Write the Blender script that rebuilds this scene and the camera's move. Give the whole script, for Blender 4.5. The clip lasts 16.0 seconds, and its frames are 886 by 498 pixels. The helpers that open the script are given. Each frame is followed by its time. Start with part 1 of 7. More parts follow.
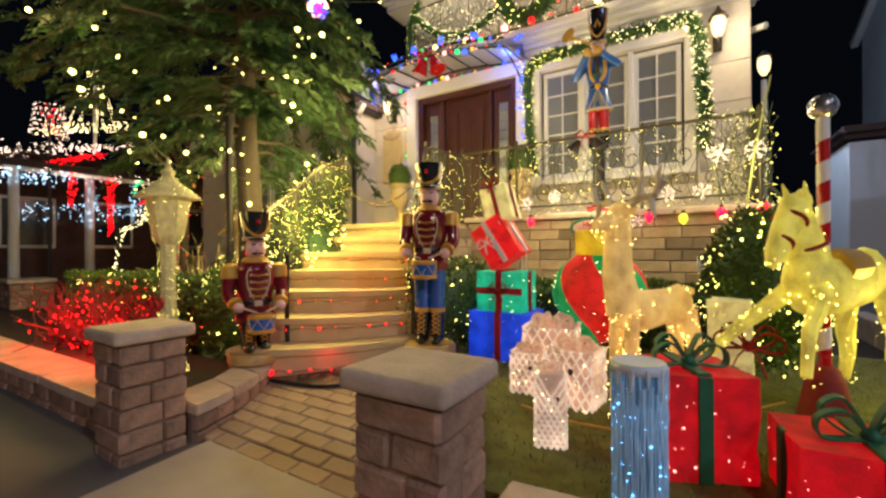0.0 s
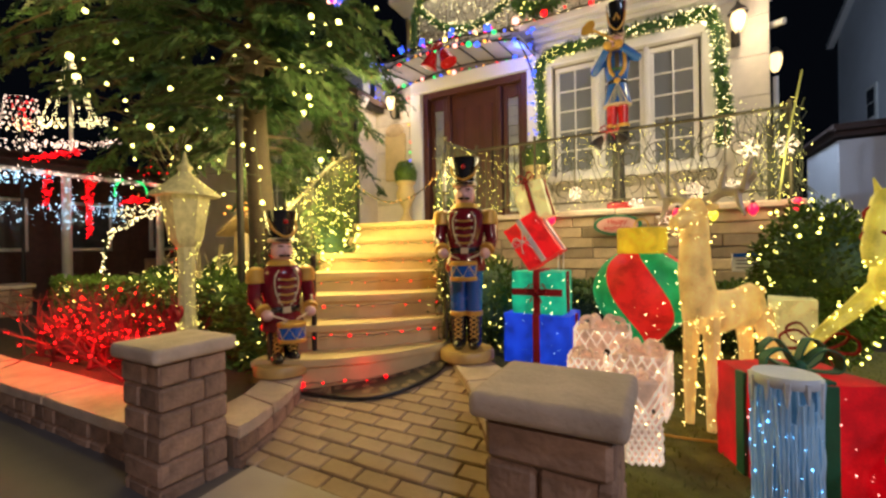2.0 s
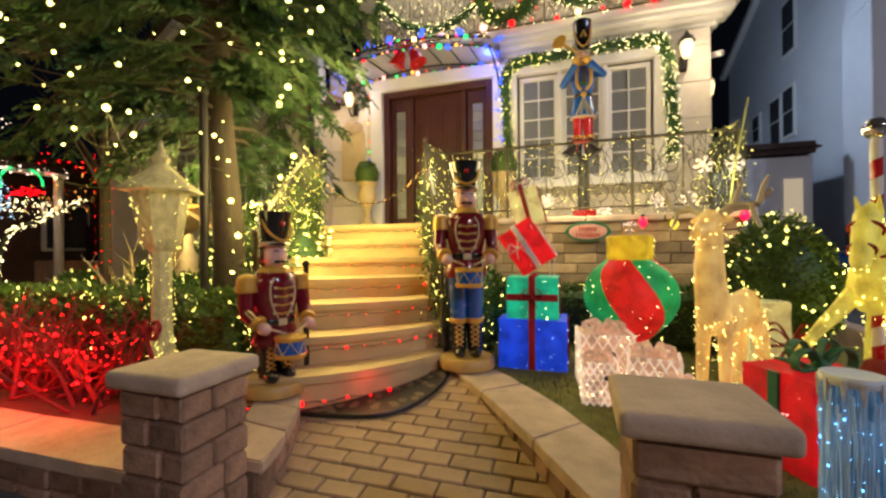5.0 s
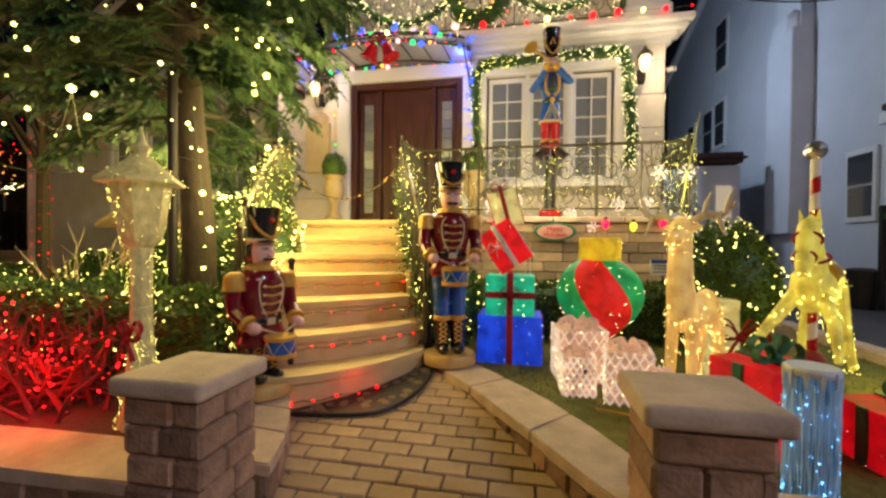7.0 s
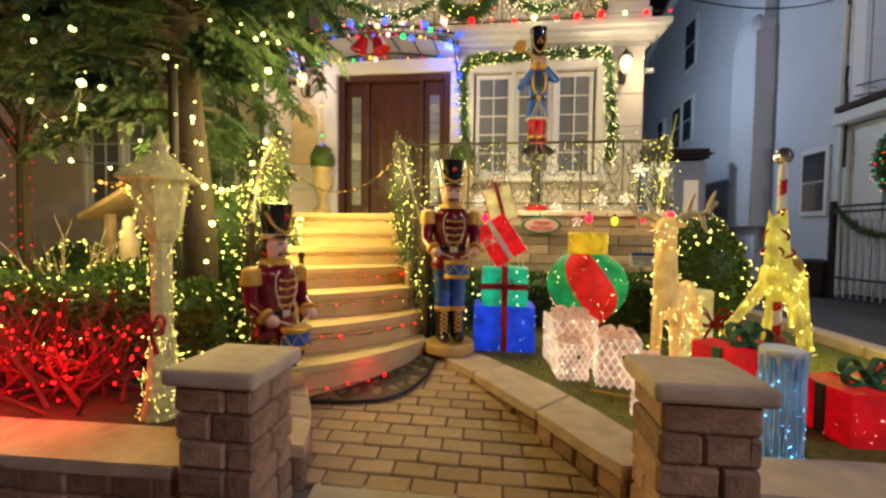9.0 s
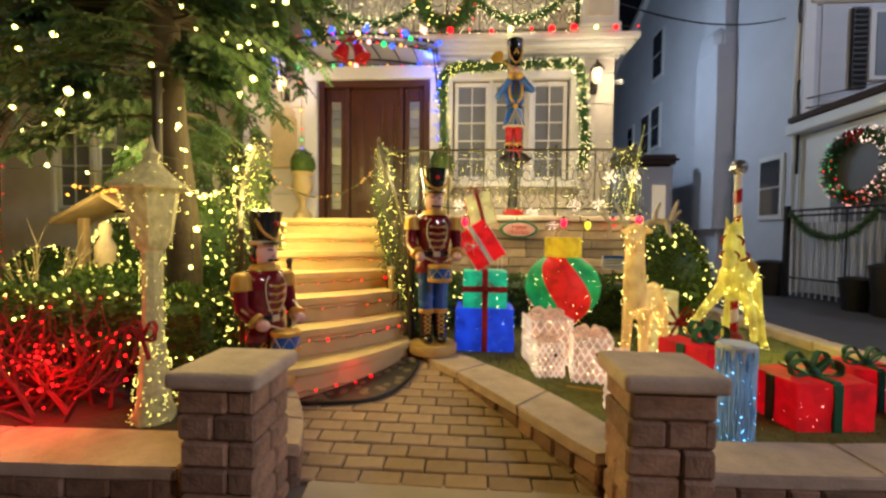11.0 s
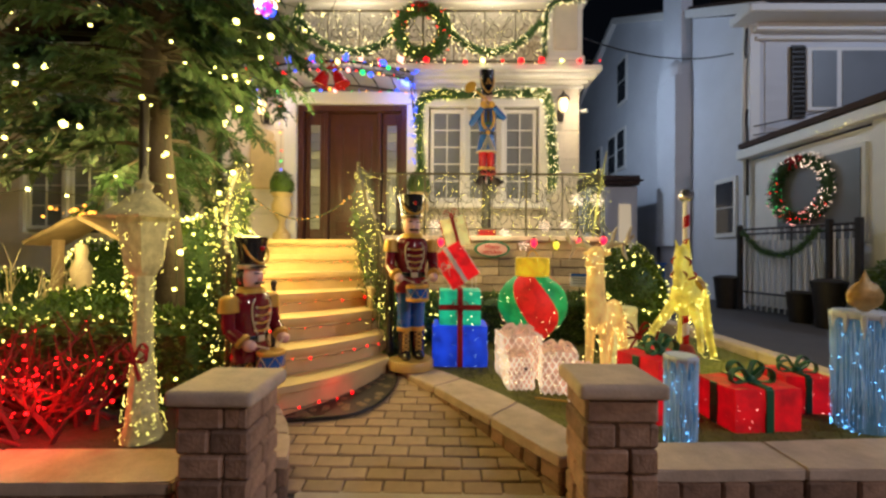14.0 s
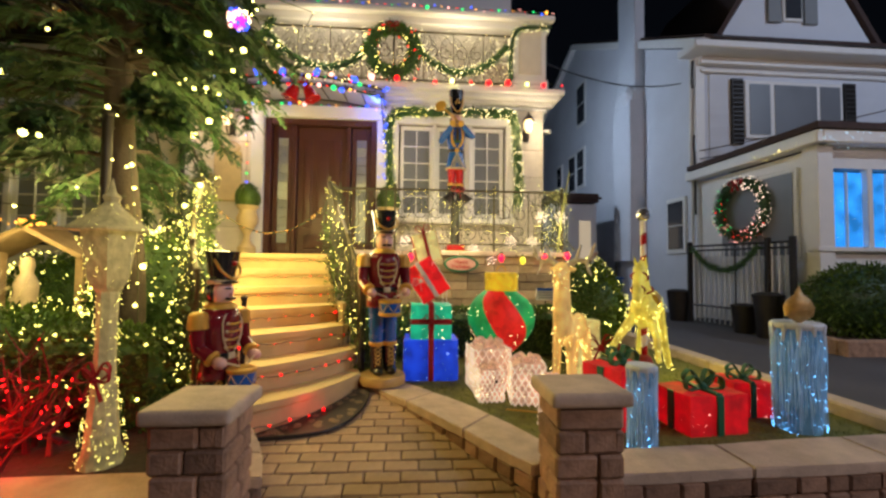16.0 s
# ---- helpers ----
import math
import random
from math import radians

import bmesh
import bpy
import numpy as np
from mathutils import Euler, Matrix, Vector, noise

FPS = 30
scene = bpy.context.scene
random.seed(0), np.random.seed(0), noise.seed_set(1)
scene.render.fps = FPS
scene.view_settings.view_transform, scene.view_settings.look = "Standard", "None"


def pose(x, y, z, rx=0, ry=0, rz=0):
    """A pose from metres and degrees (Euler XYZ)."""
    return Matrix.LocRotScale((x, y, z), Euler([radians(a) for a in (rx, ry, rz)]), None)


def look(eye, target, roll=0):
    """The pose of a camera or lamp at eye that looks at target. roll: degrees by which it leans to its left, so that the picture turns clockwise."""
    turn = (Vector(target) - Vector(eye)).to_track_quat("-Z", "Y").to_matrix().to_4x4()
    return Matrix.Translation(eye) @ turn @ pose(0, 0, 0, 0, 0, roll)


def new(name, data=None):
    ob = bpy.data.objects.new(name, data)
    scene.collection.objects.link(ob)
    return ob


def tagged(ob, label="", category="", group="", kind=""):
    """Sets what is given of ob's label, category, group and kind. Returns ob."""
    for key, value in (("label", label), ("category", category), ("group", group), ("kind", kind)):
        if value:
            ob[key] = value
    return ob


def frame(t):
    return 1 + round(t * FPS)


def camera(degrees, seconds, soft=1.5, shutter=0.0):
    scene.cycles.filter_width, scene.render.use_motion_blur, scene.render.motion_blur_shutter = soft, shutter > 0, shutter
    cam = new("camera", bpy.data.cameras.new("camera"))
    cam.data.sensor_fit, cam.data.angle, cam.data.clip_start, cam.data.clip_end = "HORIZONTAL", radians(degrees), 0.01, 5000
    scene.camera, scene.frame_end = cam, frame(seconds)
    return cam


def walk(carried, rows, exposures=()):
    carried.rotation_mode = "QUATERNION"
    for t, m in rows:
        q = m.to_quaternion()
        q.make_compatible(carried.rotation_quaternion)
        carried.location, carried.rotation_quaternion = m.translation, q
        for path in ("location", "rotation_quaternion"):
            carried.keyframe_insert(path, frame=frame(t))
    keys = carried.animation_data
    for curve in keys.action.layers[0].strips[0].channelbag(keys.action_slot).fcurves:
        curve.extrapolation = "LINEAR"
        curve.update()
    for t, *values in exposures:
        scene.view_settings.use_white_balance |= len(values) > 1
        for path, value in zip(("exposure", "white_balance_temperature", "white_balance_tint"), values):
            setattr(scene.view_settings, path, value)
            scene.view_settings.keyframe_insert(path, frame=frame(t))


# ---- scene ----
cam = camera(94.5, 16.0, soft=2.6)
PATH = [
    (0, (0.25, 0.182, 1.048), (-0.789, 1.891, 1.055), -0.3),
    (0.5, (0.122, 0.158, 1.071), (-0.897, 1.879, 1.055), -0.5),
    (1, (0.008, 0.141, 1.075), (-0.996, 1.871, 1.053), -0.7),
    (1.5, (-0.107, 0.125, 1.073), (-1.092, 1.865, 1.051), -0.8),
    (2, (-0.229, 0.12, 1.064), (-1.184, 1.877, 1.063), -0.9),
    (2.5, (-0.358, 0.114, 1.071), (-1.267, 1.895, 1.083), -0.9),
    (3, (-0.474, 0.103, 1.085), (-1.338, 1.907, 1.093), -0.9),
    (3.5, (-0.577, 0.08, 1.096), (-1.394, 1.906, 1.102), -0.8),
    (4, (-0.666, 0.049, 1.094), (-1.415, 1.903, 1.104), -0.8),
    (6.3, (-0.959, -0.103, 1.123), (-1.436, 1.839, 1.105), 0.3),
    (6.5, (-0.992, -0.115, 1.132), (-1.445, 1.833, 1.109), 0.4),
    (7, (-1.04, -0.141, 1.137), (-1.426, 1.821, 1.111), 0.5),
    (7.5, (-1.087, -0.173, 1.148), (-1.412, 1.8, 1.116), 0.6),
    (8, (-1.13, -0.208, 1.154), (-1.425, 1.77, 1.118), 0.7),
    (8.5, (-1.187, -0.265, 1.161), (-1.458, 1.716, 1.111), 0.7),
    (9, (-1.236, -0.326, 1.175), (-1.491, 1.656, 1.099), 0.7),
    (9.2, (-1.261, -0.345, 1.187), (-1.505, 1.638, 1.092), 0.7),
    (11.3, (-1.278, -0.484, 1.21), (-1.413, 1.511, 1.146), 0.6),
    (11.5, (-1.271, -0.501, 1.219), (-1.405, 1.493, 1.142), 0.6),
    (12, (-1.266, -0.535, 1.226), (-1.39, 1.46, 1.154), 0.5),
    (12.5, (-1.259, -0.58, 1.233), (-1.36, 1.417, 1.17), 0.5),
    (13, (-1.259, -0.619, 1.242), (-1.342, 1.379, 1.214), 0.4),
    (13.5, (-1.267, -0.653, 1.25), (-1.318, 1.347, 1.246), 0.4),
    (14, (-1.273, -0.679, 1.258), (-1.298, 1.321, 1.269), 0.4),
    (14.5, (-1.292, -0.701, 1.263), (-1.273, 1.299, 1.291), 0.5),
    (15, (-1.309, -0.722, 1.267), (-1.26, 1.277, 1.312), 0.5),
    (15.5, (-1.33, -0.738, 1.269), (-1.211, 1.258, 1.334), 0.5),
    (16, (-1.345, -0.752, 1.269), (-1.198, 1.241, 1.349), 0.6),
]
walk(cam, [(t, look(eye, target, roll)) for t, eye, target, roll in PATH])

# ---- world and large lights ----
world = bpy.data.worlds.new("night")
scene.world = world
world.use_nodes = True
world.node_tree.nodes["Background"].inputs[0].default_value = (0.006, 0.008, 0.013, 1)
world.node_tree.nodes["Background"].inputs[1].default_value = 0.25


def lamp(name, place, power, colour, size=0.1):
    data = bpy.data.lights.new(name, "POINT")
    data.energy, data.color, data.shadow_soft_size = power, colour, size
    ob = new(name, data)
    ob.location = place
    return ob


WARM, PALE, GOLD, RED = (1.0, 0.84, 0.58), (1.0, 0.81, 0.44), (1.0, 0.77, 0.23), (1.0, 0.003, 0.006)
# assumed street lamps out of view, placed and tinted for brightness
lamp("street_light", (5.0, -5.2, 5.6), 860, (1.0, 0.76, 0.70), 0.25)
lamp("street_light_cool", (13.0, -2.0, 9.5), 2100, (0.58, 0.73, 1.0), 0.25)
lamp("sconce_light", (-4.22, 5.62, 3.52), 12, (1.0, 0.80, 0.54), 0.06)
lamp("sconce_light", (0.55, 5.62, 3.56), 17, (1.0, 0.80, 0.54), 0.06)
lamp("rail_string_light", (-3.05, 2.75, 1.65), 64, GOLD, 0.3)
lamp("rail_string_light", (-3.45, 3.65, 2.1), 56, GOLD, 0.3)
lamp("rail_string_light", (-2.08, 3.75, 1.85), 50, PALE, 0.3)
lamp("rail_string_light", (-0.8, 4.72, 1.85), 44, PALE, 0.35)
lamp("rail_string_light", (0.65, 4.68, 1.85), 28, PALE, 0.3)
lamp("balcony_string_light", (-2.8, 5.6, 4.75), 26, WARM, 0.3)
lamp("balcony_string_light", (-0.6, 5.6, 4.75), 26, WARM, 0.3)
lamp("tree_string_light", (-2.8, 3.2, 2.4), 34, GOLD, 0.25)
lamp("tree_string_light", (-2.6, 1.9, 3.1), 36, GOLD, 0.25)
lamp("tree_string_light", (-5.0, 1.7, 3.2), 24, GOLD, 0.25)
lamp("tree_string_light", (-4.4, 3.0, 1.75), 46, GOLD, 0.25)
lamp("hedge_string_light", (-5.3, 1.9, 1.2), 26, GOLD, 0.25)
lamp("garland_string_light", (-1.62, 5.55, 3.1), 2.5, WARM, 0.2)
lamp("garland_string_light", (0.2, 5.55, 3.5), 2, WARM, 0.2)
# invented fill that brightens the neighbour's side wall
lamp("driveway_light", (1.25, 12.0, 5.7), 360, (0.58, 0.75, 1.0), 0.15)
lamp("red_shrub_light", (-3.6, 1.60, 0.40), 14, RED, 0.15)
lamp("red_shrub_light", (-4.2, 1.58, 0.40), 15, RED, 0.15)
lamp("red_shrub_light", (-4.9, 1.60, 0.40), 15, RED, 0.15)
lamp("shrub_string_light", (-3.15, 3.0, 1.25), 20, GOLD, 0.2)
lamp("horse_string_light", (1.45, 3.25, 0.65), 16, (1.0, 0.82, 0.16), 0.15)

# ---- materials ----


def mat(name, colour, rough=0.6, metal=0.0, var=0.25, scale=6.0, bump=0.15, fine=60.0, emit=0.0, emit_colour=None, per_object=0.0, per_island=0.0, coat=0.0, trans=0.0, alpha=1.0):
    """A surface with variation at two scales, a fine relief, and wear in its gloss."""
    m = bpy.data.materials.new(name)
    m.use_nodes = True
    t = m.node_tree
    b = t.nodes["Principled BSDF"]
    n, l = t.nodes.new, t.links.new
    co = n("ShaderNodeTexCoord")
    big, small = n("ShaderNodeTexNoise"), n("ShaderNodeTexNoise")
    big.inputs["Scale"].default_value, small.inputs["Scale"].default_value = scale, fine
    big.inputs["Detail"].default_value = small.inputs["Detail"].default_value = 4
    l(co.outputs["Object"], big.inputs["Vector"]), l(co.outputs["Object"], small.inputs["Vector"])
    mix = n("ShaderNodeMix")
    mix.data_type = "RGBA"
    c = Vector(colour)
    mix.inputs["A"].default_value = (*(c * (1 - var)), 1)
    mix.inputs["B"].default_value = (*[min(1.0, v * (1 + var)) for v in c], 1)
    add = n("ShaderNodeMath")
    add.operation = "MULTIPLY_ADD"
    add.inputs[1].default_value = 0.35
    l(small.outputs["Fac"], add.inputs[0])
    sub = n("ShaderNodeMath")
    sub.operation = "MULTIPLY_ADD"
    sub.inputs[1].default_value, sub.inputs[2].default_value = 1.3, -0.33
    l(big.outputs["Fac"], sub.inputs[0])
    l(sub.outputs[0], add.inputs[2])
    l(add.outputs[0], mix.inputs["Factor"])
    out = mix.outputs["Result"]
    if per_object or per_island:
        src = n("ShaderNodeObjectInfo").outputs["Random"] if per_object else n("ShaderNodeNewGeometry").outputs["Random Per Island"]
        hsv = n("ShaderNodeHueSaturation")
        rng = n("ShaderNodeMapRange")
        k = per_object or per_island
        rng.inputs["To Min"].default_value, rng.inputs["To Max"].default_value = 1 - k, 1 + k
        l(src, rng.inputs["Value"])
        l(rng.outputs[0], hsv.inputs["Value"])
        l(out, hsv.inputs["Color"])
        out = hsv.outputs[0]
    l(out, b.inputs["Base Color"])
    rr = n("ShaderNodeMapRange")
    rr.inputs["To Min"].default_value, rr.inputs["To Max"].default_value = max(0.02, rough - 0.12), min(1.0, rough + 0.12)
    l(big.outputs["Fac"], rr.inputs["Value"])
    l(rr.outputs[0], b.inputs["Roughness"])
    b.inputs["Metallic"].default_value = metal
    b.inputs["Coat Weight"].default_value = coat
    b.inputs["Transmission Weight"].default_value = trans
    b.inputs["Alpha"].default_value = alpha
    if bump:
        bp = n("ShaderNodeBump")
        bp.inputs["Strength"].default_value, bp.inputs["Distance"].default_value = bump, 0.01
        l(add.outputs[0], bp.inputs["Height"])
        l(bp.outputs[0], b.inputs["Normal"])
    if emit:
        b.inputs["Emission Color"].default_value = (*(emit_colour or colour), 1)
        em = n("ShaderNodeMapRange")
        em.inputs["From Min"].default_value, em.inputs["From Max"].default_value = 0.3, 0.75
        em.inputs["To Min"].default_value, em.inputs["To Max"].default_value = emit * 0.55, emit * 1.5
        l(add.outputs[0], em.inputs["Value"])
        l(em.outputs[0], b.inputs["Emission Strength"])
    return m


def glow(name, colour, strength):
    m = bpy.data.materials.new(name)
    m.use_nodes = True
    b = m.node_tree.nodes["Principled BSDF"]
    b.inputs["Base Color"].default_value = (*[0.3 * v for v in colour], 1)
    b.inputs["Emission Color"].default_value = (*colour, 1)
    b.inputs["Emission Strength"].default_value = strength
    b.inputs["Roughness"].default_value = 0.3
    m.cycles.emission_sampling = "NONE"
    return m


M = dict(
    cap=mat("limestone_cap", (0.53, 0.415, 0.32), 0.85, var=0.34, scale=7, bump=0.7, fine=60),
    block=mat("tumbled_block", (0.30, 0.185, 0.125), 0.88, var=0.6, scale=12, bump=0.95, fine=55, per_object=0.32),
    block_joint=mat("dark_joint", (0.23, 0.16, 0.11), 0.95, bump=0.4),
    paver=mat("concrete_paver", (0.36, 0.25, 0.16), 0.8, var=0.25, scale=14, bump=0.4, fine=120, per_object=0.14),
    sand=mat("joint_sand", (0.09, 0.07, 0.055), 0.95, bump=0.4),
    concrete=mat("pale_concrete", (0.42, 0.35, 0.29), 0.85, var=0.16, scale=4, bump=0.3, fine=140),
    slab=mat("dark_pavement", (0.12, 0.105, 0.10), 0.85, var=0.3, scale=3, bump=0.4, fine=150),
    drive=mat("worn_driveway", (0.095, 0.088, 0.09), 0.8, var=0.3, scale=1.6, bump=0.4, fine=120),
    asphalt=mat("asphalt", (0.075, 0.072, 0.072), 0.85, var=0.25, scale=2.5, bump=0.5, fine=160),
    soil=mat("dark_mulch", (0.05, 0.035, 0.025), 0.95, var=0.5, scale=25, bump=0.8, fine=90),
    lawn=mat("lawn_turf", (0.125, 0.13, 0.026), 0.95, var=0.5, scale=14, bump=0.8, fine=130),
    grass=mat("grass_blade", (0.14, 0.165, 0.032), 0.8, var=0.3, bump=0, per_island=0.4),
    stair=mat("honed_limestone", (0.58, 0.44, 0.22), 0.6, var=0.16, scale=7, bump=0.15, fine=80),
    facade=mat("pale_limestone", (0.68, 0.61, 0.52), 0.7, var=0.10, scale=5, bump=0.15, fine=90, per_object=0.06),
    joint=mat("facade_joint", (0.38, 0.34, 0.29), 0.9),
    veneer=mat("stone_veneer", (0.36, 0.27, 0.165), 0.8, var=0.35, scale=8, bump=0.5, per_object=0.4),
    white=mat("white_paint", (0.78, 0.76, 0.74), 0.45, var=0.05, scale=5, bump=0.05),
    stucco=mat("white_stucco", (0.62, 0.63, 0.68), 0.85, var=0.08, scale=1.6, bump=0.3, fine=110),
    siding=mat("white_siding", (0.64, 0.66, 0.72), 0.6, var=0.05, scale=2, bump=0.1, per_object=0.03),
    door=mat("mahogany", (0.070, 0.018, 0.013), 0.5, var=0.35, scale=4, bump=0.1, coat=0.12),
    iron=mat("wrought_iron", (0.10, 0.085, 0.05), 0.5, 0.6, var=0.3, bump=0.15),
    black=mat("black_enamel", (0.012, 0.012, 0.014), 0.15, var=0.2, bump=0.02, coat=0.6),
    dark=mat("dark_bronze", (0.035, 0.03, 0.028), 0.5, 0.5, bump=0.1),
    maroon=mat("maroon_enamel", (0.16, 0.010, 0.018), 0.16, var=0.25, scale=9, bump=0.03, coat=0.7),
    blue=mat("blue_enamel", (0.015, 0.10, 0.42), 0.25, var=0.2, bump=0.03, coat=0.5),
    gold=mat("gold_paint", (0.62, 0.36, 0.07), 0.35, 0.25, var=0.2, scale=12, bump=0.05),
    tan=mat("tan_varnish", (0.50, 0.33, 0.11), 0.4, var=0.25, scale=9, bump=0.08),
    cream=mat("cream_paint", (0.62, 0.50, 0.33), 0.4, var=0.15, bump=0.05),
    skin=mat("painted_face", (0.74, 0.44, 0.42), 0.35, var=0.08, bump=0.02, coat=0.3),
    redcloth=mat("red_velvet", (0.32, 0.008, 0.012), 0.75, var=0.3, bump=0.3),
    redpaint=mat("red_enamel", (0.45, 0.012, 0.015), 0.25, var=0.2, bump=0.05, coat=0.4),
    green=mat("green_ribbon", (0.012, 0.13, 0.06), 0.55, var=0.3, bump=0.2),
    glass=mat("dark_glass", (0.05, 0.055, 0.065), 0.06, var=0.1, bump=0, coat=0.3),
    blind=mat("grey_blind", (0.22, 0.23, 0.24), 0.5, var=0.1, bump=0.05),
    bark=mat("brown_bark", (0.05, 0.036, 0.025), 0.95, var=0.4, scale=10, bump=0.9, fine=40),
    needle=mat("conifer_needle", (0.034, 0.082, 0.028), 0.6, var=0.35, scale=1.2, bump=0, per_island=0.5),
    leaf=mat("box_leaf", (0.068, 0.125, 0.018), 0.5, var=0.3, bump=0, per_island=0.5),
    roof=mat("brown_shingle", (0.06, 0.035, 0.03), 0.9, var=0.4, scale=9, bump=0.5),
    wire=mat("light_wire", (0.05, 0.06, 0.03), 0.6, bump=0),
)
for key, colour, power in (("warm", (1.0, 0.74, 0.20), 8), ("yellow", (1.0, 0.85, 0.18), 8), ("white", (1.0, 0.80, 0.38), 8), ("cool", (0.45, 0.75, 1.0), 3.0),
                           ("red", (1.0, 0.002, 0.006), 4), ("pink", (1.0, 0.38, 0.32), 3.2), ("green", (0.02, 1.0, 0.22), 1.8), ("blue", (0.03, 0.09, 1.0), 3.0), ("amber", (1.0, 0.40, 0.05), 3.2), ("big", (1.0, 0.88, 0.22), 9)):
    M["l_" + key] = glow("bulb_" + key, colour, power)

# ---- builders ----


def thing(name, place=(0, 0, 0), label="", category="", group="", kind="", turn=0.0):
    ob = new(name)
    ob.matrix_basis = pose(*place, 0, 0, turn)
    return tagged(ob, label, category, group, kind)


def mesh_of(name, bm, material, smooth=False):
    me = bpy.data.meshes.new(name)
    bmesh.ops.recalc_face_normals(bm, faces=bm.faces[:])
    bm.to_mesh(me)
    bm.free()
    for m in material if isinstance(material, (list, tuple)) else (material,):
        me.materials.append(m)
    if smooth:
        me.shade_smooth()
        me.set_sharp_from_angle(angle=radians(42))
    return me


def part(name, bm, material, parent=None, label="", smooth=True, kind="", category=""):
    """Links a bmesh as one mesh object under a thing or a part."""
    ob = new(name, mesh_of(name, bm, material, smooth))
    ob.parent = parent
    return tagged(ob, label, category, "", kind)


def raw(name, verts, faces, material, parent=None, label="", kind="", smooth=False, category=""):
    me = bpy.data.meshes.new(name)
    me.from_pydata([tuple(v) for v in verts], [], faces)
    me.materials.append(material)
    if smooth:
        me.shade_smooth()
    ob = new(name, me)
    ob.parent = parent
    return tagged(ob, label, category, "", kind)


def piece(name, me, parent, m):
    ob = new(name, me)
    ob.parent = parent
    ob.matrix_basis = m
    return ob


def box(bm, c, s, bevel=0.0, rot=None, seg=1):
    r = bmesh.ops.create_cube(bm, size=1.0)
    m = Matrix.Translation(c) @ (rot or Matrix()) @ Matrix.Diagonal((*s, 1))
    bmesh.ops.transform(bm, matrix=m, verts=r["verts"])
    if bevel:
        edges = list({e for v in r["verts"] for e in v.link_edges})
        bmesh.ops.bevel(bm, geom=edges, offset=bevel, segments=seg, affect="EDGES", profile=0.6)
    return bm


def B(c, s, bevel=0.0, rot=None, seg=1):
    return box(bmesh.new(), c, s, bevel, rot, seg)


def cyl(bm, a, b, r0, r1=None, seg=12, caps=True):
    a, b = Vector(a), Vector(b)
    r1 = r0 if r1 is None else r1
    q = (b - a).to_track_quat("Z", "Y")
    rings = []
    for p, r in ((a, r0), (b, r1)):
        rings.append([bm.verts.new(p + q @ Vector((r * math.cos(2 * math.pi * i / seg), r * math.sin(2 * math.pi * i / seg), 0))) for i in range(seg)])
    for i in range(seg):
        bm.faces.new((rings[0][i], rings[0][(i + 1) % seg], rings[1][(i + 1) % seg], rings[1][i]))
    if caps:
        bm.faces.new(rings[0][::-1]), bm.faces.new(rings[1])
    return bm


def C(a, b, r0, r1=None, seg=12):
    return cyl(bmesh.new(), a, b, r0, r1, seg)


def lathe(bm, profile, seg=20, centre=(0, 0, 0), sx=1.0, sy=1.0):
    """Turns a profile of (radius, height) about z."""
    cx, cy, cz = centre
    rings = []
    for r, z in profile:
        rings.append([bm.verts.new((cx + sx * r * math.cos(2 * math.pi * i / seg), cy + sy * r * math.sin(2 * math.pi * i / seg), cz + z)) for i in range(seg)])
    for a, b in zip(rings, rings[1:]):
        for i in range(seg):
            bm.faces.new((a[i], a[(i + 1) % seg], b[(i + 1) % seg], b[i]))
    bm.faces.new(rings[0][::-1]), bm.faces.new(rings[-1])
    return bm


def L(profile, seg=20, centre=(0, 0, 0), sx=1.0, sy=1.0):
    return lathe(bmesh.new(), profile, seg, centre, sx, sy)


def ball(bm, c, r, seg=12, rings=8, s=(1, 1, 1)):
    prof = [(max(0.001, r * math.sin(math.pi * k / rings)), -r * math.cos(math.pi * k / rings)) for k in range(rings + 1)]
    return lathe(bm, [(a, z * s[2]) for a, z in prof], seg, c, s[0], s[1])


def S(c, r, seg=12, rings=8, s=(1, 1, 1)):
    return ball(bmesh.new(), c, r, seg, rings, s)


def tube(bm, pts, r, seg=6, taper=None):
    """A rod swept along points."""
    pts = [Vector(p) for p in pts]
    rings = []
    for i, p in enumerate(pts):
        d = (pts[min(i + 1, len(pts) - 1)] - pts[max(i - 1, 0)])
        if d.length < 1e-6:
            d = Vector((0, 0, 1))
        q = d.to_track_quat("Z", "Y")
        rr = r if taper is None else r + (taper - r) * i / max(1, len(pts) - 1)
        rings.append([bm.verts.new(p + q @ Vector((rr * math.cos(2 * math.pi * k / seg), rr * math.sin(2 * math.pi * k / seg), 0))) for k in range(seg)])
    for a, b in zip(rings, rings[1:]):
        # keep the seam aligned
        off = min(range(seg), key=lambda o: sum((a[k].co - b[(k + o) % seg].co).length for k in range(seg)))
        for k in range(seg):
            bm.faces.new((a[k], a[(k + 1) % seg], b[(k + 1 + off) % seg], b[(k + off) % seg]))
    bm.faces.new(rings[0][::-1]), bm.faces.new(rings[-1])
    return bm


def T(pts, r, seg=6, taper=None):
    return tube(bmesh.new(), pts, r, seg, taper)


def prism(bm, outline, z0, z1):
    """An upright block from a plan outline."""
    lo = [bm.verts.new((x, y, z0)) for x, y in outline]
    hi = [bm.verts.new((x, y, z1)) for x, y in outline]
    n = len(lo)
    for i in range(n):
        bm.faces.new((lo[i], lo[(i + 1) % n], hi[(i + 1) % n], hi[i]))
    bm.faces.new(lo[::-1]), bm.faces.new(hi)
    return bm


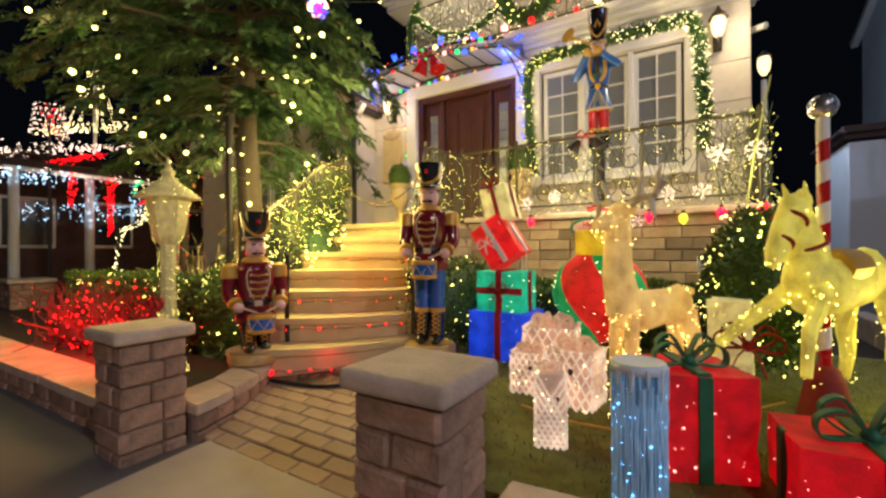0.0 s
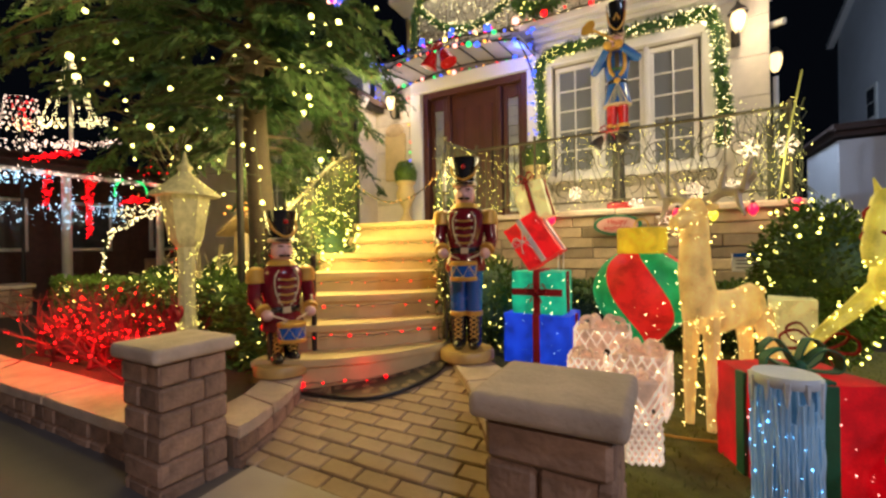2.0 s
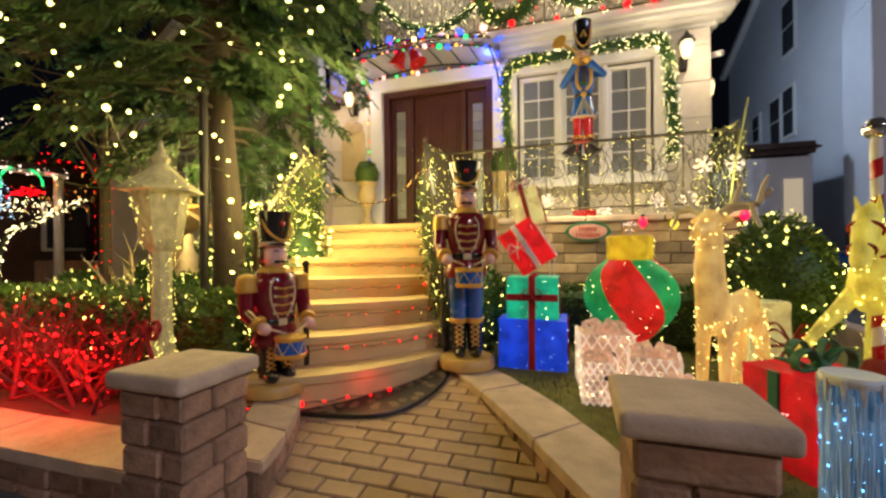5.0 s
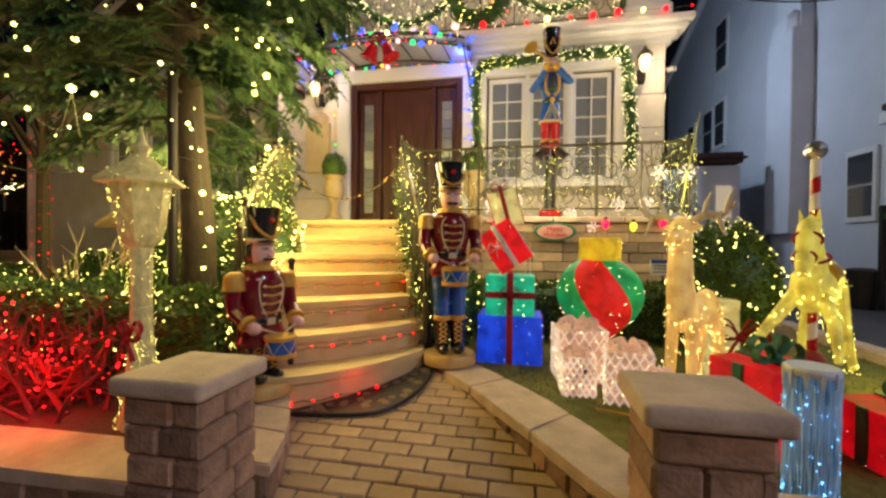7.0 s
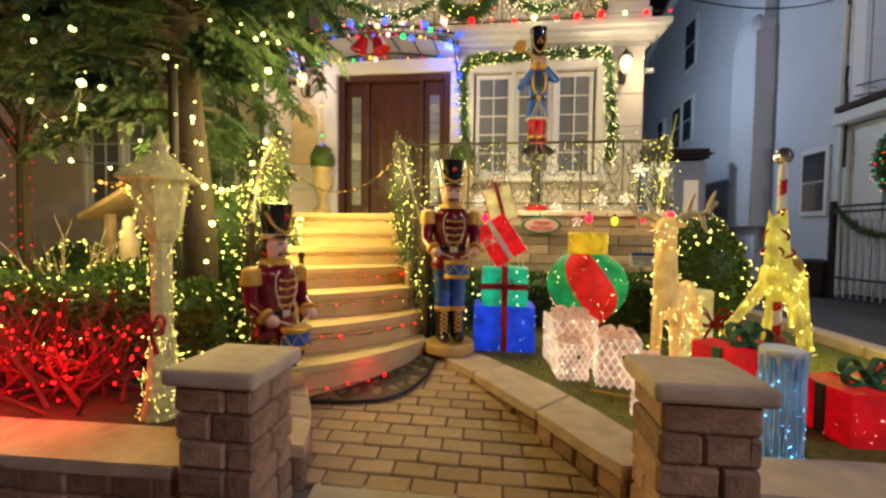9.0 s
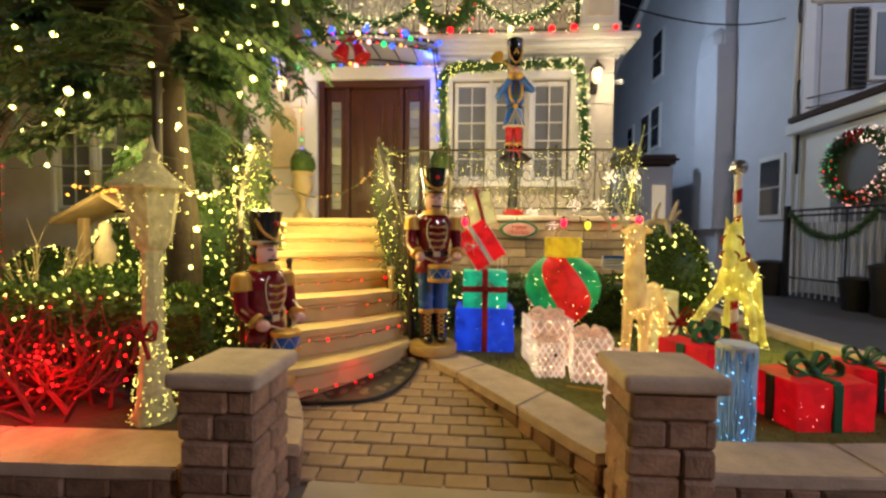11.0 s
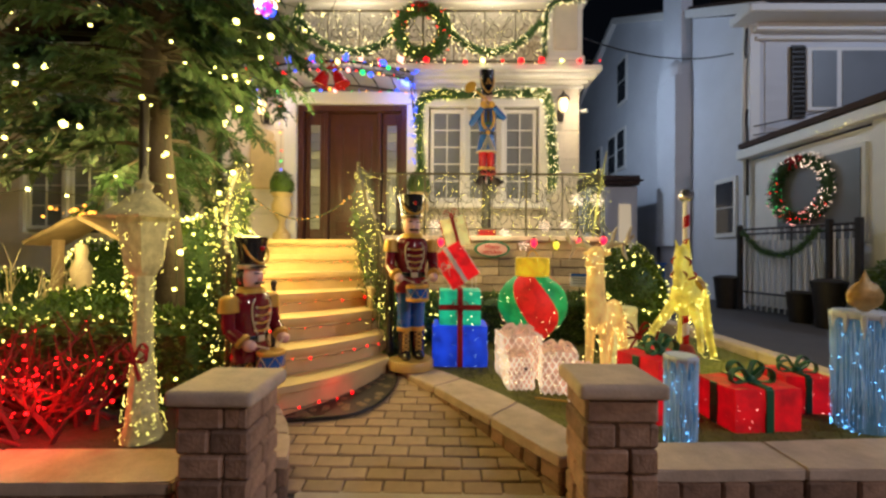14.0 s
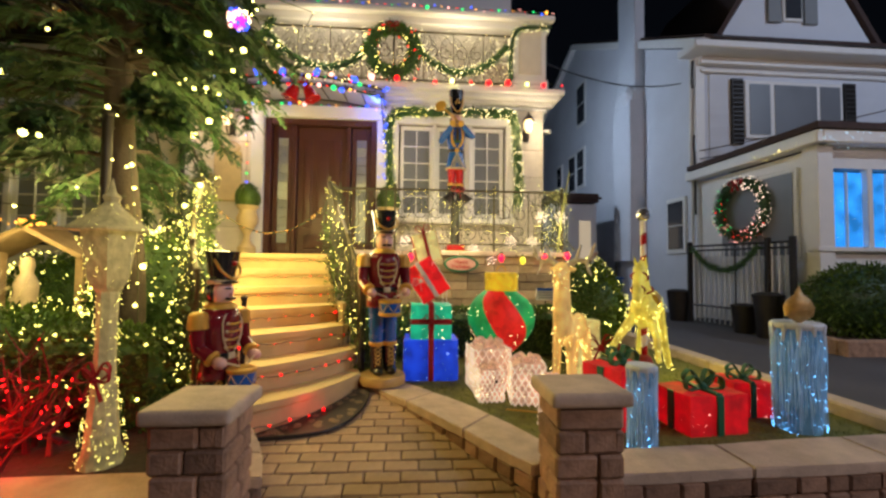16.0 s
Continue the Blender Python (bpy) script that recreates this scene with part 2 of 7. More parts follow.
def P(outline, z0, z1, bevel=0.0):
    bm = prism(bmesh.new(), outline, z0, z1)
    if bevel:
        bmesh.ops.bevel(bm, geom=bm.edges[:], offset=bevel, segments=2, affect="EDGES")
    return bm


def curve(a, b, sag=0.0, n=12):
    a, b = Vector(a), Vector(b)
    return [a.lerp(b, i / n) - Vector((0, 0, sag * 4 * (i / n) * (1 - i / n))) for i in range(n + 1)]


def smooth_line(pts, n=6):
    """A Catmull-Rom line through points."""
    p = [Vector(v) for v in pts]
    p = [2 * p[0] - p[1]] + p + [2 * p[-1] - p[-2]]
    out = []
    for i in range(1, len(p) - 2):
        for k in range(n):
            t = k / n
            out.append(0.5 * (2 * p[i] + (p[i + 1] - p[i - 1]) * t + (2 * p[i - 1] - 5 * p[i] + 4 * p[i + 1] - p[i + 2]) * t * t + (3 * p[i] - p[i - 1] - 3 * p[i + 1] + p[i + 2]) * t ** 3))
    return out + [p[-2]]


ICO = bmesh.new()
bmesh.ops.create_icosphere(ICO, subdivisions=1, radius=1.0)
ICO_V = np.array([v.co[:] for v in ICO.verts])
ICO_F = [[v.index for v in f.verts] for f in ICO.faces]
ICO.free()


def bulbs(name, places, r, material, parent, label="", stretch=1.0):
    """Many small bulbs in one mesh."""
    verts, faces = [], []
    for i, p in enumerate(places):
        k = 0.5 * r * (0.42 + 1.15 * random.random() ** 2.2)
        verts.extend(ICO_V * (k, k, k * stretch) + np.array(p[:]))
        faces.extend([[a + 12 * i for a in f] for f in ICO_F])
    return raw(name, verts, faces, material, parent, label, "stuff", True)


def light_string(name, pts, step, r, material, label, group="", wire=True, jitter=0.012, wire_r=0.003):
    """A wire with bulbs along it. Several materials take turns."""
    top = thing(name, (0, 0, 0), label, "string lights", group)
    if wire:
        part("wire", T(pts, wire_r, 4), M["wire"], top)
    pts = [Vector(p) for p in pts]
    places, left = [], step / 2
    for a, b in zip(pts, pts[1:]):
        d = (b - a).length
        while left < d:
            places.append(a.lerp(b, left / d) + Vector([random.gauss(0, jitter) for _ in range(3)]))
            left += step
        left -= d
    mats = material if isinstance(material, (list, tuple)) else [material]
    for i, m in enumerate(mats):
        if places[i::len(mats)]:
            bulbs("bulbs", places[i::len(mats)], r, m, top)
    return top


# ---- ground and paving ----
LAWN, BED, LAND = 0.12, 0.14, 1.385
ground = part("ground", B((0, 100, -0.28), (900, 900, 0.4)), M["soil"], None, "dark bare ground around the houses", False, "structure")
part("road", B((0, -9.5, -0.13), (120, 9.0, 0.12)), M["asphalt"], None, "dark asphalt street behind the pavement", False, "structure")
part("pavement", B((0, -1.78, -0.066), (120, 6.4, 0.12), 0.01), M["slab"], None, "dark worn pavement in front of the garden walls", False, "structure")
part("entry_slab", P([(-2.06, 1.475), (-0.66, 1.475), (-0.45, -1.6), (-1.75, -1.6)], -0.05, 0.0, 0.006), M["concrete"], None, "pale concrete slab leading between the gate pillars", False, "structure")


def walk_z(y):
    return max(0.0, (y - 1.45) * 0.115)


bm = bmesh.new()
rows = [(1.42, -2.35, -0.45), (1.8, -2.6, -0.6), (2.2, -2.9, -0.8), (2.7, -3.0, -1.2), (3.3, -3.0, -1.5)]
vv = [[bm.verts.new((x, y, walk_z(y) - 0.012)) for x in (a, b)] for y, a, b in rows]
for p, q in zip(vv, vv[1:]):
    bm.faces.new((p[0], p[1], q[1], q[0]))
path_bed = part("path", bm, M["sand"], None, "brick-like paver garden path between low stone walls", False, "structure")

lawn = part("lawn", P([(-0.62, 1.62), (2.24, 1.62), (2.24, 5.0), (-1.9, 5.0), (-1.75, 3.15), (-1.3, 2.75)], -0.2, LAWN), M["lawn"], None, "short dim lawn under the glowing decorations", False, "structure")
part("flower_bed", P([(-11, 1.45), (-2.45, 1.45), (-2.62, 2.0), (-2.9, 2.4), (-3.8, 4.0), (-4.6, 5.6), (-11, 5.6)], -0.2, BED), M["soil"], None, "dark mulch bed below the hedge", False, "structure")
rng = random.Random(3)
verts, faces = [], []
for _ in range(9000):
    x, y = rng.uniform(-1.7, 2.2), rng.uniform(1.7, 4.9)
    if x < -0.62 - (y - 1.62) * 0.62 + 0.02:
        continue
    h, w, a = rng.uniform(0.012, 0.035), rng.uniform(0.002, 0.004), rng.uniform(0, 6.28)
    i = len(verts)
    verts += [(x - w * math.cos(a), y - w * math.sin(a), LAWN), (x + w * math.cos(a), y + w * math.sin(a), LAWN), (x + rng.gauss(0, 0.012), y + rng.gauss(0, 0.012), LAWN + h)]
    faces.append((i, i + 1, i + 2))
raw("grass", verts, faces, M["grass"], None, "short green grass blades on the lawn", "stuff", category="grass")

part("driveway", P([(2.15, 1.4), (7.6, 1.4), (7.6, 30), (2.15, 30)], -0.1, 0.03), M["drive"], None, "worn grey asphalt driveway beside the lawn", False, "structure")
kerb = thing("kerb", (0, 0, 0), "long concrete kerb between lawn and driveway", "kerb", kind="structure")
me = mesh_of("kerb_stone", B((0, 0, 0), (0.20, 0.96, 0.30), 0.016), M["cap"])
for k in range(6):
    piece("kerb_stone", me, kerb, pose(2.11, 2.25 + 0.98 * k, 0.07, 0, 0, random.gauss(0, 0.3)))

# ---- low walls and pillars ----
STONES = [mesh_of("stone_block", B((0, 0, 0), (w, 0.05, 0.1), 0.012), M["block"]) for w in (0.14, 0.2, 0.27)]
STONE_W = (0.14, 0.2, 0.27)


def stone_face(parent, a, b, z0, z1, course=0.105, seed=0, meshes=None, widths=None, unit=0.1):
    """Blocks in courses on a vertical face from a to b (plan points, the face to the right of the way)."""
    rng = random.Random(seed)
    meshes, widths = meshes or STONES, widths or STONE_W
    a, b = Vector((*a, 0)), Vector((*b, 0))
    d = (b - a).length
    ang = math.degrees(math.atan2((b - a).y, (b - a).x))
    n = max(1, round((z1 - z0) / course))
    hgt = (z1 - z0) / n
    for r in range(n):
        x = 0.0
        while x < d - 0.01:
            k = rng.randrange(len(meshes))
            w = widths[k]
            if d - x - w < 0.09:
                w = d - x
            p = a.lerp(b, (x + w / 2) / d)
            m = pose(p.x, p.y, z0 + hgt * (r + 0.5), 0, 0, ang) @ pose(0, rng.uniform(-0.006, 0.006), 0, rng.gauss(0, 1.2), 0, rng.gauss(0, 0.8)) @ Matrix.Diagonal(((w - 0.006) / widths[k], 1, (hgt - 0.006) / unit, 1))
            piece("stone_block", meshes[k], parent, m)
            x += w


def pillar(x0, x1, y0, y1, top, seed):
    ob = thing("gate_pillar", (0, 0, 0), "square brown stone gate pillar with a pale slab cap", "pillar", "gate pillars")
    e, low = 0.035, -0.06
    part("core", B(((x0 + x1) / 2, (y0 + y1) / 2, (top - 0.06 + low) / 2), (x1 - x0 - 2 * e - 0.05, y1 - y0 - 2 * e - 0.05, top - 0.06 - low)), M["block_joint"], ob, "", False)
    a, b, c, d = (x0 + e, y0 + e), (x1 - e, y0 + e), (x1 - e, y1 - e), (x0 + e, y1 - e)
    bm = B(((x0 + x1) / 2, (y0 + y1) / 2, top - 0.035), (x1 - x0, y1 - y0, 0.07), 0.026, seg=4)
    part("cap", bm, M["cap"], ob, "worn pale limestone slab")
    i = 0.025
    for k, (p, q) in enumerate((((x0 + e, y0 + e + i), (x1 - e, y0 + e + i)), ((x1 - e - i, y0 + e), (x1 - e - i, y1 - e)), ((x1 - e, y1 - e - i), (x0 + e, y1 - e - i)), ((x0 + e + i, y1 - e), (x0 + e + i, y0 + e)))):
        stone_face(ob, p, q, low, top - 0.07, 0.11, seed + k)
    return ob


def low_wall(name, inner, outer, top, low, seed, label, faces=1):
    """A garden wall between two plan lines, with cap stones and block faces."""
    ob = thing(name, (0, 0, 0), label, "garden wall", kind="structure")
    inn, out = smooth_line([(*p, 0) for p in inner], 4), smooth_line([(*p, 0) for p in outer], 4)
    n = min(len(inn), len(out))
    mid = [inn[i].lerp(out[i], 0.5) for i in range(n)]

    def line(k):
        return [(mid[i] + (inn[i] - mid[i]) * k) for i in range(n)], [(mid[i] + (out[i] - mid[i]) * k) for i in range(n)]
    a, b = line(0.74)
    part("core", P([(p.x, p.y) for p in a] + [(p.x, p.y) for p in reversed(b)], low, top - 0.055), M["block_joint"], ob, "", False)
    step = 4
    for i in range(0, n - 1, step):
        j = min(i + step, n - 1)
        o = [(p.x, p.y) for p in inn[i:j + 1]] + [(p.x, p.y) for p in reversed(out[i:j + 1])]
        c = sum((Vector(q) for q in o), Vector((0, 0))) / len(o)
        o = [tuple(c + (Vector(q) - c) * 0.992) for q in o]
        part("cap_stone", P(o, top - 0.06, top, 0.008), M["cap"], ob)
    a, b = line(0.80)
    for k in range(0, n - 1, 2):
        m = min(k + 2, n - 1)
        stone_face(ob, a[k][:2], a[m][:2], low, top - 0.062, 0.09, seed + k)
        if faces > 1:
            stone_face(ob, b[m][:2], b[k][:2], low, top - 0.062, 0.09, seed + 50 + k)
    return ob


pillar(-0.70, -0.305, 1.10, 1.46, 0.685, 1)
pillar(-2.47, -2.09, 1.03, 1.41, 0.660, 11)
low_wall("path_wall", [(-1.72, 2.95), (-1.38, 2.53), (-1.00, 1.95), (-0.69, 1.44)], [(-1.42, 3.06), (-1.15, 2.75), (-0.77, 2.22), (-0.42, 1.52)], 0.20, -0.05, 21, "curved low stone wall with pale cap along the path")
low_wall("path_wall", [(-2.08, 1.40), (-2.18, 1.68), (-2.32, 1.95), (-2.44, 2.14)], [(-2.40, 1.40), (-2.50, 1.72), (-2.66, 1.98), (-2.85, 2.22)], 0.20, -0.05, 41, "short low stone wall with pale cap along the path")
low_wall("front_wall", [(-0.33, 1.33), (0.5, 1.36), (1.4, 1.39), (2.3, 1.42)], [(-0.33, 1.61), (0.5, 1.66), (1.4, 1.73), (2.3, 1.77)], 0.20, -0.06, 61, "low brown stone front wall with pale cap slabs")
low_wall("front_wall", [(-6.5, 1.08), (-5.0, 1.10), (-3.6, 1.14), (-2.52, 1.17)], [(-6.5, 1.40), (-5.0, 1.42), (-3.6, 1.46), (-2.52, 1.49)], 0.20, -0.06, 81, "low brown stone front wall below the red shrub")

# ---- stairs ----
NOSE = [((-2.78, 1.98), (-2.20, 2.32), (-1.79, 2.97), 0.31), ((-2.86, 2.22), (-2.28, 2.58), (-1.84, 3.16), 0.50), ((-3.0, 2.47), (-2.38, 2.85), (-1.93, 3.33), 0.69),
        ((-3.15, 2.77), (-2.50, 3.17), (-2.06, 3.57), 0.86), ((-3.32, 3.12), (-2.66, 3.47), (-2.16, 3.76), 1.035), ((-3.48, 3.55), (-2.80, 3.74), (-2.21, 3.88), 1.21), ((-3.60, 3.98), (-2.90, 4.02), (-2.26, 4.0), LAND)]
stairs = thing("stairs", (0, 0, 0), "fanned pale limestone steps up to the front door", "stairs", kind="structure")


def bow(a, m, b, n=10):
    """A curve through three plan points."""
    a, m, b = Vector(a), Vector(m), Vector(b)
    c = 2 * m - (a + b) / 2
    return [(1 - t) ** 2 * a + 2 * t * (1 - t) * c + t * t * b for t in (i / n for i in range(n + 1))]


for k, (a, m, b, z) in enumerate(NOSE):
    front = bow(a, m, b)
    na, nm, nb, nz = NOSE[min(k + 1, 6)] if k < 6 else ((-3.6, 4.3), (-2.9, 4.3), (-2.26, 4.3), 0)
    back = bow(na, nm, nb)
    c = (Vector(na) - Vector(a)).normalized() * 0.05
    back = [p + c for p in back]
    z0 = 0.0
    bm = P([tuple(p) for p in front] + [tuple(p) for p in reversed(back)], z - 0.05, z)
    bmesh.ops.bevel(bm, geom=[e for e in bm.edges if all(abs(v.co.z - (z - 0.0)) < 1e-4 for v in e.verts)], offset=0.012, segments=2, affect="EDGES")
    part("tread", bm, M["stair"], stairs)
    sh = [p + (q - p).normalized() * 0.03 for p, q in zip(front, back)]
    part("riser", P([tuple(p) for p in sh] + [tuple(p) for p in reversed(back)], z0, z - 0.051), M["stair"], stairs, "", False)

# the terrace in front of the door
part("terrace", P([(-4.7, 4.32), (-2.28, 4.32), (-2.28, 5.05), (0.80, 5.05), (0.80, 5.98), (-4.7, 5.98)], LAND - 0.06, LAND), M["stair"], None, "pale stone terrace in front of the house door", False, "structure")
tw = thing("terrace_wall", (0, 0, 0), "low wall of mixed brown stone veneer under the terrace", "retaining wall", kind="structure")
part("core", P([(-4.7, 4.34), (-2.22, 4.34), (-2.22, 4.98), (0.80, 4.98), (0.80, 5.98), (-4.7, 5.98)], 0.0, LAND - 0.07), M["block_joint"], tw, "", False)
VEN_W = (0.24, 0.36, 0.5)
VEN = [mesh_of("veneer_stone", B((0, 0, 0), (w, 0.05, 0.1), 0.008), M["veneer"]) for w in VEN_W]
stone_face(tw, (-2.26, 4.97), (0.84, 4.97), 0.1, 1.40, 0.118, 5, VEN, VEN_W)
stone_face(tw, (0.80, 4.97), (0.80, 5.98), 0.1, 1.40, 0.118, 6, VEN, VEN_W)
stone_face(tw, (-2.0, 3.3), (-2.24, 4.0), 0.1, 0.9, 0.118, 7, VEN, VEN_W)
stone_face(tw, (-2.24, 4.0), (-2.24, 4.97), 0.1, 1.33, 0.118, 8, VEN, VEN_W)
for k in range(4):
    part("cap_stone", B((-2.3 + 0.80 * (k + 0.5), 5.03, 1.435), (0.795, 0.28, 0.07), 0.015), M["cap"], tw)

# ---- the house ----
house = thing("house_wall", (0, 0, 0), "pale limestone house front around door and window", "house", kind="structure")
FY = 6.0


def wall_block(x0, x1, z0, z1, y0=FY, y1=FY + 0.35):
    part("wall", B(((x0 + x1) / 2, (y0 + y1) / 2, (z0 + z1) / 2), (x1 - x0, y1 - y0, z1 - z0)), M["joint"], house, "", False)


DX0, DX1, DZ1 = -3.73, -1.95, 3.62
WX0, WX1, WZ0, WZ1 = -1.60, 0.18, 2.05, 3.60
wall_block(-4.75, DX0, 1.3, 4.12), wall_block(DX0, DX1, DZ1, 4.12), wall_block(DX1, WX0, 1.3, 4.12)
wall_block(WX0, WX1, 1.3, WZ0), wall_block(WX0, WX1, WZ1, 4.12), wall_block(WX1, 0.84, 1.3, 4.12)
part("side_wall", B((0.69, 11, 3.0), (0.3, 9.3, 5.6)), M["facade"], house, "", False)
part("upper_wall", B((-1.95, 7.2, 5.2), (5.6, 0.3, 2.2)), M["facade"], house, "", False)
# thin dark sheet in place of the unlit interior; no room is built
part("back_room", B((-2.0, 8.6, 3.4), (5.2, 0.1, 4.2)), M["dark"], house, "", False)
UNIT = mesh_of("facade_stone", B((0, 0, 0), (1, 0.03, 1), 0.006), M["facade"])
z, r = LAND, 0
holes = [(DX0 - 0.19, DX1 + 0.15, 0, DZ1 + 0.18), (WX0 - 0.13, WX1 + 0.13, WZ0 - 0.1, WZ1 + 0.13)]
while z < 4.05:
    z1 = min(z + 0.46, 4.10)
    spans = [(-4.75, 0.84)]
    cuts = []
    for a, b, c, d in holes:
        if z < d - 0.02 and z1 > c + 0.02:
            cuts.append((a, b))
    for a, b in cuts:
        spans = [s for x0, x1 in spans for s in ((x0, min(x1, a)), (max(x0, b), x1)) if s[1] - s[0] > 0.03]
    for x0, x1 in spans:
        x = x0
        n = max(1, round((x1 - x0) / 0.75))
        w = (x1 - x0) / n
        for i in range(n):
            piece("facade_stone", UNIT, house, pose(x0 + w * (i + 0.5), FY - 0.012, (z + z1) / 2) @ Matrix.Diagonal((w - 0.006, 1, z1 - z - 0.008, 1)))
    z = z1

# door
M["mirrorish"] = mat("bevelled_glass", (0.34, 0.36, 0.40), 0.42, 0.6, var=0.2, scale=9, bump=0.1, fine=25)
door = thing("door_1", (0, 0, 0), "dark mahogany front door with narrow glazed sidelights", "door", kind="structure")
for nm, c, s in (("casing", ((DX0 + DX1) / 2 - 0.018, 5.95, DZ1 + 0.10), (DX1 - DX0 + 0.365, 0.16, 0.20)), ("casing", (DX0 - 0.10, 5.95, 2.50), (0.20, 0.16, 2.23)), ("casing", (DX1 + 0.082, 5.95, 2.50), (0.164, 0.16, 2.23))):
    part(nm, B(c, s, 0.012), M["white"], door, "white painted door casing")
dx0, dx1 = DX0, DX1
for c, s in (((dx0 + 0.05, 6.0, 2.5), (0.10, 0.14, 2.24)), ((dx1 - 0.05, 6.0, 2.5), (0.10, 0.14, 2.24)), (((dx0 + dx1) / 2, 6.0, DZ1 - 0.05), (dx1 - dx0 - 0.2, 0.14, 0.10)), ((dx0 + 0.46, 6.02, 2.45), (0.07, 0.12, 2.13)), ((dx1 - 0.46, 6.02, 2.45), (0.07, 0.12, 2.13))):
    part("door_frame", B(c, s, 0.01), M["door"], door)
leaf_x0, leaf_x1 = dx0 + 0.50, dx1 - 0.50
leaf = part("door_leaf", B(((leaf_x0 + leaf_x1) / 2, 6.06, 2.45), (leaf_x1 - leaf_x0, 0.05, 2.13), 0.004), M["door"], door)
lw = leaf_x1 - leaf_x0
for cx, w, z0, z1 in ((0.2, 0.16, 1.86, 3.3), (0.5, 0.22, 2.02, 3.3), (0.8, 0.16, 1.86, 3.3), (0.5, 0.66, 1.52, 1.74)):
    bm = B((leaf_x0 + cx * lw, 6.03, (z0 + z1) / 2), (w * lw / 0.92, 0.035, z1 - z0), 0.016, seg=2)
    part("raised_panel", bm, M["door"], leaf)
for x in (dx0 + 0.26, dx1 - 0.26):
    for c, s in (((x - 0.115, 6.05, 2.45), (0.07, 0.06, 2.13)), ((x + 0.115, 6.05, 2.45), (0.07, 0.06, 2.13)), ((x, 6.05, 1.5), (0.16, 0.06, 0.22)), ((x, 6.05, 3.42), (0.16, 0.06, 0.2))):
        part("sidelight_frame", B(c, s, 0.006), M["door"], door)
    for k in range(12):
        part("bevelled_pane", B((x, 6.05, 1.66 + 0.146 * k), (0.16, 0.014, 0.142), 0.004, pose(0, 0, 0, random.uniform(-9, 9), 0, random.uniform(-5, 5))), M["mirrorish"], door)
part("handle", T([(leaf_x1 - 0.09, 6.0, 2.2), (leaf_x1 - 0.09, 5.97, 2.25), (leaf_x1 - 0.09, 5.97, 2.5), (leaf_x1 - 0.09, 6.0, 2.55)], 0.012, 8), M["dark"], door)
part("sill", B(((dx0 + dx1) / 2, 5.93, LAND + 0.015), (dx1 - dx0, 0.25, 0.05), 0.008), M["cap"], door)

# window


def casement(parent, x0, x1, z0, z1, y, cols=2, rows=5, glass=None):
    sash = part("sash", B(((x0 + x1) / 2, y, z0 + 0.03), (x1 - x0, 0.05, 0.06), 0.006), M["white"], parent)
    for c, s in ((((x0 + x1) / 2, y, z1 - 0.03), (x1 - x0, 0.05, 0.06)), ((x0 + 0.03, y, (z0 + z1) / 2), (0.06, 0.05, z1 - z0 - 0.12)), ((x1 - 0.03, y, (z0 + z1) / 2), (0.06, 0.05, z1 - z0 - 0.12))):
        part("rail", B(c, s, 0.006), M["white"], sash)
    gx0, gx1, gz0, gz1 = x0 + 0.06, x1 - 0.06, z0 + 0.06, z1 - 0.06
    for i in range(cols):
        for j in range(rows):
            w, hh = (gx1 - gx0) / cols, (gz1 - gz0) / rows
            part("pane", B((gx0 + w * (i + 0.5), y + 0.012, gz0 + hh * (j + 0.5)), (w - 0.004, 0.008, hh - 0.004)), glass or M["pane"], sash, "", False)
    for i in range(1, cols):
        part("glazing_bar", B((gx0 + (gx1 - gx0) * i / cols, y - 0.006, (gz0 + gz1) / 2), (0.02, 0.028, gz1 - gz0), 0.004), M["white"], sash)
    for j in range(1, rows):
        part("glazing_bar", B(((gx0 + gx1) / 2, y - 0.004, gz0 + (gz1 - gz0) * j / rows), (gx1 - gx0, 0.024, 0.02), 0.004), M["white"], sash)


M["pane"] = mat("window_pane", (0.17, 0.18, 0.20), 0.38, var=0.12, scale=1.5, bump=0)
win = thing("window_1", (0, 0, 0), "white three-sash casement window with grid bars", "window", kind="structure")
for c, s in ((((WX0 + WX1) / 2, 5.96, WZ1 + 0.06), (WX1 - WX0 + 0.26, 0.12, 0.12)), ((WX0 - 0.065, 5.96, (WZ0 + WZ1) / 2), (0.13, 0.12, WZ1 - WZ0)), ((WX1 + 0.065, 5.96, (WZ0 + WZ1) / 2), (0.13, 0.12, WZ1 - WZ0)), (((WX0 + WX1) / 2, 5.93, WZ0 - 0.05), (WX1 - WX0 + 0.3, 0.2, 0.09))):
    part("casing", B(c, s, 0.01), M["white"], win)
ww = (WX1 - WX0) / 3
for i in range(3):
    casement(win, WX0 + ww * i + 0.025, WX0 + ww * (i + 1) - 0.025, WZ0 + 0.02, WZ1 - 0.02, 6.03)
    if i:
        part("mullion", B((WX0 + ww * i, 6.0, (WZ0 + WZ1) / 2), (0.06, 0.1, WZ1 - WZ0), 0.008), M["white"], win)

# cornice, balcony, roof edge
cor = thing("cornice", (0, 0, 0), "deep white moulded cornice below the balcony", "cornice", kind="structure")
for z0, z1, out in ((3.90, 3.96, 0.06), (3.96, 4.03, 0.12), (4.03, 4.10, 0.22), (4.10, 4.19, 0.28)):
    part("moulding", B(((-1.84 + 0.84 + out) / 2, FY - out / 2 + 0.1, (z0 + z1) / 2), (0.84 + out + 1.84, out + 0.2, z1 - z0), 0.015), M["white"], cor)
part("balcony_floor", B((-1.95, 6.46, 4.16), (5.5, 1.42, 0.07)), M["white"], None, "white balcony floor above the door", False, "structure")
